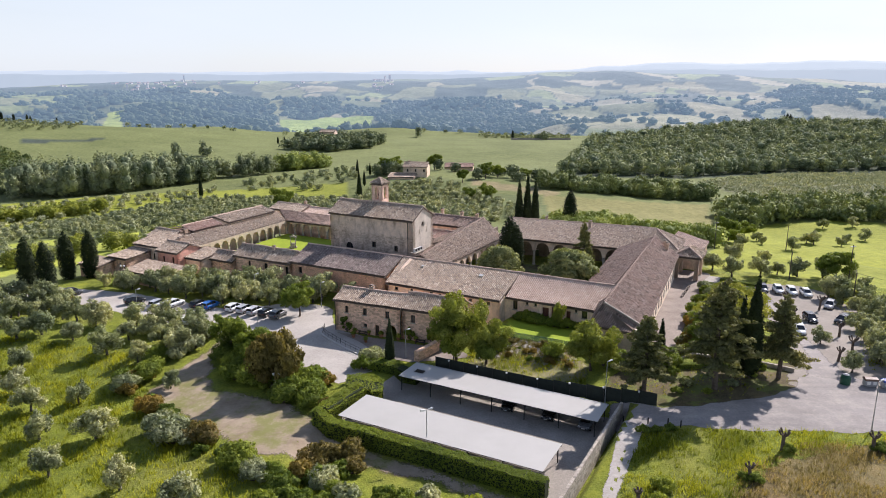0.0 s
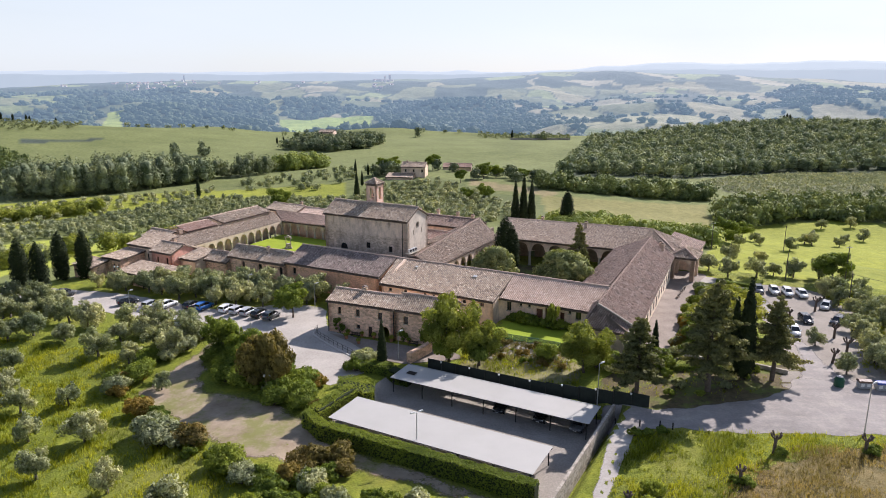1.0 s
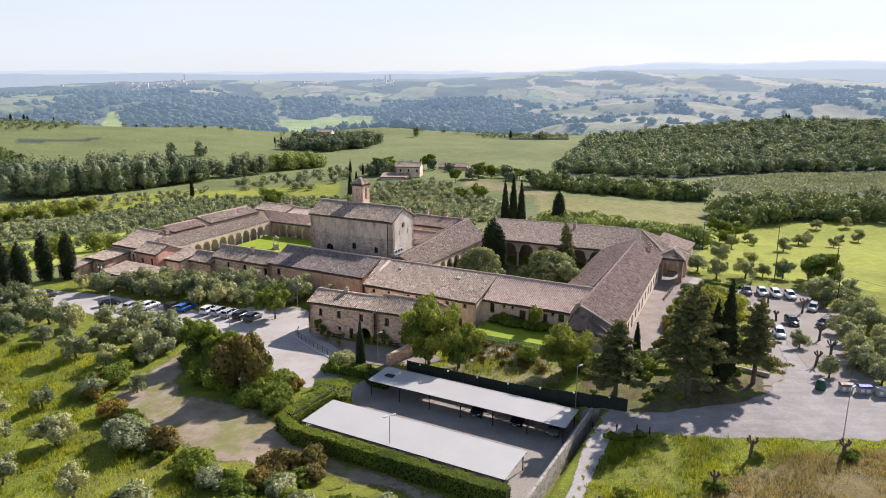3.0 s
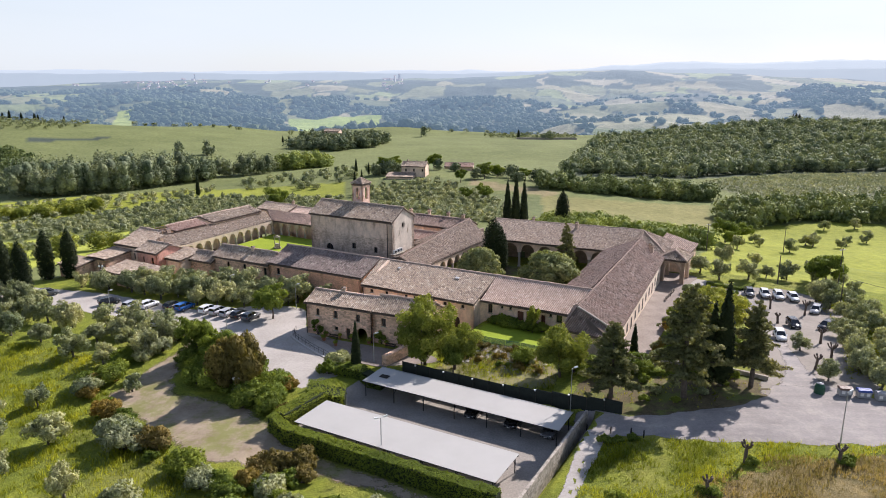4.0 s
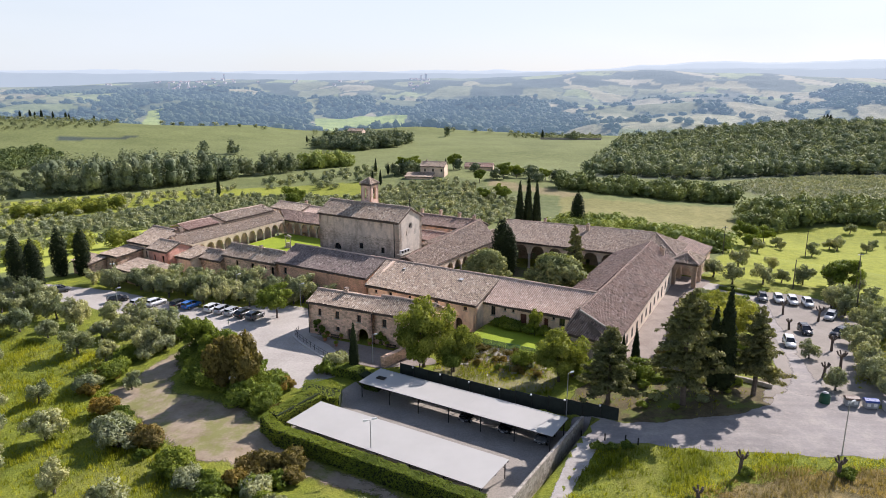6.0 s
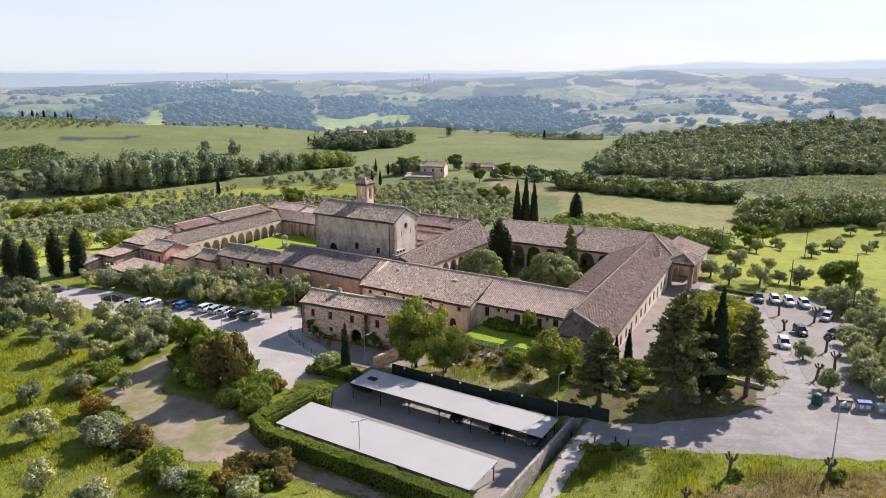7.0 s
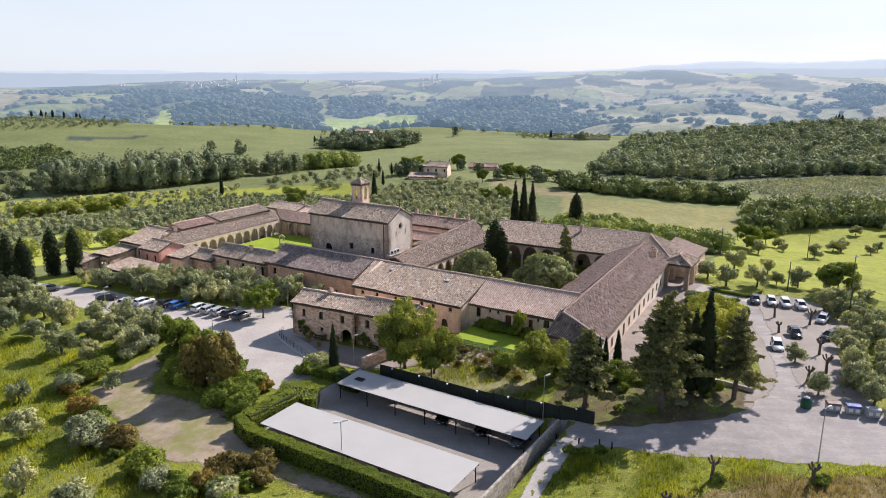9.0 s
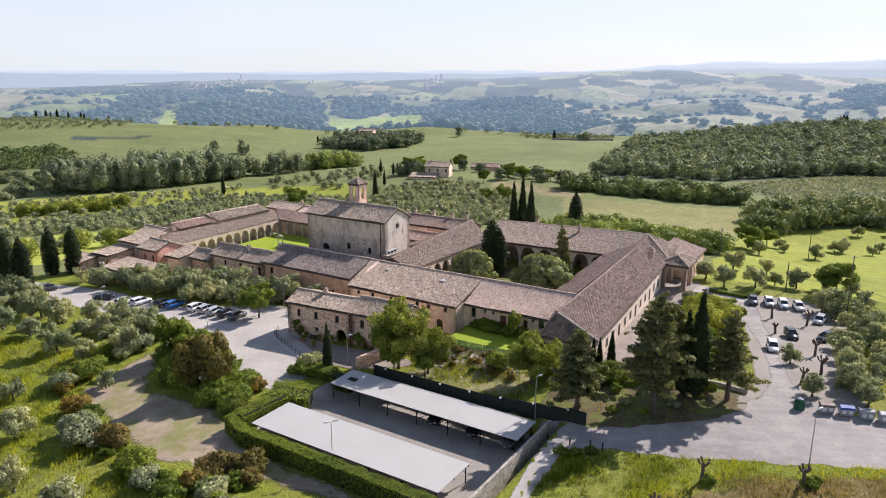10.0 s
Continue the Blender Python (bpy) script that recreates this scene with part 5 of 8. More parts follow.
chimney(wp, -74.4, 6.6, 5.4, 7.0, 0.8, 0.7)
lean_block("west_house", "long low cloister wing with a tiled pitch and plain wall", -69.4, -64.6, 3.6, 9.4, -1.0, (3.4, 3.4, 4.6, 4.6), "plaster", "tile")
lean_block("outhouse", "low stone outhouse with grey ribbed tiles", -86.4, -80.4, -4.0, 2.8, -1.0, (3.4, 3.4, 4.1, 4.1), "stone", "tile", front=[(3.4, 4.1, 0.8, 2.4, False), (4.8, 5.4, 1.0, 2.4, False)])
lean_block("outhouse", "low stone shed with sagging old tiles", -90.5, -84.2, -8.6, -4.4, -1.0, (2.2, 2.2, 3.0, 3.0), "stone", "tile", front=[(2.4, 3.1, 0.4, 1.6, False)])
lean_block("outhouse", "low lean-to with an old tile roof and ochre wall", -75.2, -62.2, -8.4, -2.4, -1.0, (2.5, 2.5, 3.4, 3.4), "stone", "tile", front=[(3.4, 4.3, -0.2, 1.4, False)])

# -- roofs behind the church --
bk = gable_block("back_range", "low range behind the church with red tiles", -42.0, -20.0, 56.0, 64.0, -1.0, 5.4, 7.0, "plaster", "tile_dark")
for u, v in ((-33.5, 62.0), (-27.0, 61.0), (-22.0, 60.0), (-38.5, 60.5)):
    chimney(bk, u, v, 5.8, 8.4, 0.9, 0.8)
gable_block("back_range", "brick-walled range behind the church with red tiles", -38.0, -22.5, 44.0, 50.0, -1.0, 4.6, 5.9, "brick", "tile_red", front=[(10.0, 10.6, 2.8, 3.8, False)])

# -- gatehouse, turned a little from the rest --
FRAME[:] = [-19.2, 118.5, -22.7]
gh = gable_block("gatehouse", "two-storey rubble stone gatehouse with brown windows and tiled roof", 0.0, 12.9, 0.0, 6.6, -0.5, 5.8, 6.9, "stone", "tile",
                 front=[(1.9, 2.6, 3.5, 4.8, False), (5.5, 6.3, 3.5, 4.8, False), (9.9, 10.7, 3.5, 4.8, False), (5.6, 6.3, 1.3, 2.0, False), (7.9, 8.7, 0.0, 2.0, False, "door"), (9.9, 12.1, -0.2, 2.4, True, "open")])
chimney(gh, 5.6, 3.4, 6.4, 7.9, 0.9, 0.6)
gate2 = gable_block("gatehouse_wing", "stone wing of the gatehouse under a tiled roof", 13.0, 23.0, 0.5, 7.0, -0.5, 5.7, 7.2, "stone", "tile",
                    front=[(1.6, 2.4, 3.2, 4.6, False), (4.6, 5.4, 0.9, 2.0, False), (7.4, 8.2, 3.2, 4.6, False)])
for u in (12.95, -0.05):
    p = Shape()
    p.tube(at(u, -0.1, 0), at(u, -0.1, 5.7), 0.07)
    p.done("rainwater_pipe", M["iron"], gh)
FRAME[:] = [0.0, 120.0, -28.3]


# -- entrance porch at the north-east corner --
def porch():
    h = tagged(new("entrance_porch"), "open brick porch with tall arches and a tiled hip roof", "porch")
    u0, u1, v0, v1, z0, z = 30.6, 35.8, 54.2, 60.6, -1.4, 4.7
    for a, b, w in (((u0, v0), (u1, v0), 3.4), ((u1, v0), (u1, v1), 4.2), ((u1, v1), (u0, v1), 3.4), ((u0, v1), (u0, v0), 4.2)):
        n = (at(*b, 0) - at(*a, 0)).length
        wall(h, M["brick_pale"], a, b, z0, z, [((n - w) / 2, (n + w) / 2, z0, 4.0, True)], 0.8)
    c0, c1 = at(33.2, 56.4, 6.5), at(33.2, 58.4, 6.5)
    e = [at(u0 - 0.6, v0 - 0.6, z + 0.15), at(u1 + 0.6, v0 - 0.6, z + 0.15), at(u1 + 0.6, v1 + 0.6, z + 0.15), at(u0 - 0.6, v1 + 0.6, z + 0.15)]
    k = Vector((0.02, 0.01, 0))
    roof_part(h, M["tile"], [(e[0], e[1], c0, c0 + k), (e[1], e[2], c0, c1), (e[2], e[3], c1, c1 + k), (e[3], e[0], c1, c0)],
              ridge=[(e[0], c0), (e[1], c0), (c0, c1), (e[2], c1)])
    return h


porch()
lean_block("porter_lodge", "plastered lodge behind the porch with grey tiles", 27.5, 34.5, 64.0, 76.0, -2.5, (5.4, 3.6, 3.6, 5.4), "plaster_warm", "tile_dark", right=[(3.0, 4.0, -0.5, 2.0, False)])


# -- car shelters --
def shelter(u0, u1, v0, v1, z, low_front, name_label):
    h = tagged(new("car_shelter"), name_label, "carport")
    zf, zb = (z, z + 0.12) if low_front else (z + 0.12, z)
    n = 7
    for k in range(n):
        a, b = u0 + (u1 - u0) * k / n, u0 + (u1 - u0) * (k + 1) / n - 0.004
        s = Shape()
        s.prism([at(a, v0, zf), at(b, v0, zf), at(b, v1, zb), at(a, v1, zb)], (0, 0, 0.05))
        s.done("roof_sheet", M["sheet"], h)
    fr = Shape()
    for v, zz in ((v0 + 0.25, zf), (v1 - 0.25, zb), ((v0 + v1) / 2, (zf + zb) / 2)):
        fr.prism([at(u0, v - 0.06, zz - 0.2), at(u0, v + 0.06, zz - 0.2), at(u0, v + 0.06, zz - 0.01), at(u0, v - 0.06, zz - 0.01)], at(u1, 0, 0) - at(u0, 0, 0))
    fr.done("beam", M["iron"], h)
    count = 7
    for k in range(count):
        u = u0 + 0.4 + (u1 - u0 - 0.8) * k / (count - 1)
        for v in (v0 + 0.25, v1 - 0.25):
            p = Shape()
            p.tube(at(u, v, -1.15), at(u, v, z - 0.12), 0.07)
            p.tube(at(u, v, z - 1.0), at(u, v + (0.8 if v < (v0 + v1) / 2 else -0.8), z - 0.2), 0.04)
            p.done("post", M["iron"], h)
    return h


shelter(5.3, 33.6, -38.8, -32.2, 1.3, True, "long steel car shelter with a flat white sheet roof")
sh2 = shelter(5.7, 35.7, -24.5, -19.4, 1.3, True, "long steel car shelter with a dappled white sheet roof")

# near-black slab: the darkness inside an open hatch, put in as colour
hatch = Shape()
hatch.prism([at(7.2, -22.4, 1.46), at(8.6, -22.4, 1.46), at(8.6, -21.5, 1.48), at(7.2, -21.5, 1.48)], (0, 0, 0.06))
hatch.done("roof_hatch", M["inside"], sh2, "near-black slab standing for an open roof hatch")
gut = Shape()
gut.prism([at(5.7, -19.38, 1.3), at(5.7, -19.2, 1.3), at(5.7, -19.2, 1.5), at(5.7, -19.38, 1.5)], at(35.7, 0, 0) - at(5.7, 0, 0))
gut.done("gutter", M["steel"], sh2)

# -- walls and fences round the yard --
def strip_wall(name, label, pts, height, thick, material, base=-1.4, category="wall", top=None):
    h = tagged(new(name), label, category)
    for (xa, ya), (xb, yb) in zip(pts, pts[1:]):
        n = max(1, int(math.hypot(xb - xa, yb - ya) / 2.5))
        for k in range(n):
            p = Vector((xa + (xb - xa) * k / n, ya + (yb - ya) * k / n, 0))
            q = Vector((xa + (xb - xa) * (k + 1) / n, ya + (yb - ya) * (k + 1) / n, 0))
            way = (q - p).normalized()
            s = Shape()
            zt = [(top if top is not None else gz(r.x, r.y)) + height for r in (p, q)]
            s.prism([p + Vector((0, 0, base)), q + Vector((0, 0, base)), q + Vector((0, 0, zt[1])), p + Vector((0, 0, zt[0]))], Vector((-way.y, way.x, 0)) * thick)
            s.done("wall_bay", material, h)
    return h


strip_wall("yard_wall", "weathered concrete retaining wall beside the car shelters", [uv_to(37.4, -44.0), uv_to(37.4, -18.2)], 1.9, 0.35, M["grey_rubble"], -1.4, top=-0.2)

# ---- plants ----
rng = np.random.default_rng(7)


def sprays(centres, normals, size, flat=0.5, aspect=1.7):
    """One small three-cornered leaf spray per centre, facing roughly along its normal."""
    n = len(centres)
    nrm = normals + rng.normal(0, flat, (n, 3))
    nrm /= np.linalg.norm(nrm, axis=1)[:, None] + 1e-9
    ref = rng.normal(0, 1, (n, 3))
    a = np.cross(nrm, ref)
    a /= np.linalg.norm(a, axis=1)[:, None] + 1e-9
    b = np.cross(nrm, a)
    s = (size * rng.uniform(0.6, 1.4, n))[:, None]
    a, b = a * s * aspect * 0.6, b * s * 0.5
    tri = np.stack([centres - a - b, centres + a, centres - a * 0.7 + b], 1)
    face = np.cross(tri[:, 1] - tri[:, 0], tri[:, 2] - tri[:, 0])
    turned = (face * normals).sum(1) < 0
    tri[turned] = tri[turned][:, ::-1]
    shade = normals * 0.75 + np.where(turned[:, None], -face, face) / (np.linalg.norm(face, axis=1)[:, None] + 1e-9) * 0.45
    return np.concatenate([tri, shade[:, None, :]], 1).reshape(-1, 3)


def spray_mesh(name, rows, material):
    """The mesh of such sprays; the shading follows the crown's round form more than the single leaf."""
    rows = rows.reshape(-1, 4, 3)
    n = len(rows)
    me = bpy.data.meshes.new(name)
    me.vertices.add(n * 3)
    me.vertices.foreach_set("co", rows[:, :3].astype(np.float32).ravel())
    me.loops.add(n * 3)
    me.loops.foreach_set("vertex_index", np.arange(n * 3, dtype=np.int32))
    me.polygons.add(n)
    me.polygons.foreach_set("loop_start", np.arange(0, n * 3, 3, dtype=np.int32))
    me.update(calc_edges=True)
    me.shade_smooth()
    shade = rows[:, 3] / (np.linalg.norm(rows[:, 3], axis=1)[:, None] + 1e-9)
    me.normals_split_custom_set_from_vertices(np.repeat(shade, 3, axis=0).astype(np.float32).tolist())
    me.materials.append(material)
    return me


def clumps(lobes, count, size, fill=0.35, flat=0.5):
    """Leaf sprays over and inside a set of lobes (x, y, z, rx, ry, rz)."""
    lobes = np.asarray(lobes, float)
    w = (lobes[:, 3] * lobes[:, 4] * lobes[:, 5]) ** 0.667
    pick = rng.choice(len(lobes), count, p=w / w.sum())
    d = rng.normal(0, 1, (count, 3))
    d /= np.linalg.norm(d, axis=1)[:, None]
    r = np.where(rng.random(count) < fill, rng.uniform(0.35, 0.9, count), rng.uniform(0.86, 1.1, count))[:, None]
    c = lobes[pick, :3] + d * lobes[pick, 3:] * r
    return sprays(c, d, size, flat)


def crown_lobes(n, rx, rz, z0, spread=0.62, seed_size=(0.3, 0.55)):
    out = []
    for k in range(n):
        a, t = k * 2.4 + rng.uniform(-0.4, 0.4), rng.random()
        r = spread * rx * math.sqrt((k + 0.5) / n)
        h = z0 + rz * (0.35 + 1.15 * (1 - (r / rx) ** 2) * rng.uniform(0.55, 1.0))
        s = rng.uniform(*seed_size)
        out.append((r * math.cos(a), r * math.sin(a), h, rx * s, rx * s, rz * s * rng.uniform(0.8, 1.2)))
    return out


def limbs(shape, base, height, r, lobes, share=0.75, lean=0.15):
    """A tapered, slightly crooked trunk that forks into limbs reaching the lobes."""
    fork = Vector((rng.uniform(-lean, lean) * height, rng.uniform(-lean, lean) * height, height))
    mid = fork * 0.5 + Vector((rng.uniform(-0.1, 0.1), rng.uniform(-0.1, 0.1), 0)) * height * 0.5
    shape.tube(base, mid, r * 1.15, r * 0.85, 7)
    shape.tube(mid, fork, r * 0.85, r * 0.65, 7)
    for lb in lobes[:9]:
        tip = Vector(lb[:3])
        knee = fork.lerp(tip, 0.5) + Vector((0, 0, 0.08 * (tip - fork).length))
        shape.tube(fork, knee, r * 0.42, r * 0.26, 5)
        shape.tube(knee, tip, r * 0.26, r * 0.08, 5)


def tree_proto(name, label, category, lobes, trunk_h, trunk_r, leaves, size, leaf_mat, bark_mat="bark", fill=0.35, flat=0.5):
    root = tagged(new(name), label, category)
    s = Shape()
    limbs(s, Vector((0, 0, -0.3)), trunk_h, trunk_r, lobes)
    s.done("trunk", M[bark_mat], root, smooth=True)
    crown = new("crown", spray_mesh("crown", clumps(lobes, leaves, size, fill, flat), M[leaf_mat]))
    crown.parent = root
    return root


PLACED = {}


def plant(protos, x, y, scale=1.0, turn=None, sz=None, label="", group=""):
    """A copy of one of the prototypes, standing on the terrain. The first use of a prototype moves it there."""
    p = protos[int(rng.integers(len(protos)))]
    m = pose(x, y, gz(x, y), 0, 0, rng.uniform(0, 360) if turn is None else turn)
    s = Matrix.Diagonal((scale, scale, sz or scale, 1))
    if p.name in PLACED:
        o = copy_thing(p, m)
    else:
        PLACED[p.name] = True
        o = p
    o.matrix_basis = m @ s
    return tagged(o, label, group=group)


def shoots(lobes, n, reach):
    """Small outer tufts that break the outline of a crown."""
    out = []
    for k in range(n):
        x, y, z, rx, ry, rz = lobes[int(rng.integers(len(lobes)))]
        d = rng.normal(0, 1, 3)
        d[2] = abs(d[2]) * 0.8 + 0.1
        d /= np.linalg.norm(d)
        s = rng.uniform(0.12, 0.3)
        out.append((x + d[0] * rx * reach, y + d[1] * ry * reach, z + d[2] * rz * reach, rx * s, ry * s, rz * s * 1.4))
    return out


def olive(k):
    n = int(rng.integers(8, 12))
    lobes = []
    for j in range(n):
        a, r = j * 2.4 + rng.uniform(-0.6, 0.6), 1.75 * math.sqrt((j + 0.3) / n) * rng.uniform(0.7, 1.15)
        lobes.append((r * math.cos(a), r * math.sin(a), rng.uniform(1.5, 3.9) - 0.3 * r, rng.uniform(0.55, 1.0), rng.uniform(0.55, 1.0), rng.uniform(0.6, 1.0)))
    lobes += shoots(lobes, 30, 1.1)
    return tree_proto("olive_tree", "grey-green olive tree with a short forked trunk", "tree", lobes, 1.3, 0.19, 3600, 0.16, "olive", "olive_bark", 0.6, 1.2)


OLIVES = [olive(k) for k in range(6)]


def broad(leaf="broad", label="broad-leaved green tree with a rounded uneven crown", n=22, rx=4.3, rz=3.8, z0=1.6, leaves=9500, size=0.235, trunk=2.4, tight=0.85):
    lobes = []
    for k in range(n):
        # lobes crowd the upper and outer crown, unevenly
        q = rng.normal(0, 1, 3)
        q /= np.linalg.norm(q)
        r = rng.uniform(0.3, 0.95)
        s = rng.uniform(0.2, 0.4) * tight
        lobes.append((q[0] * r * rx, q[1] * r * rx, z0 + rz * (0.95 + 0.75 * q[2] * r), rx * s * 1.1, rx * s * 1.1, rz * s))
    lobes += shoots(lobes, 70, 1.1)
    return tree_proto("broadleaf_tree", label, "tree", lobes, trunk, 0.24, leaves, size, leaf, "bark", 0.4, 0.5)


def cypress(wide=False):
    lobes = []
    for k in range(30):
        t = k / 29
        r = (0.95 * min(1, t * 7 + 0.25) * (1 - t ** 2.2) + 0.07) if not wide else (1.25 * min(1, t * 3 + 0.7) * (1 - t ** 5) + 0.3)
        a = k * 2.4
        lobes.append((0.12 * r * math.cos(a), 0.12 * r * math.sin(a), 0.5 + (9.3 if not wide else 8.4) * t, r * rng.uniform(0.88, 1.0), r * rng.uniform(0.88, 1.0), 0.7))
    root = tagged(new("cypress_tree"), "slender dark green cypress tree" if not wide else "stout columnar dark green cypress tree", "tree")
    s = Shape()
    s.tube((0, 0, -0.3), (0, 0, 8.5), 0.2, 0.05, 7)
    s.done("trunk", M["bark"], root)
    crown = new("crown", spray_mesh("crown", clumps(lobes, 4800, 0.2, 0.04, 0.35), M["cypress"]))
    crown.parent = root
    return root


def conifer():
    root = tagged(new("conifer_tree"), "dark conifer with drooping irregular tiers of branches", "tree")
    s = Shape()
    s.tube((0, 0, -0.3), (0.15, 0, 5), 0.26, 0.18, 8)
    s.tube((0.15, 0, 5), (0, 0.1, 11.0), 0.18, 0.04, 8)
    lobes = []
    for k in range(74):
        t = (k / 73) ** 0.9
        z = 3.0 + 8.0 * t + rng.uniform(-0.3, 0.3)
        r = 4.1 * (1 - t) ** 0.7 * (0.8 + 0.2 * math.sin(k * 0.55)) + 0.3
        a = k * 2.4 + rng.uniform(-0.7, 0.7)
        reach = r * rng.uniform(0.5, 1.12)
        droop = rng.uniform(-0.22, 0.1)
        tip = (reach * math.cos(a), reach * math.sin(a), z + droop * reach)
        s.tube((0, 0, z - 0.2), tip, 0.06, 0.015, 5)
        # needles hang along the outer two thirds of each bough, in flat uneven tufts
        for q in (0.35, 0.55, 0.75, 0.95):
            w = (0.62 - 0.35 * q) * (0.42 + 0.25 * r) * rng.uniform(0.7, 1.2)
            lobes.append((tip[0] * q + rng.normal(0, 0.12), tip[1] * q + rng.normal(0, 0.12), z - 0.2 + (tip[2] - z + 0.2) * q + rng.normal(0, 0.08), w, w, w * 0.45))
    s.done("trunk", M["bark"], root)
    lobes += shoots(lobes, 60, 1.2)
    crown = new("crown", spray_mesh("crown", clumps(lobes, 19000, 0.16, 0.5, 0.8), M["conifer"]))
    crown.parent = root
    return root


def bush(leaf, label, n=9, leaves=1700, size=0.18, rz=1.1):
    lobes = crown_lobes(n, 1.4, rz, -0.15, 0.75, (0.3, 0.5))
    lobes += shoots(lobes, 26, 1.05)
    root = tagged(new("bush"), label, "bush")
    s = Shape()
    for lb in lobes[:n]:
        s.tube((0, 0, -0.2), lb[:3], 0.06, 0.015, 5)
    s.done("stems", M["bark"], root)
    crown = new("crown", spray_mesh("crown", clumps(lobes, leaves, size, 0.3, 0.7), M[leaf]))
    crown.parent = root
    return root


BROADS = [broad() for k in range(2)]
LIGHTS = [broad("broad_yellow", "light green tree with a loose feathery crown", 38, 4.8, 3.9, 1.2, 12000, 0.19, tight=0.68) for k in range(2)]
RUSSETS = [broad("russet", "dense russet-leaved tree with a rounded crown", 26, 4.2, 3.4, 0.3, 13000, 0.25, 1.2)]
CYPRESSES = [cypress() for k in range(2)]
STOUT = [cypress(True) for k in range(2)]
CONIFERS = [conifer() for k in range(3)]
BUSH_LOOKS = (("olive", "loose silvery grey-green leafy bush"), ("broad", "dense dark green leafy bush"), ("russet", "russet brown leafy garden bush"), ("golden", "golden yellow flowering garden bush"), ("hedge", "bright fresh green leafy shrub"))
BUSHES = {k: [bush(k, lab) for j in range(2)] for k, lab in BUSH_LOOKS}
SHRUBS = {k: [bush(k, lab, 13, 3800, 0.115)] for k, lab in BUSH_LOOKS}
BALLS = []
for k in range(2):
    lobes = [(0, 0, 3.3, 2.9, 2.9, 3.0)] + [(2.9 * math.cos(a) * math.cos(b), 2.9 * math.sin(a) * math.cos(b), 3.3 + 3.0 * math.sin(b), 0.8, 0.8, 0.75) for a, b in zip(np.arange(44) * 2.4, rng.uniform(-0.4, 1.4, 44))]
    root = tagged(new("round_tree"), "dense rounded evergreen tree with glossy light green leaves", "tree")
    s = Shape()
    limbs(s, Vector((0, 0, -0.3)), 1.4, 0.25, lobes[1:9])
    s.done("trunk", M["bark"], root)
    crown = new("crown", spray_mesh("crown", clumps(lobes, 17000, 0.18, 0.15, 0.6), M["ball"]))
    crown.parent = root
    BALLS.append(root)

# ---- planting, near ----
def line_up(protos, spots, lo=0.85, hi=1.15, label="", group=""):
    for x, y in spots:
        plant(protos, x, y, rng.uniform(lo, hi), label=label, group=group)


def scatter(poly, gap, jitter=0.3, turn=0.3):
    """Spots on a slightly disturbed planting grid inside a plan outline."""
    c, s = math.cos(turn), math.sin(turn)
    r = max(math.hypot(x, y) for x, y in poly) * 1.1
    cx, cy = sum(p[0] for p in poly) / len(poly), sum(p[1] for p in poly) / len(poly)
    r = max(math.hypot(x - cx, y - cy) for x, y in poly)
    n = int(r / gap) + 1
    out = []
    for i in range(-n, n + 1):
        for j in range(-n, n + 1):
            a, b = (i + rng.uniform(-jitter, jitter)) * gap, (j + rng.uniform(-jitter, jitter)) * gap
            x, y = cx + a * c - b * s, cy + a * s + b * c
            if inside(poly, x, y):
                out.append((x, y))
    return out


line_up(OLIVES, [(-67.3, 103.7), (-53.2, 93.5), (-59.0, 91.4), (-53.4, 83.5), (-45.5, 83.0), (-47.1, 74.3), (-36.8, 70.5), (-56.0, 108.7), (-49.7, 106.0), (-74.2, 114.2), (-71.1, 116.5), (-64.4, 114.2), (-63.3, 120.2), (-54.7, 114.2), (-50.5, 116.5), (-44.8, 111.9), (-43.5, 116.5), (-81.7, 125.0), (-73.5, 125.6), (-75.0, 104.6), (-28.2, 66.1), (-63.7, 96.0)], 0.85, 1.25, group="olives in the meadow")
line_up(OLIVES, scatter([(-96.0, 131.0), (-60.0, 117.5), (-46.0, 113.5), (-46.0, 118.5), (-62.0, 125.5), (-92.0, 137.0)], 4.6), 0.9, 1.3, group="olives along the lane")
line_up(OLIVES, scatter([(-78.0, 145.0), (-64.0, 141.0), (-51.0, 135.0), (-38.0, 130.5), (-24.0, 133.0), (-15.0, 127.5), (-16.0, 133.0), (-38.0, 144.0), (-52.0, 147.0), (-58.0, 143.5), (-76.0, 147.0)], 3.4), 0.85, 1.25, group="olives before the range")
line_up(OLIVES, [(-41.0, 97.1)], 0.7, 0.75)
line_up(OLIVES, [(66.5, 154.5), (73.1, 154.7), (78.1, 157.0), (82.2, 155.8), (87.8, 155.2), (64.2, 160.6), (91.0, 150.0)], 0.8, 1.2, group="olives by the car park")
line_up(OLIVES, scatter([(80.0, 143.0), (79.0, 126.0), (70.0, 109.0), (64.0, 94.0), (69.0, 93.0), (77.0, 109.0), (84.0, 126.0), (92.0, 145.0)], 4.4), 0.8, 1.15, group="olives by the car park")
line_up(OLIVES, [(116.9, 248.8), (118.0, 256.0), (123.7, 240.2), (139.0, 259.8), (140.7, 257.8), (143.0, 262.0), (164.7, 296.1), (150.9, 257.0), (157.2, 264.6), (178.3, 297.6), (169.0, 272.0), (190.0, 280.0), (104.4, 237.7), (75.6, 176.6), (82.0, 172.0), (186.0, 262.0)], 0.85, 1.2, group="olives in the pasture")

line_up(OLIVES, [(65.6, 97.5), (65.2, 93.4), (67.9, 103.7), (72.4, 115.1), (64.6, 90.4), (70.2, 109.0)], 0.75, 0.95, group="olives by the car park")
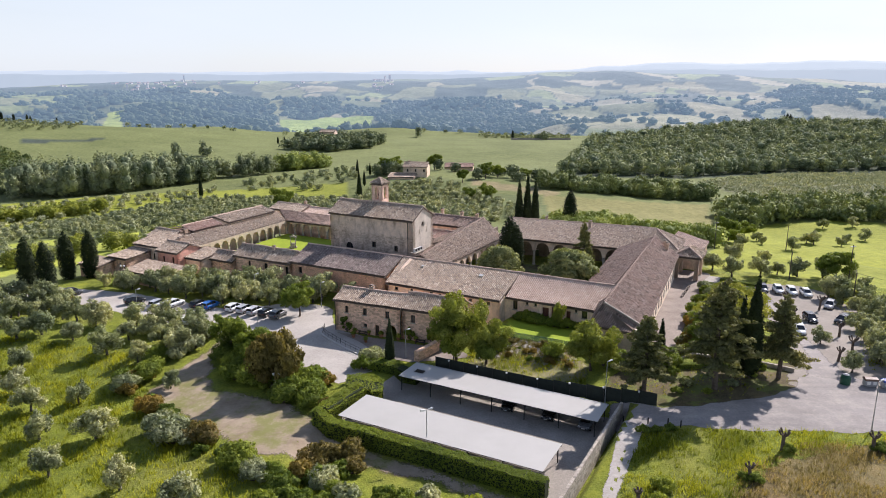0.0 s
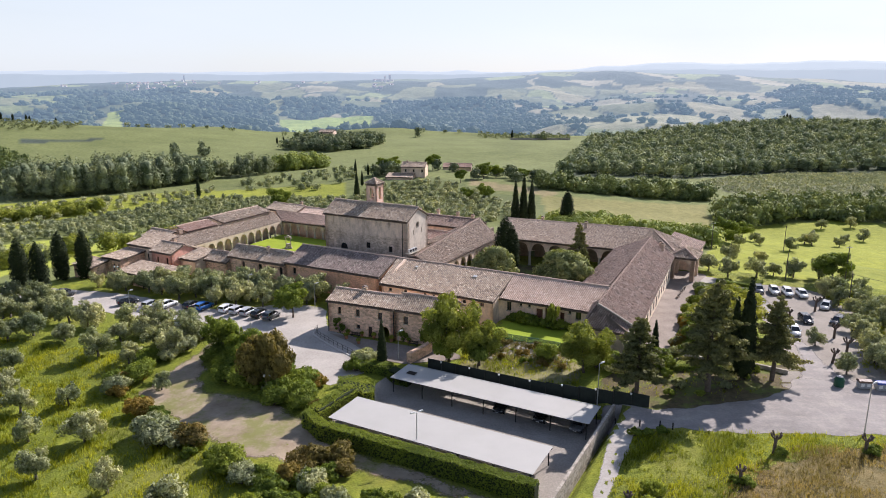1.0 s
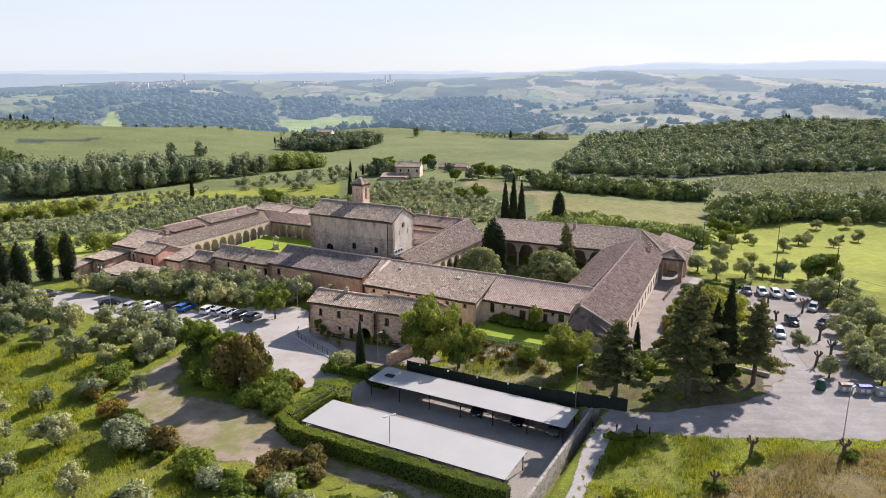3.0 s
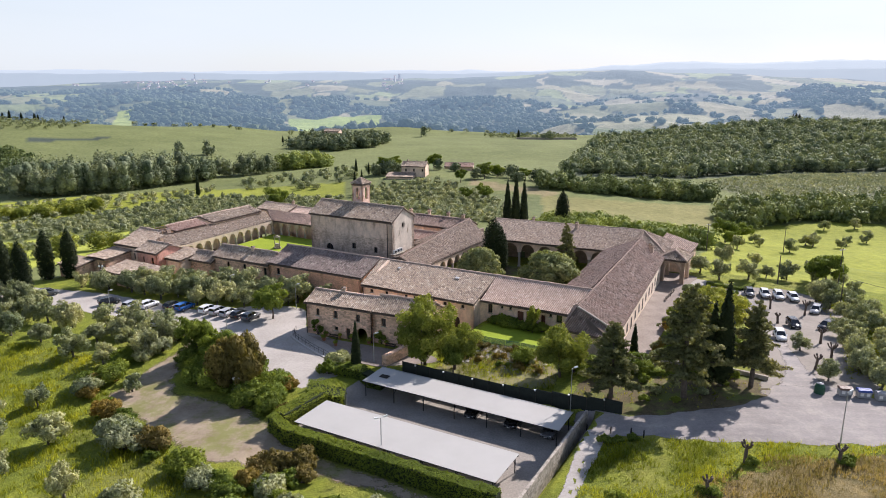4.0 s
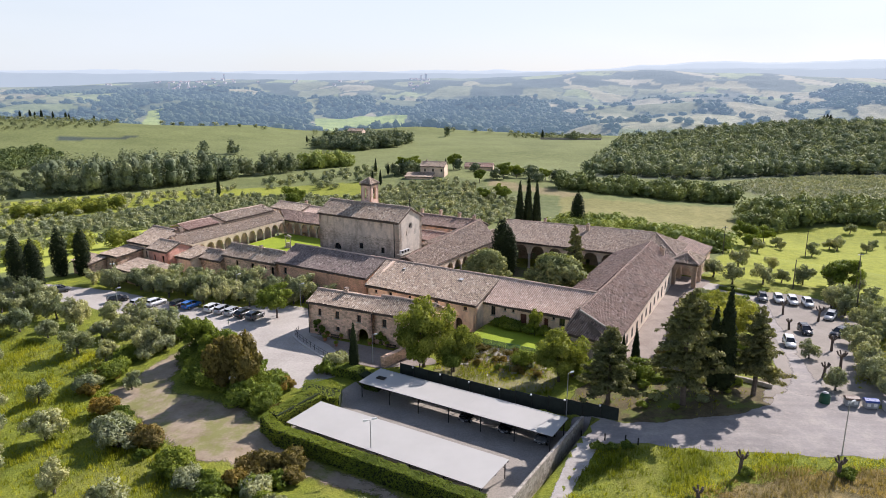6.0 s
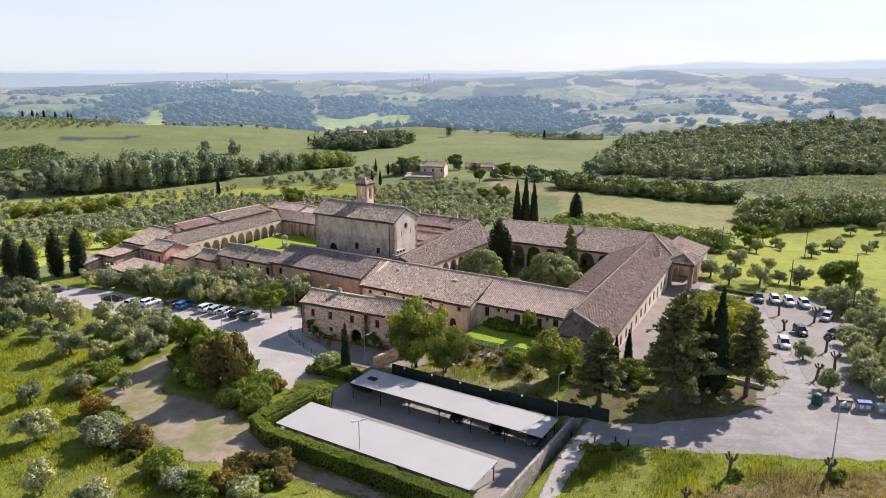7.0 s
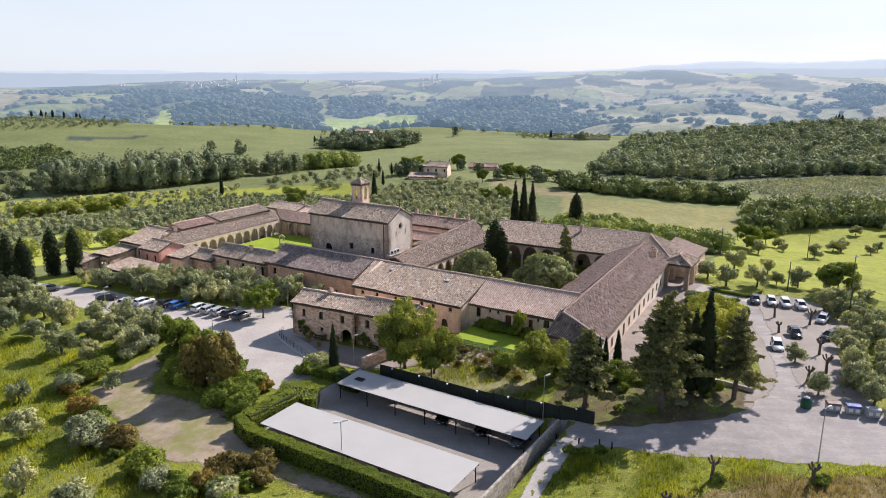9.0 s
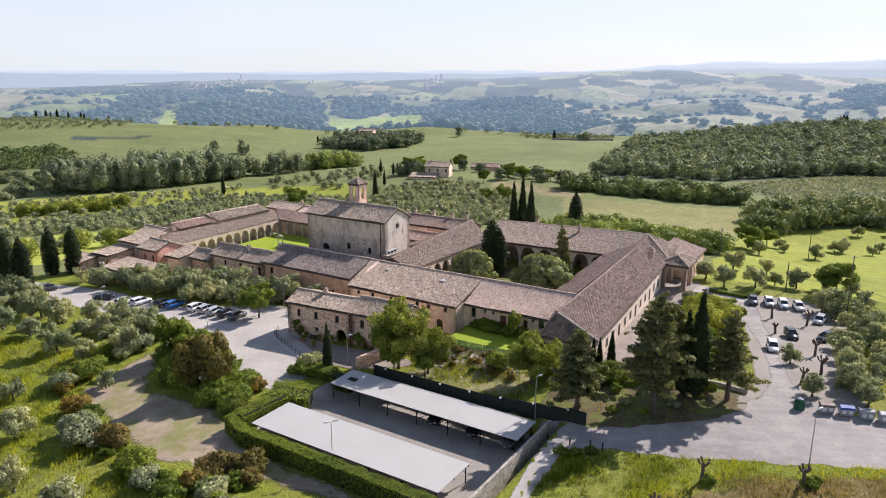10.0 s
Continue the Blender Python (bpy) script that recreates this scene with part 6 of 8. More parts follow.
line_up(OLIVES, [(61.4, 106.5), (58.9, 93.2)], 0.7, 0.8, group="olives by the car park")

# single trees
plant(LIGHTS, 2.2, 104.6, 1.08, sz=1.36, label="tall light green tree with a spreading feathery crown")
plant(LIGHTS, 6.8, 102.8, 0.8, sz=0.95, label="light green tree leaning over the garden")
plant(BROADS, 1.6, 102.8, 0.5, sz=0.75)
plant(BROADS, 6.6, 101.2, 0.5, sz=0.7)
plant(LIGHTS, 22.4, 98.2, 0.9, sz=0.95, label="fresh green tree with a broad crown")
plant(LIGHTS, 24.6, 99.6, 0.55)
plant(RUSSETS, -24.4, 95.2, 0.95, sz=1.5)
plant(BROADS, -34.8, 107.6, 0.72, sz=0.92)
plant(BROADS, -29.6, 101.4, 0.5, sz=0.6)
plant(BROADS, -27.2, 125.6, 0.8)
plant(LIGHTS, *uv_to(20.2, 4.8), 0.27, sz=0.6)
for x, y, s, h in ((37.3, 88.4, 1.55, 1.4), (47.2, 91.0, 1.3, 1.1), (27.6, 88.6, 1.32, 1.02), (41.6, 95.8, 0.95, 1.0)):
    plant(CONIFERS, x, y, s, sz=h, group="conifers by the road")
for x, y, s in ((43.3, 91.6, 1.32), (42.0, 92.4, 1.05), (-8.3, 101.8, 0.72), (*uv_to(35.5, 1.0), 0.52), (*uv_to(36.3, 1.5), 0.52), (*uv_to(38.5, 0.3), 0.68)):
    plant(CYPRESSES, x, y, s * 1.05, sz=s * 1.12)
for x, y, s in ((-87.0, 140.5, 1.0), (-81.3, 137.5, 1.0), (-84.8, 152.0, 0.95), (-80.0, 153.0, 0.95)):
    plant(STOUT, x, y, s * 1.2, sz=s * 1.27, group="cypress row by the lane")
plant(BALLS, *uv_to(-0.8, 27.0), 1.42, sz=1.5)
plant(BALLS, *uv_to(14.0, 28.5), 1.78, sz=1.6)
plant(STOUT, *uv_to(-6.0, 45.0), 1.75, sz=1.42, label="broad dark cypress in the cloister garden")
plant(STOUT, *uv_to(-4.6, 45.6), 1.2, sz=1.2, label="shorter dark cypress in the cloister garden")
plant(CONIFERS, *uv_to(14.0, 38.6), 0.9, sz=1.36, label="slim conifer in the cloister garden")
for k in range(3):
    plant(CYPRESSES, 21.6 + 2.4 * k, 195.0 + k, 1.45, sz=2.0 - 0.14 * (k != 1), group="three tall cypresses behind the cloister")
plant(STOUT, 42.3, 228.5, 1.5, sz=1.5)

# bushes
for kind, x, y, s in (("olive", -21.5, 70.8, 1.3), ("broad", -23.5, 72.6, 1.0),
                      ("olive", -13.0, 69.0, 1.1), ("broad", -6.4, 67.1, 1.0), ("olive", -1.5, 67.1, 1.2), ("hedge", 3.4, 65.5, 1.1), ("broad", -18.0, 69.0, 1.2), ("hedge", 23.6, 66.5, 0.9), ("hedge", 22.4, 64.0, 0.8)):
    plant((SHRUBS if s > 1.25 else BUSHES)[kind], x, y, s)
for kind, x, y, s in (("hedge", -20.5, 92.5, 1.5), ("broad", -22.5, 90.5, 1.5), ("golden", -16.0, 87.5, 1.0), ("broad", -18.5, 89.0, 1.5), ("hedge", -19.5, 97.5, 1.3), ("broad", -23.0, 99.0, 1.4), ("olive", -11.4, 103.0, 1.6), ("broad", -12.4, 101.0, 1.2),
                      ("broad", 17.5, 103.5, 1.3), ("olive", 23.5, 108.8, 1.3), ("hedge", 24.6, 108.0, 1.3), ("golden", 40.5, 109.5, 1.1), ("hedge", 41.5, 105.0, 1.2), ("hedge", 39.5, 102.5, 1.1), ("broad", 43.5, 104.0, 1.2)):
    plant((SHRUBS if s > 1.25 else BUSHES)[kind], x, y, s)


def thicket(kinds, poly, gap, lo, hi):
    for x, y in scatter(poly, gap, 0.45):
        k = rng.uniform(lo, hi)
        plant((SHRUBS if k > 1.25 else BUSHES)[kinds[int(rng.integers(len(kinds)))]], x, y, k)


# thickets: the island between drive and forecourt, the bank along the drive, the foreground, the garden by the terrace
thicket(("broad", "hedge", "broad", "broad"), [(-36.3, 106.5), (-34.4, 98.0), (-28.0, 95.0), (-19.5, 88.8), (-15.5, 90.0), (-19.0, 96.0), (-25.0, 102.0), (-30.0, 109.5), (-33.0, 111.0)], 2.6, 1.1, 2.0)
thicket(("olive", "broad", "golden", "broad"), [(-47.5, 98.5), (-44.5, 96.0), (-37.5, 89.0), (-29.5, 81.5), (-22.0, 75.2), (-21.0, 71.5), (-28.0, 75.0), (-37.0, 83.0), (-46.0, 93.0)], 2.8, 0.5, 1.0)
for kind, x, y, k in (("golden", -47.5, 99.4, 1.2), ("golden", -46.0, 100.7, 1.1), ("golden", -47.1, 96.0, 1.1),
                      ("golden", -41.4, 89.9, 1.5), ("olive", -34.4, 80.6, 2.0), ("olive", -37.2, 83.3, 1.8),
                      ("russet", -30.7, 80.5, 1.5), ("hedge", -24.6, 74.6, 1.6), ("broad", -19.5, 71.4, 1.0),
                      ("russet", -13.8, 75.3, 1.6), ("russet", -11.4, 76.2, 1.5), ("russet", -15.7, 74.7, 1.4),
                      ("olive", -13.4, 70.3, 1.3), ("broad", -35.7, 106.2, 1.5), ("broad", -33.4, 101.3, 1.1),
                      ("hedge", -19.7, 93.8, 1.3), ("golden", -17.7, 95.5, 1.2), ("olive", -23.0, 94.0, 1.4)):
    plant((SHRUBS if k > 1.25 else BUSHES)[kind], x, y, k)

thicket(("russet", "golden", "broad"), [(-17.5, 73.0), (-9.5, 73.5), (-8.0, 71.0), (-16.0, 69.5)], 2.2, 0.9, 1.5)
thicket(("olive", "broad", "hedge", "broad"), [(-20.0, 69.0), (-8.0, 67.5), (2.0, 66.5), (9.0, 62.5), (8.0, 59.0), (-5.0, 62.0), (-20.0, 65.0)], 2.7, 0.7, 1.2)
thicket(("broad", "hedge", "olive", "broad", "golden"), [(43.0, 108.0), (47.5, 114.0), (52.0, 124.0), (57.0, 135.0), (61.0, 143.0), (63.0, 141.0), (59.5, 124.0), (54.5, 112.0), (49.0, 102.5)], 3.4, 0.9, 1.5)
thicket(("broad", "hedge"), [(27.5, 95.5), (34.0, 95.0), (35.0, 100.0), (30.0, 100.5), (26.0, 104.0), (23.5, 108.0), (21.5, 104.0)], 2.6, 0.9, 1.5)
thicket(("broad", "hedge", "broad"), [uv_to(10.0, 6.4), uv_to(26.0, 6.4), uv_to(26.0, 5.2), uv_to(10.0, 5.2)], 1.2, 0.75, 1.1)
thicket(("broad", "golden", "hedge", "olive"), [uv_to(39.6, 6.0), uv_to(43.0, 6.0), uv_to(42.0, 48.0), uv_to(38.2, 48.0)], 2.3, 0.8, 1.4)
thicket(("golden", "russet", "olive", "russet", "broad"), [uv_to(12.0, -3.4), uv_to(27.0, -3.4), uv_to(28.0, -8.5), uv_to(13.0, -9.0)], 1.7, 0.22, 0.55)
for x, y, s in [(*uv_to(u, v), s) for u, v, s in ((43.5, 9.0, 0.5), (42.8, 14.0, 0.6), (44.0, 18.5, 0.7), (42.6, 23.5, 0.6), (44.0, 29.0, 0.75), (42.4, 34.5, 0.6), (43.0, 40.0, 0.6), (47.0, 12.0, 0.95), (48.5, 20.0, 1.0), (46.5, 28.0, 0.95), (47.5, 36.0, 0.8))]:
    plant(BROADS + LIGHTS, x, y, s, sz=s * 0.9, group="garden trees below the terrace")
plant(BROADS, -30.5, 105.5, 0.8)


# low undergrowth below the conifers
thicket(("broad", "olive", "broad"), [(24.5, 91.0), (31.0, 87.2), (39.0, 87.2), (46.5, 90.4), (46.0, 95.0), (36.0, 97.0), (27.0, 98.0)], 3.4, 0.3, 0.75)
# scrubby bank on the meadow side of the drive
thicket(("olive", "broad", "olive", "hedge"), [(-46.5, 96.5), (-44.5, 104.5), (-41.5, 112.0), (-39.5, 115.5), (-42.5, 116.5), (-47.0, 108.0), (-50.0, 99.0)], 2.8, 1.0, 1.7)
line_up(OLIVES, [(-44.0, 108.5), (-47.2, 111.5), (-42.6, 113.8)], 0.9, 1.15, group="olives along the lane")

# ---- tall grass ----
def grass_stuff(name, label, poly, per_m2, height, leaf):
    xs, ys = [q[0] for q in poly], [q[1] for q in poly]
    n = int((max(xs) - min(xs)) * (max(ys) - min(ys)) * per_m2)
    px, py = rng.uniform(min(xs), max(xs), n), rng.uniform(min(ys), max(ys), n)
    out = []
    for x, y in zip(px, py):
        patch = noise.noise(Vector((x * 0.22, y * 0.22, 5.0))) + 0.6 * noise.noise(Vector((x * 0.8, y * 0.8, 1.0)))
        if not inside(poly, x, y) or rng.random() > 0.55 + 0.9 * patch:
            continue
        z = gz(x, y)
        for k in range(4):
            a, h, w = rng.uniform(0, math.tau), height * rng.uniform(0.5, 1.2) * (1 + 0.6 * patch), rng.uniform(0.03, 0.06)
            bx, by = x + rng.normal(0, 0.15), y + rng.normal(0, 0.15)
            lx, ly = rng.normal(0, 0.3) * h, rng.normal(0, 0.3) * h
            out += [(bx - w * math.cos(a), by - w * math.sin(a), z - 0.03), (bx + w * math.cos(a), by + w * math.sin(a), z - 0.03), (bx + lx, by + ly, z + h), (0.3 * math.sin(a), -0.3 * math.cos(a), 1.0)]
    return tagged(new(name, spray_mesh(name, np.array(out), M[leaf])), label, "grass", kind="stuff")


grass_stuff("meadow_grass", "tall yellow-green meadow grass between the olives", [(-100.0, 122.0), (-48.0, 108.0), (-46.0, 99.0), (-38.0, 88.0), (-24.0, 75.0), (-18.0, 70.0), (8.0, 61.0), (-30.0, 55.0), (-70.0, 65.0), (-100.0, 90.0)], 9.0, 0.55, "blade")
grass_stuff("meadow_grass", "tall green grass along the road edge", [(20.0, 70.0), (25.5, 79.3), (34.0, 77.5), (42.0, 76.1), (53.0, 75.5), (46.0, 73.0), (40.0, 71.2), (34.5, 68.5), (29.0, 62.0), (27.0, 48.0), (17.5, 56.0)], 16.0, 0.5, "blade")
grass_stuff("meadow_grass", "strip of green grass beside the road", [(40.0, 76.0), (95.0, 74.7), (95.0, 73.4), (60.0, 73.4), (46.0, 72.4)], 11.0, 0.4, "blade")
grass_stuff("hay_grass", "dry pale hay stalks in the meadow", [(27.5, 60.0), (33.0, 69.0), (42.0, 73.2), (95.0, 74.0), (90.0, 45.0), (50.0, 38.0), (26.0, 50.0)], 17.0, 0.42, "hay_blade")
grass_stuff("hay_grass", "dry weeds on the rough bank", [uv_to(10.0, -3.2), uv_to(25.0, -3.2), uv_to(28.0, -9.0), uv_to(12.0, -9.0)], 7.0, 0.6, "hay_blade")
grass_stuff("meadow_grass", "green weeds on the rough bank", [uv_to(9.0, -6.0), uv_to(28.0, -6.0), uv_to(32.0, -16.0), uv_to(12.0, -16.6)], 13.0, 0.5, "blade")


grass_stuff("meadow_grass", "ragged grass along the car park edge", [(62.0, 94.0), (69.0, 108.5), (77.0, 124.5), (80.5, 140.0), (92.0, 145.0), (84.0, 126.0), (77.0, 109.0), (69.0, 93.0)], 7.0, 0.4, "blade")
grass_stuff("meadow_grass", "thin grass under the conifers", [(23.5, 91.5), (31.0, 85.6), (39.0, 85.6), (48.0, 88.6), (52.0, 93.0), (46.0, 96.5), (40.0, 98.0), (28.0, 99.0)], 1.6, 0.28, "blade")


# ---- woods and groves, far ----
ball_ = bmesh.new()
bmesh.ops.create_icosphere(ball_, subdivisions=2, radius=1.0)
BALL = np.array([[v.co[:] for v in f.verts] for f in ball_.faces])
ball_.free()


def solid(lobe):
    """The dense inner mass of a crown, rough all over."""
    tri = BALL * (1 + 0.1 * np.sin(BALL * 5.0 + lobe[0]).sum(2, keepdims=True))
    nrm = BALL.mean(1)
    out = tri * np.array(lobe[3:]) * 0.6 + np.array(lobe[:3])
    return np.concatenate([out, nrm[:, None, :]], 1).reshape(-1, 3)


def wood_stuff(name, label, spots, leaf, height, radius, leaves, size, top=None):
    """Many crowns of leaf sprays as one uncountable mass."""
    parts = []
    for x, y in spots:
        h, r = height * rng.uniform(0.62, 1.25), radius * rng.uniform(0.6, 1.2)
        z = gz(x, y)
        lobes = [(x, y, z + h * 0.58, r * 0.8, r * 0.8, h * 0.36), (x, y, z + h * 0.3, r * 0.9, r * 0.9, h * 0.3)]
        for a in rng.uniform(0, math.tau, 6):
            k = rng.uniform(0.3, 0.75)
            lobes.append((x + r * k * math.cos(a), y + r * k * math.sin(a), z + h * (0.88 - 0.42 * k), r * rng.uniform(0.3, 0.45), r * rng.uniform(0.3, 0.45), h * rng.uniform(0.14, 0.22)))
        if height > 8:
            for a in rng.uniform(0, math.tau, 5):
                lobes.append((x + r * 0.85 * math.cos(a), y + r * 0.85 * math.sin(a), z + h * rng.uniform(0.2, 0.55), r * rng.uniform(0.28, 0.42), r * rng.uniform(0.28, 0.42), h * rng.uniform(0.1, 0.17)))
        parts.append(clumps(lobes, int(leaves * 0.9), size, 0.12, 0.8))
        if leaves > 100:
            parts += [solid(lobes[0]), solid(lobes[1])]
    me = spray_mesh(name, np.concatenate(parts), M[leaf])
    return tagged(new(name, me), label, "trees", kind="stuff")


wood_stuff("woodland", "dense dark green wood edge behind the olive grove", scatter(polar([(-31.9, 412), (-28, 402), (-24, 410), (-22, 428), (-20.5, 440), (-20.5, 470), (-24, 470), (-28, 462), (-31.8, 455)]), 6.4, 0.45), "wood", 18, 5.6, 420, 0.62)
wood_stuff("woodland", "lower edge of the dark wood", scatter(polar([(-21.5, 432), (-17.9, 448), (-18.3, 474), (-21.5, 478)]), 6.2, 0.45), "wood", 14.5, 5.2, 400, 0.62)
wood_stuff("woodland", "thin grey-green trees beyond the wood", scatter(polar([(-17.9, 452), (-13.6, 478), (-13.6, 496), (-17.9, 474)]), 6.2, 0.45), "grey_wood", 14, 4.6, 340, 0.62)
wood_stuff("woodland", "large dark green wood on the opposite slope", scatter(polar([(9.4, 465), (20, 485), (26, 555), (34, 605), (37, 620), (37, 900), (28, 890), (18, 850), (12, 780)]), 9.0, 0.45), "hill_wood", 11, 6.2, 230, 0.8)
wood_stuff("woodland", "belt of fresh green trees behind the pasture", scatter(polar([(8, 352), (14, 370), (21.5, 392), (21.9, 414), (14, 394), (8, 376)]), 5.4, 0.45), "broad_far", 9, 4.4, 380, 0.66)
wood_stuff("woodland", "fresh green wood beside the pasture", scatter(polar([(21.6, 318), (24.5, 326), (27, 352), (36, 372), (36, 440), (30, 412), (25, 385), (21.6, 350)]), 6.2, 0.45), "broad_far", 9, 4.8, 380, 0.7)
wood_stuff("woodland", "dark copse on the field", scatter(polar([(-12.6, 690), (-9, 655), (-5.6, 690), (-4.6, 742), (-6.4, 770), (-11, 760)]), 7.6, 0.45), "wood", 13, 6.4, 260, 1.0)
wood_stuff("woodland", "fresh yellow-green copse below the field", scatter(polar([(-13.4, 490), (-9.4, 516), (-9.4, 540), (-13.4, 525)]), 6.4, 0.45), "spring_leaf", 12, 5.0, 380, 0.8)
wood_stuff("vineyard", "green rows of vines beyond the wood", scatter(polar([(-36, 690), (-31.6, 691), (-30.6, 640), (-31.6, 590), (-36, 584)]), 6.5, 0.15), "broad_far", 5.0, 4.2, 90, 0.9)
wood_stuff("tree_belt", "scrub and low hedges at the field's edge", scatter(polar([(-36, 566), (-32.0, 541), (-32.2, 420), (-36, 390)]), 15.0, 0.48), "grey_wood", 5.0, 4.4, 260, 0.75)
wood_stuff("olive_grove", "olive rows on the left hill crest", scatter(polar([(-37, 800), (-33, 790), (-29.2, 812), (-27, 850), (-27, 905), (-37, 905)]), 11.0, 0.12), "grey_wood", 4.6, 3.0, 60, 0.8)
wood_stuff("olive_grove", "olive rows behind the far farm wall", scatter(polar([(3.0, 850), (10.2, 838), (10.2, 905), (3.0, 915)]), 10.0, 0.12), "grey_wood", 4.4, 3.0, 60, 0.8)
wood_stuff("tree_belt", "scattered trees along the crest of the wheat field", polar([(-24.0, 880), (-22.6, 872), (-21.2, 876), (-19.4, 884), (-17.2, 880), (-16.6, 876), (-12.6, 880), (-1.6, 900), (0.2, 902), (1.4, 900), (-23.3, 878), (-20.2, 880), (-18.4, 882)]), "grey_wood", 5.0, 3.6, 90, 0.9)
wood_stuff("olive_grove", "silvery rows of olive trees behind the monastery", scatter(polar([(-36, 268), (-26, 262), (-14, 262), (-8, 262), (-8, 330), (-20, 360), (-26, 325), (-36, 285)]), 4.9, 0.25, -0.1), "olive_far", 2.9, 2.0, 120, 0.4)
wood_stuff("olive_grove", "grey-green olive grove below the farmhouse", scatter(polar([(-7, 262), (0, 252), (7, 258), (6.5, 285), (4, 330), (0, 360), (-4, 356), (-7, 338)]), 5.2, 0.2, -0.1), "olive_far", 3.4, 2.2, 190, 0.44)
wood_stuff("olive_grove", "grey-green olive rows on the slope", scatter(polar([(20.2, 462), (26.6, 545), (34, 590), (34, 470), (24, 418)]), 3.8, 0.2), "olive_pale", 1.9, 1.7, 44, 0.46)
wood_stuff("olive_grove", "olive trees scattered over the left bank", scatter(polar([(-16, 440), (-8, 470), (-5, 400), (-9, 350), (-16, 380)]), 12.0, 0.4), "olive_far", 4.0, 2.6, 150, 0.5)
wood_stuff("tree_belt", "row of fresh green trees behind the cloister", scatter([(30.0, 207.0), (60.0, 190.0), (84.0, 196.0), (86.0, 222.0), (76.0, 242.0), (60.0, 252.0), (38.0, 250.0)], 5.4), "spring_leaf", 6.0, 3.9, 620, 0.44)
wood_stuff("tree_belt", "loose dark trees round the farmhouse", polar([(-5.4, 384), (-4.8, 388), (-4.2, 386), (-3.6, 390), (-5.0, 394), (-4.0, 396), (2.8, 372), (3.6, 390), (5.6, 392), (6.2, 380), (7.6, 392), (8.2, 388), (8.9, 384), (1.0, 402), (-0.4, 404), (4.6, 400), (9.4, 380)]), "wood", 7.0, 4.0, 420, 0.6)
wood_stuff("tree_belt", "bright green bushes below the wood", scatter(polar([(-33, 325), (-27, 330), (-26, 345), (-33, 345)]), 6.5), "broad_yellow", 5.5, 4.2, 468, 0.59)
wood_stuff("olive_grove", "pale olive rows on the bank below the wood", scatter(polar([(-36, 300), (-26, 338), (-19, 372), (-17, 404), (-24, 386), (-36, 372)]), 6.5, 0.3), "olive_far", 2.4, 2.0, 120, 0.4)
wood_stuff("olive_grove", "grey olives on the slope behind the west houses", scatter(polar([(-37, 205), (-29, 208), (-22, 232), (-22, 254), (-37, 258)]), 6.5, 0.3), "olive_far", 3.0, 2.0, 150, 0.34)
wood_stuff("tree_belt", "loose trees behind the west houses", scatter(polar([(-33, 198), (-23, 208), (-17, 228), (-18, 236), (-26, 222), (-33, 212)]), 11.0, 0.4), "broad_yellow", 5.5, 3.8, 756, 0.38)
wood_stuff("tree_belt", "single trees and hedges on the wheat field", [q for q in polar([(-20.9, 623), (-18.7, 634), (-18.9, 640), (-2.0, 842), (7.8, 822), (8.2, 818)])], "wood", 12, 5.5, 280, 1.0)
def far_trees():
    """Crowns on the far hills: two rough lumps and a few sprays each."""
    ico = bmesh.new()
    bmesh.ops.create_icosphere(ico, subdivisions=1, radius=1.0)
    tri = np.array([[v.co[:] for v in f.verts] for f in ico.faces])
    ico.free()
    parts = []
    for x, y in scatter(polar([(-37, 1180), (37, 1180), (37, 2950), (-37, 2950)]), 19.0, 0.55):
        if not far_cover(x, y)[1]:
            continue
        z, h, r = gz(x, y), 9.5 * rng.uniform(0.6, 1.3), 9.0 * rng.uniform(0.65, 1.25)
        lobes = [(x, y, z + h * 0.45, r, r, h * 0.55), (x + r * rng.uniform(-0.5, 0.5), y - r * 0.4, z + h * rng.uniform(0.55, 0.8), r * 0.55, r * 0.55, h * 0.36)]
        for lb in lobes:
            q = tri @ np.array(Matrix.Rotation(rng.uniform(0, 6), 3, "Z"))
            shape = q * np.array(lb[3:]) * (1 + 0.12 * np.sin(q * 4 + x).sum(2, keepdims=True)) + np.array(lb[:3])
            parts.append(np.concatenate([shape, q.mean(1)[:, None, :]], 1).reshape(-1, 3))
        parts.append(clumps(lobes, 14, 2.4, 0.0, 0.5))
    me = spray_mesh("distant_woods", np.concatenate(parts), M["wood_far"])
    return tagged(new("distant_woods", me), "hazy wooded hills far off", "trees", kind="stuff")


far_trees()

# ---- far backdrop ----
def mountains(name, label, dist, crest, tone):
    """A far range as a ridge with a slope towards us."""
    v, f = [], []
    angs = np.arange(-48, 48.01, 0.2)
    for a in angs:
        h = crest(a)
        for d, k in ((dist - 320, 0.0), (dist - 160, 0.45), (dist - 40, 0.93), (dist, 1.0), (dist + 60, 0.7)):
            x, y = d * math.sin(radians(a)), d * math.cos(radians(a))
            v.append((x, y, -40 + (h + 40) * k + (6 * noise.noise(Vector((x / 90, y / 90, 2))) if 0 < k < 1 else 0)))
    for i in range(len(angs) - 1):
        f += [(i * 5 + j, (i + 1) * 5 + j, (i + 1) * 5 + j + 1, i * 5 + j + 1) for j in range(4)]
    # pale haze tone given to the range as emission over a near-black base
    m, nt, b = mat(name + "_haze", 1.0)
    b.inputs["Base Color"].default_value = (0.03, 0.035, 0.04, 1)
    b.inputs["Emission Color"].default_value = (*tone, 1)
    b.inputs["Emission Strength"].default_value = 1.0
    return tagged(obj(name, v, f, m, smooth=True), label, "mountains", kind="structure")


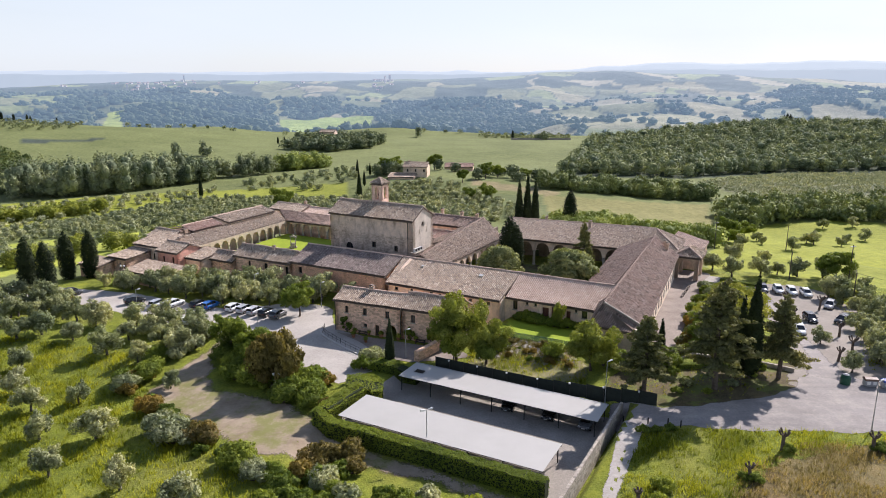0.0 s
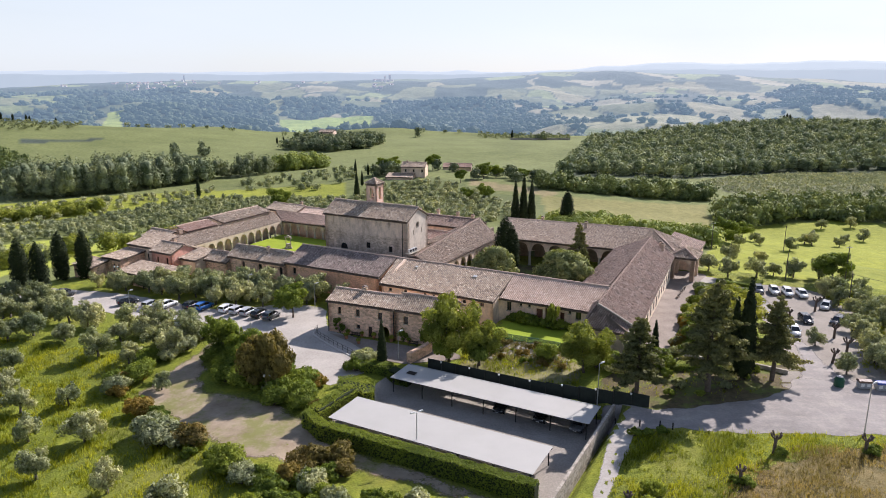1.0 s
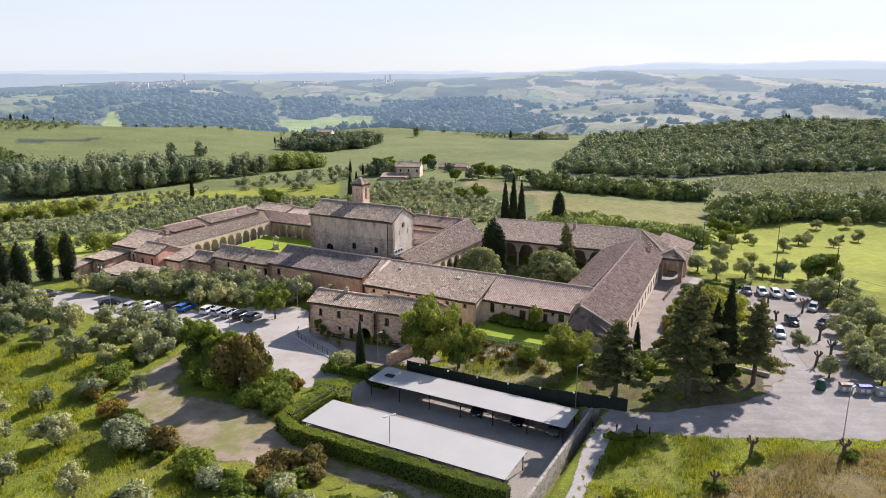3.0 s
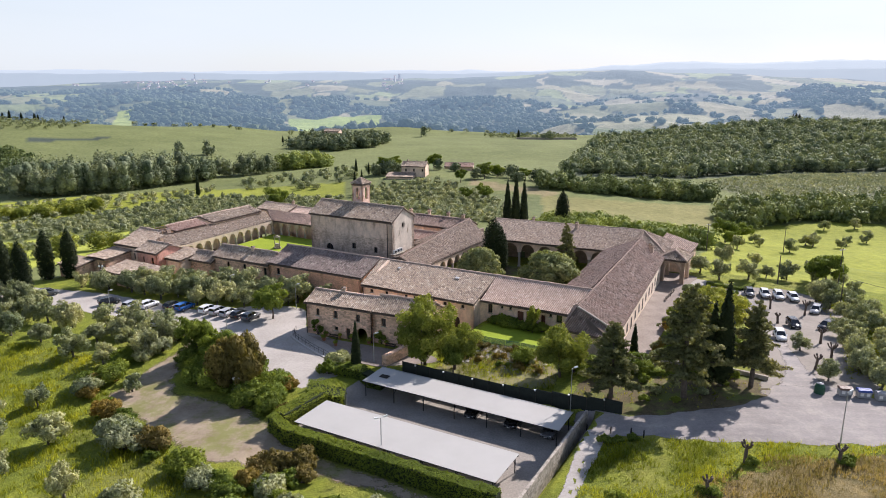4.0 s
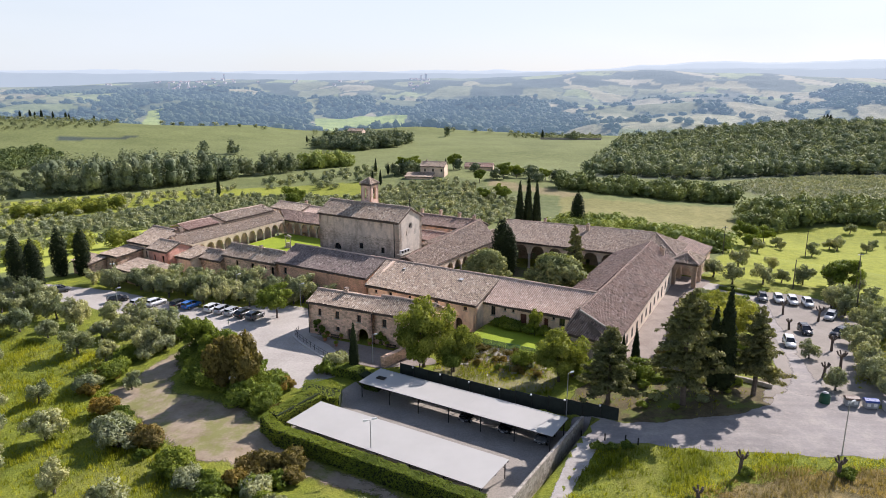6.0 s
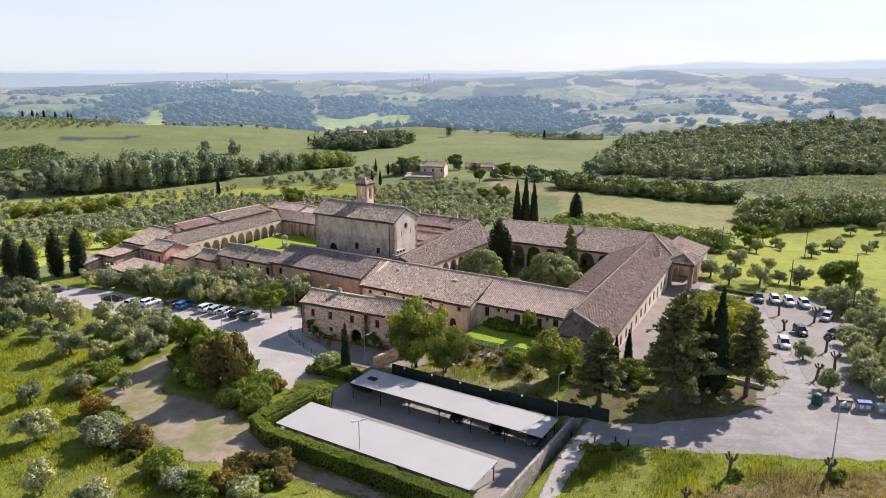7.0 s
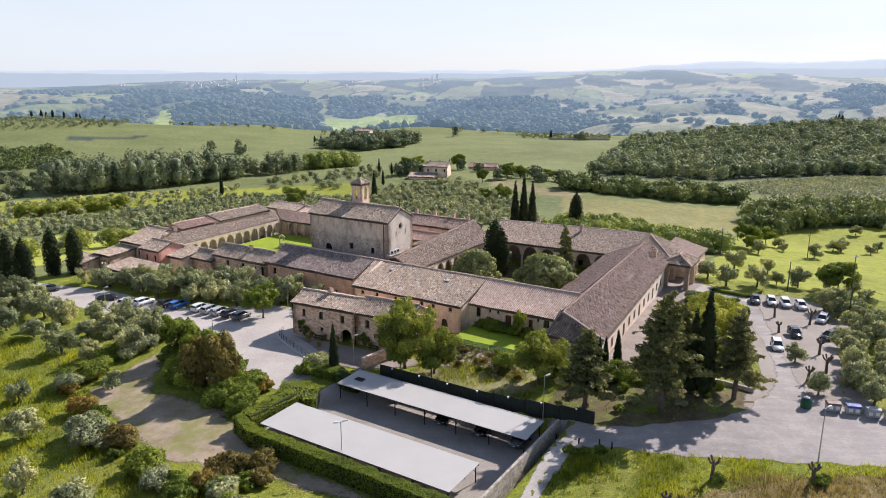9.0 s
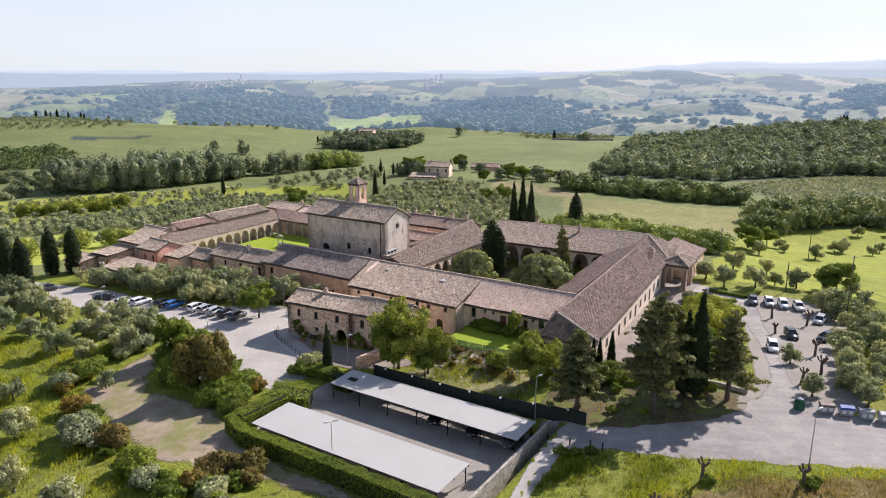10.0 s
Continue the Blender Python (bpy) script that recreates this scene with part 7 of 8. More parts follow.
def lumps(a, seed, k):
    return k * (noise.noise(Vector((a * 0.16, seed, 0))) + 0.5 * noise.noise(Vector((a * 0.45, seed, 1))) + 0.2 * noise.noise(Vector((a * 1.4, seed, 2))))


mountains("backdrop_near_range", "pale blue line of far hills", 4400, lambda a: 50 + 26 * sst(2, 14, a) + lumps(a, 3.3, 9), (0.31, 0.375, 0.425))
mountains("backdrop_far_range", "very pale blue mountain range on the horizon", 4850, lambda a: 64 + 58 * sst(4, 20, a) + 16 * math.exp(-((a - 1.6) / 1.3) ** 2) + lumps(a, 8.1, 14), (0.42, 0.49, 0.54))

# ---- yard: paving, hedges, screens ----
def hedge_run(name, label, pts, width, height, base_lift=0.0, leaf="hedge", dense=420, size=0.15, uneven=0.1):
    """A clipped hedge: a leafy block along a line of plan points."""
    parts = []
    core = Shape()
    for (xa, ya), (xb, yb) in zip(pts, pts[1:]):
        length = math.hypot(xb - xa, yb - ya)
        way = Vector((xb - xa, yb - ya, 0)) / length
        side = Vector((-way.y, way.x, 0))
        n = int(length * dense)
        s, w, h = rng.uniform(0, length, n), rng.uniform(-0.5, 0.5, n), rng.uniform(0, 1, n)
        face = rng.random(n)
        w = np.where(face < 0.27, -0.5, np.where(face < 0.54, 0.5, w))
        h = np.where(face >= 0.54, 1.0, h)
        c, nn = [], []
        for k in range(n):
            p = Vector((xa, ya, 0)) + way * s[k] + side * w[k] * width
            z = gz(p.x, p.y) + base_lift
            bulge = 1 + uneven * noise.noise(Vector((p.x * 0.7, p.y * 0.7, h[k] * 2)))
            q = Vector((xa, ya, 0)) + way * s[k] + side * w[k] * width * bulge
            c.append((q.x, q.y, z + h[k] * height * bulge))
            nn.append((0, 0, 1) if face[k] >= 0.54 else tuple(side * (1 if w[k] > 0 else -1)))
        parts.append(sprays(np.array(c), np.array(nn, float), size, 0.6))
        m = max(1, int(length / 3))
        for k in range(m):
            p, q = Vector((xa, ya, 0)) + way * length * k / m, Vector((xa, ya, 0)) + way * length * (k + 1) / m
            zp, zq = gz(p.x, p.y) + base_lift, gz(q.x, q.y) + base_lift
            o = side * width * 0.4
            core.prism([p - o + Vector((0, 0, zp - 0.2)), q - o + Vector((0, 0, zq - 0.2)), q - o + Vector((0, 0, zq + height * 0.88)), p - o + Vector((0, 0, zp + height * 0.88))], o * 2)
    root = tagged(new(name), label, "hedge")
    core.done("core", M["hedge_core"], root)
    crown = new("leaves", spray_mesh("leaves", np.concatenate(parts), M[leaf]))
    crown.parent = root
    return root


# near-black core: the shade inside the hedge is put into its colour
M["hedge_core"] = simple("hedge_inner_dark", (0.015, 0.022, 0.008), (0.035, 0.05, 0.015), 2.0)
drape("pavement_yard", [uv_to(3.4, -40.6), uv_to(37.3, -40.6), uv_to(37.3, -18.4), uv_to(3.4, -18.4)], M["yard"], 0.06, 2.0, "grey paved yard under the car shelters", "yard", False)
hedge_run("hedge", "long clipped green hedge along the car shelter", [uv_to(2.6, -40.1), uv_to(34.6, -40.1)], 1.5, 2.35)
hedge_run("hedge", "short clipped hedge at the end of the shelter", [uv_to(3.2, -39.0), uv_to(3.4, -31.0)], 1.8, 2.3)
hedge_run("hedge", "broad clipped hedge block at the yard entrance", [uv_to(1.0, -31.0), uv_to(5.4, -28.2)], 3.6, 2.3)
hedge_run("hedge", "dark hedge behind the forecourt", [uv_to(-1.0, -21.5), uv_to(7.0, -20.8)], 2.2, 1.5, leaf="broad")
hedge_run("hedge", "low dark hedge under the conifers", [(33.5, 96.5), (47.0, 94.6)], 0.9, 0.7, leaf="broad")
hedge_run("hedge", "low box hedge beside the drive", [(62.5, 151.0), (68.5, 147.0), (72.0, 149.8)], 0.9, 0.6, leaf="broad")
sc = tagged(new("screen_fence"), "dark netting fence behind the car shelter", "fence")
for k in range(14):
    u0, u1 = 8.0 + k * 2.4, 8.0 + (k + 1) * 2.4 - 0.05
    s = Shape()
    z = max(-0.2, gz(*uv_to(u0, -16.6)) - 0.4)
    s.prism([at(u0, -17.2, z - 0.6), at(u1, -17.2, z - 0.6), at(u1, -17.2, z + 2.3), at(u0, -17.2, z + 2.3)], at(0, 0.05, 0) - at(0, 0, 0))
    s.done("net_panel", M["screen"], sc)
    p = Shape()
    p.tube(at(u0, -17.24, z - 0.6), at(u0, -17.24, z + 2.4), 0.045, 0.045, 6)
    p.done("fence_post", M["iron"], sc)
    if k % 2:
        l = Shape()
        l.tube(at(u0, -17.45, z + 2.1), at(u0, -17.45, z + 2.3), 0.12, 0.15, 8)
        l.done("fence_lantern", M["white_paint"], sc)
net = tagged(new("garden_fence"), "sagging green net fence below the lawn", "fence")
for k in range(6):
    a, b = (Vector((*uv_to(11.0 + (k + j) * 2.55, -2.9 - 0.15 * math.sin(k + j)), 0)) for j in (0, 0.98))
    s = Shape()
    za = gz(a.x, a.y)
    s.prism([a + Vector((0, 0, za)), b + Vector((0, 0, za)), b + Vector((0, 0, za + 1.1)), a + Vector((0, 0, za + 1.1))], (0.02, 0.03, 0))
    s.done("net_panel", M["green_net"], net)
low = strip_wall("terrace_wall", "low stone wall at the terrace edge", [(34.2, 103.8), (38.5, 100.8), (42.8, 97.6), (47.0, 96.0), (50.5, 93.2)], 0.6, 0.4, M["grey_rubble"], -0.5)


# ---- vehicles ----
CAR_PAINT = {}


def paint(name, rgb):
    m, nt, b = mat(name, 0.28)
    b.inputs["Base Color"].default_value = (*rgb, 1)
    b.inputs["Coat Weight"].default_value = 0.6
    dust = ramp(nt, noise_at(nt, position(nt), 3.0), ((0.45, (0.25,) * 3), (0.75, (0.45,) * 3)))
    nt.links.new(dust, b.inputs["Roughness"])
    return m


for key, rgb in (("white", (0.75, 0.76, 0.76)), ("silver", (0.42, 0.43, 0.45)), ("black", (0.015, 0.016, 0.018)), ("blue", (0.02, 0.13, 0.42)), ("grey", (0.12, 0.125, 0.13))):
    CAR_PAINT[key] = paint(key + "_car_paint", rgb)


def car(key, estate, label):
    """A small hatchback or estate, nose along +x: body, greenhouse glass, wheels, lamps, mirrors."""
    L, Wd = 4.1, 1.72
    root = tagged(new("car"), label, "car")
    # outlines (x, lower z, upper z, half width) from tail to nose
    ribs = [(-2.05, 0.45, 0.78, 0.62), (-1.98, 0.32, 0.96, 0.78), (-1.6, 0.26, 1.0, 0.85), (-0.6, 0.24, 0.98, 0.86), (0.6, 0.24, 0.95, 0.86), (1.05, 0.24, 0.9, 0.85), (1.6, 0.26, 0.8, 0.82), (1.95, 0.32, 0.68, 0.72), (2.05, 0.4, 0.58, 0.55)]
    v, f = [], []
    for x, lo, hi, w in ribs:
        v += [(x, -w * 0.92, lo), (x, -w, (lo + hi) * 0.5), (x, -w * 0.94, hi), (x, 0, hi + 0.03), (x, w * 0.94, hi), (x, w, (lo + hi) * 0.5), (x, w * 0.92, lo)]
    for i in range(len(ribs) - 1):
        f += [(i * 7 + j, (i + 1) * 7 + j, (i + 1) * 7 + (j + 1) % 7, i * 7 + (j + 1) % 7) for j in range(7)]
    f += [tuple(range(7)), tuple(range(len(v) - 1, len(v) - 8, -1))]
    b = obj("body", v, f, CAR_PAINT[key], root, smooth=True)
    back = -1.85 if estate else -1.55
    cab = [(-1.95, 0.95, 0.76), (back, 1.4, 0.6), (-0.5, 1.47, 0.6), (0.25, 1.42, 0.58), (1.1, 0.92, 0.74)]
    v, f = [], []
    for x, z, w in cab:
        v += [(x, -w, z), (x, w, z)]
    n = len(v)
    v += [(-1.95, -0.8, 0.93), (-1.95, 0.8, 0.93), (1.1, -0.8, 0.9), (1.1, 0.8, 0.9)]
    f = [(0, 1, 3, 2), (6, 7, 9, 8)]
    side = [(0, 2, 4, 6, 8), (9, 7, 5, 3, 1)]
    obj("window_glass", v, f + side, M["car_glass"], root)
    top = Shape()
    top.prism([(back - 0.04, -0.62, 1.4), (back - 0.04, 0.62, 1.4), (-0.5, 0.62, 1.475), (-0.5, -0.62, 1.475)], (0, 0, 0.035))
    top.prism([(-0.5, -0.62, 1.475), (-0.5, 0.62, 1.475), (0.3, 0.6, 1.42), (0.3, -0.6, 1.42)], (0, 0, 0.035))
    for s in (-1, 1):
        for a, c in (((-1.95, s * 0.775, 0.95), (back, s * 0.61, 1.41)), ((-0.55, s * 0.8, 0.96), (-0.5, s * 0.61, 1.46)), ((1.1, s * 0.755, 0.92), (0.28, s * 0.59, 1.43))):
            top.tube(a, c, 0.045, 0.045, 5)
    top.done("roof", CAR_PAINT[key], root)
    for x in (-1.3, 1.28):
        for s in (-1, 1):
            w = Shape()
            w.tube((x, s * 0.66, 0.31), (x, s * 0.87, 0.31), 0.31, 0.31, 16)
            wheel = w.done("wheel", M["rubber"], root)
            r = Shape()
            r.tube((x, s * 0.86, 0.31), (x, s * 0.885, 0.31), 0.2, 0.18, 12)
            r.done("rim", M["steel"], wheel)
    for s in (-1, 1):
        h = Shape()
        h.prism([(1.86, s * 0.42, 0.56), (1.86, s * 0.7, 0.58), (1.8, s * 0.72, 0.72), (1.84, s * 0.45, 0.7)], (0.12, 0, 0))
        h.done("headlight", M["lamp_glass"], root)
        t = Shape()
        t.prism([(-1.98, s * 0.52, 0.68), (-1.98, s * 0.76, 0.68), (-1.97, s * 0.77, 0.92), (-1.97, s * 0.56, 0.92)], (-0.05, 0, 0))
        t.done("tail_light", M["red_glass"], root)
        mi = Shape()
        mi.box(0.72, 0.86, s * 0.92 - 0.09, s * 0.92 + 0.09, 0.95, 1.07)
        mi.done("wing_mirror", CAR_PAINT[key], root)
    g = Shape()
    g.box(2.0, 2.07, -0.4, 0.4, 0.42, 0.55)
    g.done("grille", M["rubber"], root)
    p = Shape()
    p.box(2.06, 2.085, -0.24, 0.24, 0.4, 0.5)
    p.done("front_plate", M["white_paint"], root)
    return root


CARS = {("white", 0): car("white", False, "white hatchback parked on gravel"), ("white", 1): car("white", True, "white estate car parked on gravel"), ("silver", 1): car("silver", True, "silver estate car parked under olive trees"), ("black", 0): car("black", False, "black hatchback parked on gravel"),
        ("blue", 1): car("blue", True, "bright blue car parked under olive trees"), ("grey", 0): car("grey", False, "dark grey hatchback parked on gravel")}
for key, est, x, y, turn in (("silver", 1, -56.3, 131.6, 66), ("white", 1, -53.2, 131.8, 64), ("black", 0, -48.2, 131.2, 66), ("blue", 1, -45.6, 130.6, 64), ("white", 1, -40.6, 129.2, 66), ("silver", 1, -38.3, 128.3, 66), ("silver", 1, -36.0, 127.3, 66), ("black", 0, -33.6, 126.3, 66), ("grey", 0, -31.2, 125.2, 66),
                             ("black", 0, -61.9, 133.5, 40), ("silver", 1, -83.2, 137.6, 20), ("grey", 0, -77.3, 139.0, 30), ("white", 0, -87.6, 136.4, 20), ("white", 0, -34.0, 111.8, 200), ("white", 1, -47.0, 121.0, 10),
                             ("grey", 0, 69.0, 144.0, 255), ("white", 0, 71.8, 143.0, 257), ("white", 1, 74.1, 141.8, 258), ("white", 0, 76.5, 140.5, 260), ("silver", 1, 76.8, 131.8, 235), ("black", 0, 67.4, 121.2, 262), ("black", 0, 72.6, 119.8, 215), ("white", 0, 61.4, 113.4, 255),
                             ("black", 0, *uv_to(22.5, -21.6), -118), ("grey", 0, *uv_to(33.6, -21.6), -118), ("black", 0, *uv_to(28.4, -21.5), -118)):
    p = CARS[(key, est)]
    m = pose(x, y, gz(x, y) + 0.06, 0, 0, turn)
    if p.name in PLACED:
        copy_thing(p, m)
    else:
        PLACED[p.name] = True
        p.matrix_basis = m


# ---- waste containers ----
def container(lid, label):
    root = tagged(new("waste_container"), label, "container")
    b = Shape()
    b.prism([(-0.9, -0.55, 0.12), (0.9, -0.55, 0.12), (0.95, -0.65, 1.15), (-0.95, -0.65, 1.15)], (0, 1.2, 0))
    b.done("bin_body", M["bin_grey"], root)
    l = Shape()
    l.prism([(-0.98, -0.7, 1.15), (-0.98, 0.7, 1.15), (-0.98, 0.6, 1.42), (-0.98, 0.0, 1.6), (-0.98, -0.6, 1.42)], (1.96, 0, 0))
    l.done("bin_lid", M[lid], root)
    for x in (-0.45, 0.45):
        p = Shape()
        p.box(x - 0.25, x + 0.25, -0.68, -0.64, 0.5, 1.0)
        p.done("sticker", M["white_paint"], root)
    for x in (-0.75, 0.75):
        for y in (-0.4, 0.4):
            w = Shape()
            w.tube((x - 0.05, y, 0.1), (x + 0.05, y, 0.1), 0.1, 0.1, 8)
            w.done("castor", M["rubber"], root)
    return root


M["bin_grey"] = simple("grey_plastic", (0.25, 0.26, 0.27), (0.34, 0.35, 0.36), 2.0, 0.5)
M["bin_green"] = simple("green_plastic", (0.01, 0.06, 0.035), (0.02, 0.09, 0.05), 2.0, 0.5)
M["bin_brown"] = simple("brown_plastic", (0.12, 0.07, 0.045), (0.17, 0.1, 0.07), 2.0, 0.5)
M["bin_blue"] = simple("blue_plastic", (0.015, 0.05, 0.25), (0.03, 0.08, 0.33), 2.0, 0.5)
for lid, x, y, lab in (("bin_brown", 58.6, 88.5, "grey waste container with a brown lid"), ("bin_blue", 60.7, 87.9, "grey waste container with a blue lid"), ("bin_grey", 62.7, 87.1, "plain grey waste container by the road"), ("bin_grey", 64.7, 86.4, "plain grey waste container by the road")):
    c = container(lid, lab)
    c.matrix_basis = pose(x, y, gz(x, y) + 0.03, 0, 0, -8) @ Matrix.Scale(0.84, 4)
g = tagged(new("bottle_bank"), "dark green bell-shaped bottle bank by the road", "container")
b = Shape()
b.tube((0, 0, 0.05), (0, 0, 1.1), 0.75, 0.72, 14)
b.tube((0, 0, 1.1), (0, 0, 1.55), 0.72, 0.45, 14)
b.done("bell_body", M["bin_green"], g)
b = Shape()
b.tube((0, 0, 1.55), (0, 0, 1.7), 0.45, 0.2, 14)
b.done("bell_cap", M["bin_grey"], g)
g.matrix_basis = pose(55.6, 89.2, gz(55.6, 89.2) + 0.03) @ Matrix.Scale(0.9, 4)


# ---- lamp posts, poles, posts ----
def lamp_post(x, y, h, arms, label):
    root = tagged(new("street_lamp"), label, "lamp")
    s = Shape()
    s.tube((0, 0, -0.2), (0, 0, 0.9), 0.09, 0.08, 8)
    s.tube((0, 0, 0.9), (0, 0, h), 0.06, 0.045, 8)
    s.done("pole", M["steel"], root)
    for k in range(arms):
        a = k * math.pi + 0.5
        s = Shape()
        c, d = math.cos(a), math.sin(a)
        s.tube((0, 0, h), (0.35 * c, 0.35 * d, h + 0.08), 0.035, 0.03, 6)
        s.tube((0.3 * c, 0.3 * d, h + 0.08), (0.85 * c, 0.85 * d, h + 0.12), 0.11, 0.13, 8)
        s.done("lamp_head", M["white_paint"], root)
    root.matrix_basis = pose(x, y, gz(x, y))
    return root


def globe_lamp(x, y, h=3.2):
    root = tagged(new("street_lamp"), "short garden lamp with white globes", "lamp")
    s = Shape()
    s.tube((0, 0, -0.2), (0, 0, h), 0.05, 0.04, 8)
    s.done("pole", M["iron"], root)
    for k in (-1, 1):
        bm = bmesh.new()
        bmesh.ops.create_icosphere(bm, subdivisions=2, radius=0.22, matrix=Matrix.Translation((0.35 * k, 0, h)))
        me = bpy.data.meshes.new("globe")
        bm.to_mesh(me)
        bm.free()
        me.materials.append(M["white_paint"])
        me.shade_smooth()
        o = new("globe", me)
        o.parent = root
    root.matrix_basis = pose(x, y, gz(x, y))


lamp_post(*uv_to(18.3, -38.2), 6.0, 2, "slim grey lamp post with two heads beside the shelter")
lamp_post(22.3, 88.2, 6.0, 1, "slim grey lamp post by the netting fence")
lamp_post(-6.0, 105.4, 4.8, 1, "slim grey lamp post before the gatehouse")
lamp_post(-31.9, 113.6, 5.5, 1, "slim grey lamp post on the forecourt")
lamp_post(-59.0, 128.0, 4.5, 1, "slim grey lamp post along the parking lane")
lamp_post(-38.5, 137.0, 5.0, 1, "slim grey lamp post among the olives")
lamp_post(-24.0, 131.0, 5.0, 1, "slim grey lamp post among the olives")
for x, y in ((-34.2, 108.2), (-32.2, 108.0), (-24.0, 93.0), (-71.5, 150.0), (-88.0, 133.0)):
    globe_lamp(x, y)


def pole(x, y, h, label, bar=False):
    root = tagged(new("utility_pole"), label, "pole")
    s = Shape()
    s.tube((0, 0, -0.3), (0, 0, h), 0.14, 0.09, 8)
    s.done("shaft", M["olive_bark"], root)
    if bar:
        s = Shape()
        s.box(-0.8, 0.8, -0.06, 0.06, h - 0.5, h - 0.35)
        s.done("crossbar", M["steel"], root)
    root.matrix_basis = pose(x, y, gz(x, y), 0, 0, 20)
    return root


for x, y, h, bar in ((77.5, 193.5, 8.0, True), (78.5, 152.0, 6.5, False), (121.0, 239.0, 9.0, False), (89.0, 147.0, 9.5, True), (82.0, 133.0, 7.0, False)):
    pole(x, y, h, "weathered wooden utility pole in the grass", bar)


lamp_post(51.4, 76.0, 6.4, 1, "thin grey lamp post at the road edge")


def cable(name, a, b, sag, label):
    pts = [Vector(a).lerp(Vector(b), k / 10) - Vector((0, 0, sag * 4 * (k / 10) * (1 - k / 10))) for k in range(11)]
    s = Shape()
    for p, q in zip(pts, pts[1:]):
        s.tube(p, q, 0.025, 0.025, 5)
    return tagged(s.done(name, M["iron"]), label, "cable")


cable("power_cable", (89.0, 147.0, gz(89, 147) + 9.2), (82.0, 133.0, gz(82, 133) + 6.9), 0.4, "thin sagging power cable between wooden poles")
cable("power_cable", (82.0, 133.0, gz(82, 133) + 6.9), (96.0, 104.0, gz(96, 104) + 6.9), 0.8, "thin sagging power cable over the pasture")


def dead_tree(x, y, h, label="pollarded mulberry stump with bare knotted limbs"):
    root = tagged(new("pollard_tree"), label, "tree")
    s = Shape()
    top = Vector((rng.uniform(-0.2, 0.2), rng.uniform(-0.2, 0.2), h * 0.6))
    s.tube((0, 0, -0.3), top * 0.5, 0.24, 0.19, 8)
    s.tube(top * 0.5, top, 0.19, 0.2, 8)
    s.done("trunk", M["bark"], root)
    for k in range(5):
        a = k * 1.3 + rng.uniform(0, 0.5)
        m = top + Vector((0.5 * math.cos(a), 0.5 * math.sin(a), 0.35)) * h * 0.28
        e = m + Vector((0.3 * math.cos(a + 0.4), 0.3 * math.sin(a + 0.4), 0.7)) * h * 0.25
        s = Shape()
        s.tube(top, m, 0.13, 0.1, 7)
        s.tube(m, e, 0.1, 0.12, 7)
        s.done("limb", M["bark"], root)
    root.matrix_basis = pose(x, y, gz(x, y))
    return root


for x, y, h in ((38.8, 72.0, 2.9), (48.9, 71.5, 2.7), (33.0, 66.8, 2.3), (20.5, 64.5, 2.0), (59.4, 97.8, 2.6), (63.7, 101.6, 3.2), (66.8, 110.7, 3.0), (65.7, 123.5, 2.2), (69.2, 134.4, 3.0), (73.6, 129.7, 3.4)):
    dead_tree(x, y, h)
for x, y, k in ((39.4, 71.6, 0.55), (49.4, 71.2, 0.6), (50.2, 72.0, 0.5), (33.4, 66.4, 0.6), (32.4, 67.2, 0.45), (24.8, 78.6, 0.6), (26.4, 78.4, 0.5), (28.2, 78.6, 0.5)):
    plant(BUSHES["broad"], x, y, k)
for x, y in ((23.6, 83.2), (28.3, 79.9), (29.6, 79.0), (26.0, 80.6)):
    root = tagged(new("bollard"), "short dark bollard at the road edge", "bollard")
    s = Shape()
    s.tube((0, 0, 0), (0, 0, 0.85), 0.09, 0.09, 8)
    s.done("bollard_post", M["iron"], root)
    s = Shape()
    s.tube((0, 0, 0.85), (0, 0, 0.95), 0.11, 0.05, 8)
    s.done("bollard_cap", M["iron"], root)
    root.matrix_basis = pose(x, y, gz(x, y))

# ---- railing before the gatehouse ----
FRAME[:] = [-19.2, 118.5, -22.7]
rail = tagged(new("railing"), "thin iron railing in front of the gatehouse", "fence")
curve = [(-2.2, -0.4), (-1.6, -2.2), (0.5, -3.6), (3.0, -5.0), (5.6, -6.4), (8.2, -7.6), (10.8, -8.8)]
for (ua, va), (ub, vb) in zip(curve, curve[1:]):
    for z in (0.5, 0.95):
        s = Shape()
        s.tube(at(ua, va, z), at(ub, vb, z), 0.025, 0.025, 5)
        s.done("rail", M["iron"], rail)
    for k in range(2):
        s = Shape()
        q = Vector((ua + (ub - ua) * k / 2, va + (vb - va) * k / 2))
        s.tube(at(q.x, q.y, -0.1), at(q.x, q.y, 1.0), 0.035, 0.035, 6)
        s.done("rail_post", M["iron"], rail)
kerb = tagged(new("kerb"), "pale stone kerb curving round the gatehouse court", "kerb")
for (ua, va), (ub, vb) in zip(curve, curve[1:]):
    s = Shape()
    a, b = at(ua, va - 0.35, 0), at(ub, vb - 0.35, 0)
    side = (b - a).normalized().cross(Vector((0, 0, 1))) * 0.28
    s.prism([a + Vector((0, 0, gz(a.x, a.y) - 0.1)), b + Vector((0, 0, gz(b.x, b.y) - 0.1)), b + Vector((0, 0, gz(b.x, b.y) + 0.16)), a + Vector((0, 0, gz(a.x, a.y) + 0.16))], side)
    s.done("kerb_stone", M["pale_kerb"], kerb)
FRAME[:] = [0.0, 120.0, -28.3]

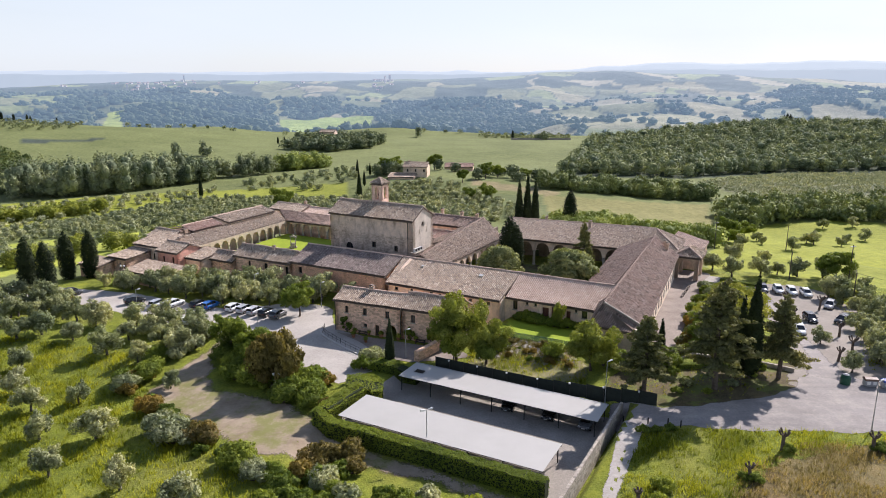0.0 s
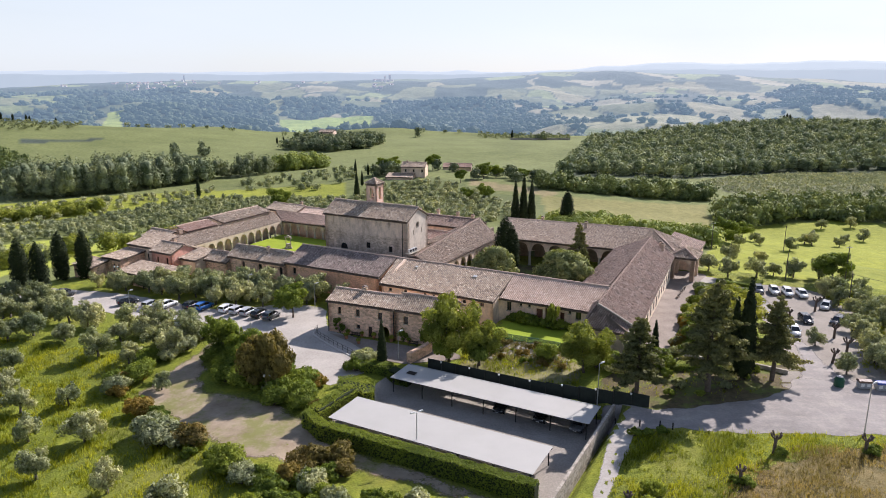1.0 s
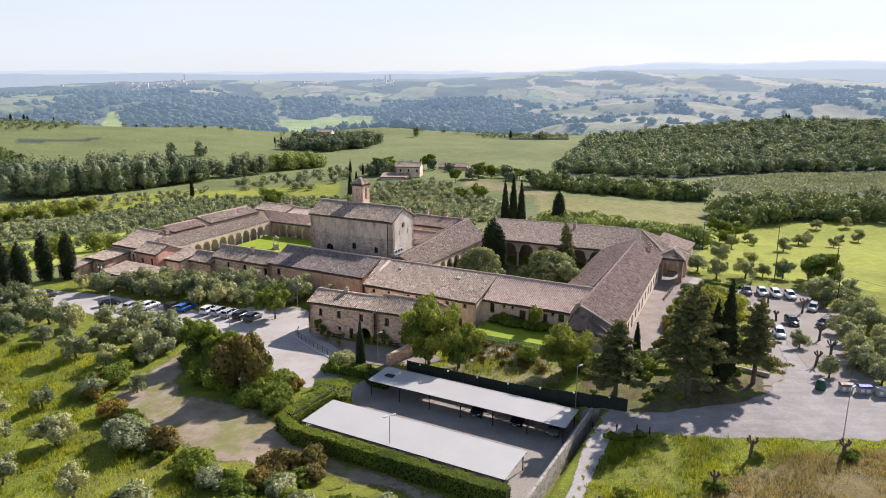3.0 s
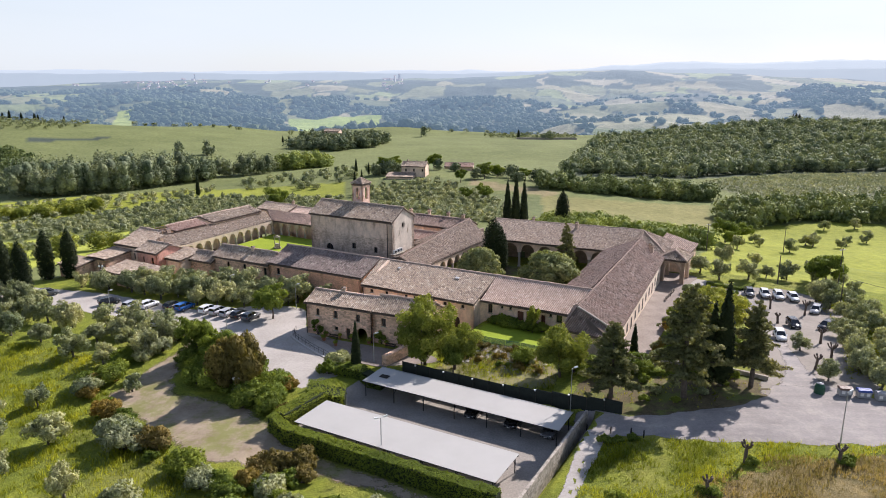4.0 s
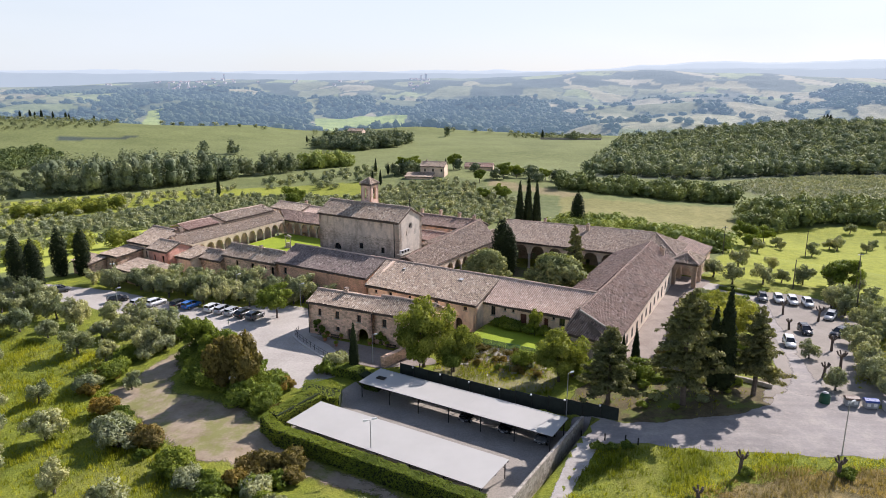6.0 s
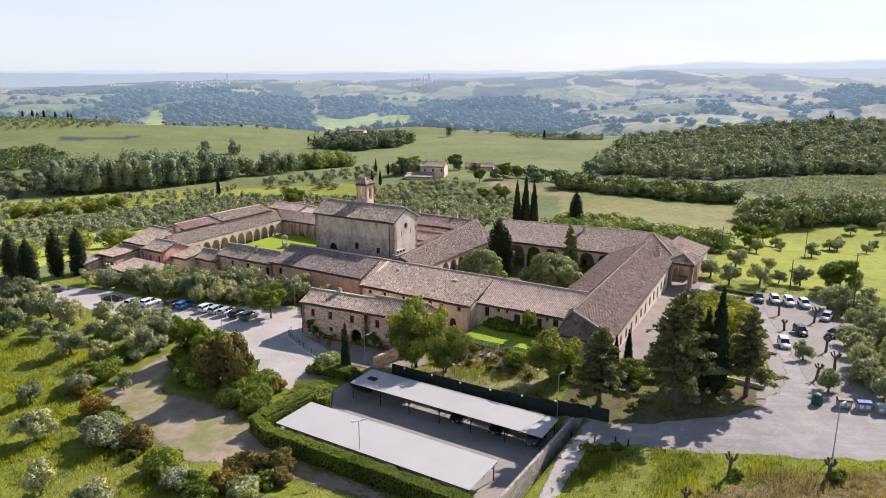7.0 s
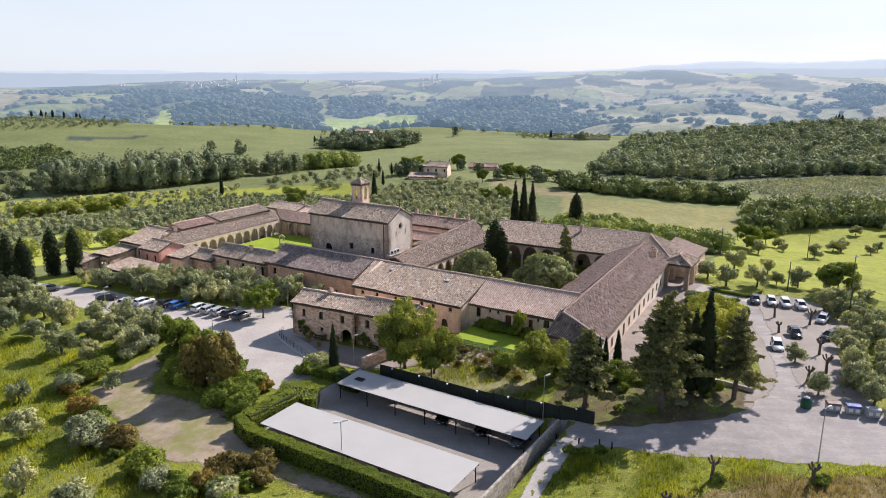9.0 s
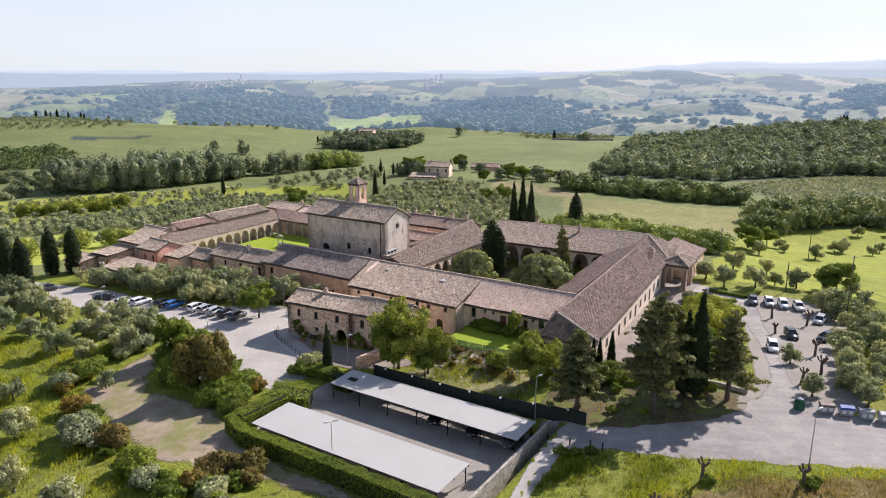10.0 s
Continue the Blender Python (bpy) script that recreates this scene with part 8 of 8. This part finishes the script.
# ---- well in the small cloister ----
w = tagged(new("well"), "stone cloister well with two pillars and a lintel", "well")
s = Shape()
s.tube((0, 0, 0.1), (0, 0, 0.35), 1.3, 1.3, 8)
s.done("step", M["grey_rubble"], w)
s = Shape()
s.tube((0, 0, 0.35), (0, 0, 1.25), 0.75, 0.75, 8)
s.done("well_head", M["grey_rubble"], w)
for x in (-0.95, 0.95):
    s = Shape()
    s.tube((x, 0, 0.35), (x, 0, 2.7), 0.14, 0.12, 8)
    s.done("pillar", M["grey_rubble"], w)
s = Shape()
s.box(-1.3, 1.3, -0.2, 0.2, 2.7, 3.0)
s.prism([(-1.35, -0.3, 3.0), (1.35, -0.3, 3.0), (0, -0.3, 3.4)], (0, 0.6, 0))
s.done("lintel", M["grey_rubble"], w)
w.matrix_basis = pose(*uv_to(-62.6, 33.0), 0.25, 0, 0, -28) @ Matrix.Diagonal((0.85, 0.7, 1.05, 1))

# ---- farmhouse on the knoll ----
FRAME[:] = [-23.0, 375.0, -10.0]
zf = gz(-15, 378) - 1.2
gable_block("farmhouse", "pale plastered two-storey farmhouse with a faded tile roof among trees", 1.5, 14.5, 0.0, 9.0, zf - 3, zf + 6.6, zf + 8.4, "plaster", "tile", front=[(2.0, 3.0, zf + 3.9, zf + 5.4, False), (6.4, 7.4, zf + 3.9, zf + 5.4, False), (11.0, 12.0, zf + 3.9, zf + 5.4, False), (6.4, 7.5, zf + 0.6, zf + 2.6, False)])
chimney(bpy.data.objects["farmhouse"], 4.0, 4.5, zf + 7.4, zf + 9.6, 0.9, 0.7)
lean_block("farmhouse_wing", "low farmhouse wing with weathered tiles", -5.0, 9.0, -7.5, -0.2, zf - 4, tuple(zf + k for k in (1.8, 1.8, 3.2, 3.2)), "plaster_warm", "tile")
FRAME[:] = [1.0, 421.0, -6.0]
gable_block("farm_barn", "long low barn with a faded tile roof", 0.0, 17.0, 0.0, 8.0, gz(8, 424) - 3, gz(8, 424) + 2.2, gz(8, 424) + 3.8, "plaster_warm", "tile_red")
FRAME[:] = [0.0, 120.0, -28.3]
for x, y, k in ((-14.0, 391.0, 0.7), (-19.0, 392.0, 0.6), (-9.0, 394.0, 0.75), (-40.2, 354.3, 0.8), (-41.0, 391.0, 0.7)):
    plant(CYPRESSES, x, y, k)
for a, d, s in ((-6.9, 318, 1.25), (-19.3, 362, 1.0), (-7.0, 392, 0.9)):
    (x, y), = polar([(a, d)])
    plant(CYPRESSES, x, y, s, sz=s * 1.1)
for a, d, s in ((-0.7, 409, 1.2), (1.6, 360, 0.9), (3.5, 377, 1.1), (4.5, 388, 1.0), (6.8, 390, 0.9), (-4.8, 392, 1.2), (-3.9, 398, 1.1), (2.2, 318, 0.8), (3.7, 318, 1.0), (-13.1, 300, 1.3), (30.3, 173, 0.95), (22.8, 270, 1.1), (23.9, 284, 0.9), (23.2, 262, 0.8)):
    (x, y), = polar([(a, d)])
    plant(BROADS, x, y, s)

for a, d, k in ((5.65, 846, 1.25), (-33.2, 900, 1.0), (-32.6, 905, 1.1), (-32.3, 898, 0.9), (-31.9, 902, 1.15), (-31.2, 905, 1.0), (-30.4, 900, 1.05), (-30.2, 903, 0.9), (-28.6, 905, 0.9), (-13.2, 760, 0.8), (-12.7, 765, 0.8), (-12.0, 770, 0.75), (25.7, 886, 1.3), (25.9, 884, 1.5), (26.1, 886, 1.4)):
    (x, y), = polar([(a, d)])
    plant(STOUT, x, y, k * 0.85, sz=k * 0.95, label="dark cypress on the far field crest")
strip_wall("field_wall", "low dark stone wall across the wheat field", polar([(5.5, 822), (8.0, 818), (10.3, 815)]), 2.2, 1.0, M["grey_rubble"], -60)
FRAME[:] = [-127.0, 726.0, -14.0]
zv = gz(-122, 729) + 6.0
gable_block("villa", "pale villa among the trees of the copse", 0.0, 16.0, 0.0, 9.0, zv - 8, zv + 7.0, zv + 9.0, "plaster", "tile", front=[(2.0, 3.2, zv + 3.9, zv + 5.6, False), (7.2, 8.4, zv + 3.9, zv + 5.6, False), (12.4, 13.6, zv + 3.9, zv + 5.6, False)])
FRAME[:] = [0.0, 120.0, -28.3]

# ---- far village on the skyline ----
vr = random.Random(5)
for k in range(70):
    a, d = vr.choice((vr.gauss(-21.5, 1.8), vr.gauss(-22.5, 1.5), vr.uniform(-31, -8), vr.uniform(-5.6, -4.0))), vr.uniform(2650, 3300)
    (x, y), = polar([(a, d)])
    z, w, h = gz(x, y), vr.uniform(6, 13), vr.uniform(3, 6.5)
    if k % 14 == 3:
        w, h = 5.0, 26.0
    hs = tagged(new("far_house"), "tiny pale house of a distant hill town", "house", "hill town houses")
    s = Shape()
    s.box(-w / 2, w / 2, -6, 6, -3, h)
    s.done("house_wall", M["far_wall"], hs)
    s = Shape()
    s.prism([(-w / 2 - 0.5, -6.5, h), (-w / 2 - 0.5, 6.5, h), (-w / 2 - 0.5, 0, h + 3)], (w + 1, 0, 0))
    s.done("house_roof", M["far_roof"], hs)
    hs.matrix_basis = pose(x, y, z, 0, 0, vr.uniform(-30, 30))

drape("pavement_court", [(-19.0, 117.2), (-7.0, 112.2), (3.0, 108.2), (4.5, 105.5), (-5.0, 103.6), (-9.5, 105.5), (-14.5, 112.6)], M["terrace"], 0.06, 1.5, "worn paved court before the gatehouse", "pavement", False)

# ---- small things about the buildings ----
strip_wall("garden_wall", "sunlit rubble wall climbing from the court to the garden", [(-3.9, 103.8), (-2.7, 105.4), (-1.5, 107.2), (-0.6, 108.6)], 1.7, 0.9, M["stone"], -0.6)
def ac_unit(u, v, z):
    h = tagged(new("air_conditioner"), "white outdoor air conditioner box at the foot of the church", "appliance", "air conditioners by the church")
    s = Shape()
    s.box(-0.45, 0.45, -0.18, 0.18, 0.0, 0.7)
    s.done("case", M["white_paint"], h)
    s = Shape()
    s.tube((0.1, -0.19, 0.35), (0.1, -0.205, 0.35), 0.26, 0.26, 14)
    s.done("fan_grille", M["iron"], h)
    s = Shape()
    s.box(-0.4, -0.3, -0.2, 0.2, -0.12, 0.0)
    s.box(0.3, 0.4, -0.2, 0.2, -0.12, 0.0)
    s.done("foot", M["steel"], h)
    h.matrix_basis = pose(*at(u, v, z), 0, 0, FRAME[2] + 70)


for k in range(3):
    ac_unit(-18.3, 21.3 + 1.1 * k, 7.15)
sh = tagged(new("roof_shelf"), "flat stone ledge under the air conditioners", "ledge")
s = Shape()
s.prism([at(-19.0, 20.4, 6.9), at(-17.7, 20.4, 6.9), at(-17.7, 24.4, 6.9), at(-19.0, 24.4, 6.9)], (0, 0, 0.12))
s.done("slab", M["trim"], sh)
for k in (20.6, 24.0):
    s = Shape()
    s.prism([at(-18.9, k, 4.0), at(-17.8, k, 4.0), at(-17.8, k + 0.2, 4.0), at(-18.9, k + 0.2, 4.0)], (0, 0, 2.9))
    s.done("bracket_wall", M["church"], sh)


def skylight(u, v, z, tilt, w=0.9, d=0.7):
    h = tagged(new("skylight"), "small pale skylight set into the clay tiles", "skylight")
    s = Shape()
    s.box(-w / 2, w / 2, -d / 2, d / 2, 0.0, 0.12)
    s.done("frame", M["trim"], h)
    s = Shape()
    s.box(-w / 2 + 0.08, w / 2 - 0.08, -d / 2 + 0.08, d / 2 - 0.08, 0.12, 0.135)
    s.done("pane", M["lamp_glass"], h)
    h.matrix_basis = pose(*at(u, v, z), 0, 0, FRAME[2]) @ pose(0, 0, 0, tilt, 0, 0)


skylight(2.6, 10.6, 7.32, 16)
skylight(-10.5, 11.0, 7.4, 16, 0.6, 0.6)


def climber(u, v, z0, z1, width, leaf="broad"):
    """A climbing shrub spread against a wall."""
    h = tagged(new("climbing_plant"), "dark climbing shrub trained up the stone wall", "plant")
    foot = at(u, v - 0.25, z0)
    s = Shape()
    lobes = []
    for k in range(12):
        q = at(u + width * rng.uniform(-0.5, 0.5), v - rng.uniform(0.2, 0.5), z0 + (z1 - z0) * rng.uniform(0.25, 1.0))
        s.tube(foot, q, 0.04, 0.012, 5)
        r = rng.uniform(0.22, 0.45)
        lobes.append((*q, r, r, r))
    s.done("stems", M["bark"], h)
    crown = new("leaves", spray_mesh("leaves", clumps(lobes, 1500, 0.13, 0.4, 0.7), M[leaf]))
    crown.parent = h
    return h


FRAME[:] = [-19.2, 118.5, -22.7]
climber(2.4, 0.0, 0.0, 2.8, 1.8)
climber(14.6, 0.5, 0.0, 2.2, 1.6)
climber(18.6, 0.5, 0.0, 2.4, 1.4, "hedge")


def pot(u, v, r, leaf="hedge"):
    h = tagged(new("flower_pot"), "terracotta pot with a small green plant by the gatehouse", "pot", "pots by the gatehouse")
    s = Shape()
    s.tube((0, 0, 0), (0, 0, r * 1.5), r * 0.7, r, 12)
    s.tube((0, 0, r * 1.5), (0, 0, r * 1.7), r * 1.1, r * 1.1, 12)
    s.done("pot", M["tile_red_pot"], h)
    crown = new("leaves", spray_mesh("leaves", clumps([(0, 0, r * 2.3, r * 1.3, r * 1.3, r)], 260, 0.1, 0.4, 0.7), M[leaf]))
    crown.parent = h
    p = at(u, v, 0)
    h.matrix_basis = pose(p.x, p.y, gz(p.x, p.y) + 0.12)


M["tile_red_pot"] = simple("terracotta", (0.3, 0.13, 0.07), (0.42, 0.2, 0.11), 3.0)
for u, v, r in ((4.2, -0.6, 0.3), (6.9, -0.5, 0.28), (9.3, -0.5, 0.34), (12.7, -0.6, 0.34), (15.9, -0.2, 0.3), (4.9, -2.4, 0.35), (8.0, -3.6, 0.3)):
    pot(u, v, r)


def bench(u, v, turn=0.0, z=None, label="dark wooden bench with iron legs"):
    h = tagged(new("bench"), label, "bench")
    for k in range(3):
        s = Shape()
        s.box(-0.9, 0.9, -0.22 + 0.15 * k, -0.09 + 0.15 * k, 0.42, 0.46)
        s.done("seat_slat", M["dark_wood"], h)
    for k in range(2):
        s = Shape()
        s.box(-0.9, 0.9, 0.24, 0.28, 0.55 + 0.16 * k, 0.67 + 0.16 * k)
        s.done("back_slat", M["dark_wood"], h)
    for x in (-0.75, 0.75):
        s = Shape()
        s.box(x - 0.03, x + 0.03, -0.2, -0.14, 0, 0.42)
        s.box(x - 0.03, x + 0.03, 0.2, 0.26, 0, 0.85)
        s.box(x - 0.03, x + 0.03, -0.2, 0.26, 0.37, 0.42)
        s.done("leg", M["iron"], h)
    p = at(u, v, 0)
    h.matrix_basis = pose(p.x, p.y, (gz(p.x, p.y) if z is None else z) + 0.12, 0, 0, FRAME[2] + turn)
    return h


bench(6.0, -1.2)
bench(17.0, -1.0)
FRAME[:] = [0.0, 120.0, -28.3]
for v in (41.0, 44.5, 47.5):
    bench(35.0, v, -88, label="dark bench against the terrace facade")


# ---- rubble on the bank ----
def rubble():
    rr = random.Random(11)
    v, f = [], []
    for k in range(240):
        u, w = rr.uniform(12.0, 27.0), rr.gauss(-6.4, 1.7)
        x, y = uv_to(u, w)
        r = rr.uniform(0.12, 0.48)
        c = Vector((x, y, gz(x, y) + r * 0.2))
        n = len(v)
        for q in ((1, 0, 0), (0, 1, 0), (-1, 0, 0), (0, -1, 0), (0.2, 0.1, 0.45), (0, 0, -0.6)):
            v.append(tuple(c + Vector(q) * r * rr.uniform(0.7, 1.3)))
        f += [tuple(n + i for i in t) for t in ((0, 1, 4), (1, 2, 4), (2, 3, 4), (3, 0, 4), (1, 0, 5), (2, 1, 5), (3, 2, 5), (0, 3, 5))]
    tagged(obj("rubble", v, f, M["trim"]), "pale broken stones strewn over the garden bank", "stones", kind="stuff")


rubble()

# prototypes that nothing used
for protos in (OLIVES, BROADS, LIGHTS, RUSSETS, CYPRESSES, STOUT, CONIFERS, BALLS, *BUSHES.values(), *SHRUBS.values(), list(CARS.values())):
    for p in protos:
        if p.name not in PLACED:
            for o in (*p.children_recursive, p):
                bpy.data.objects.remove(o)
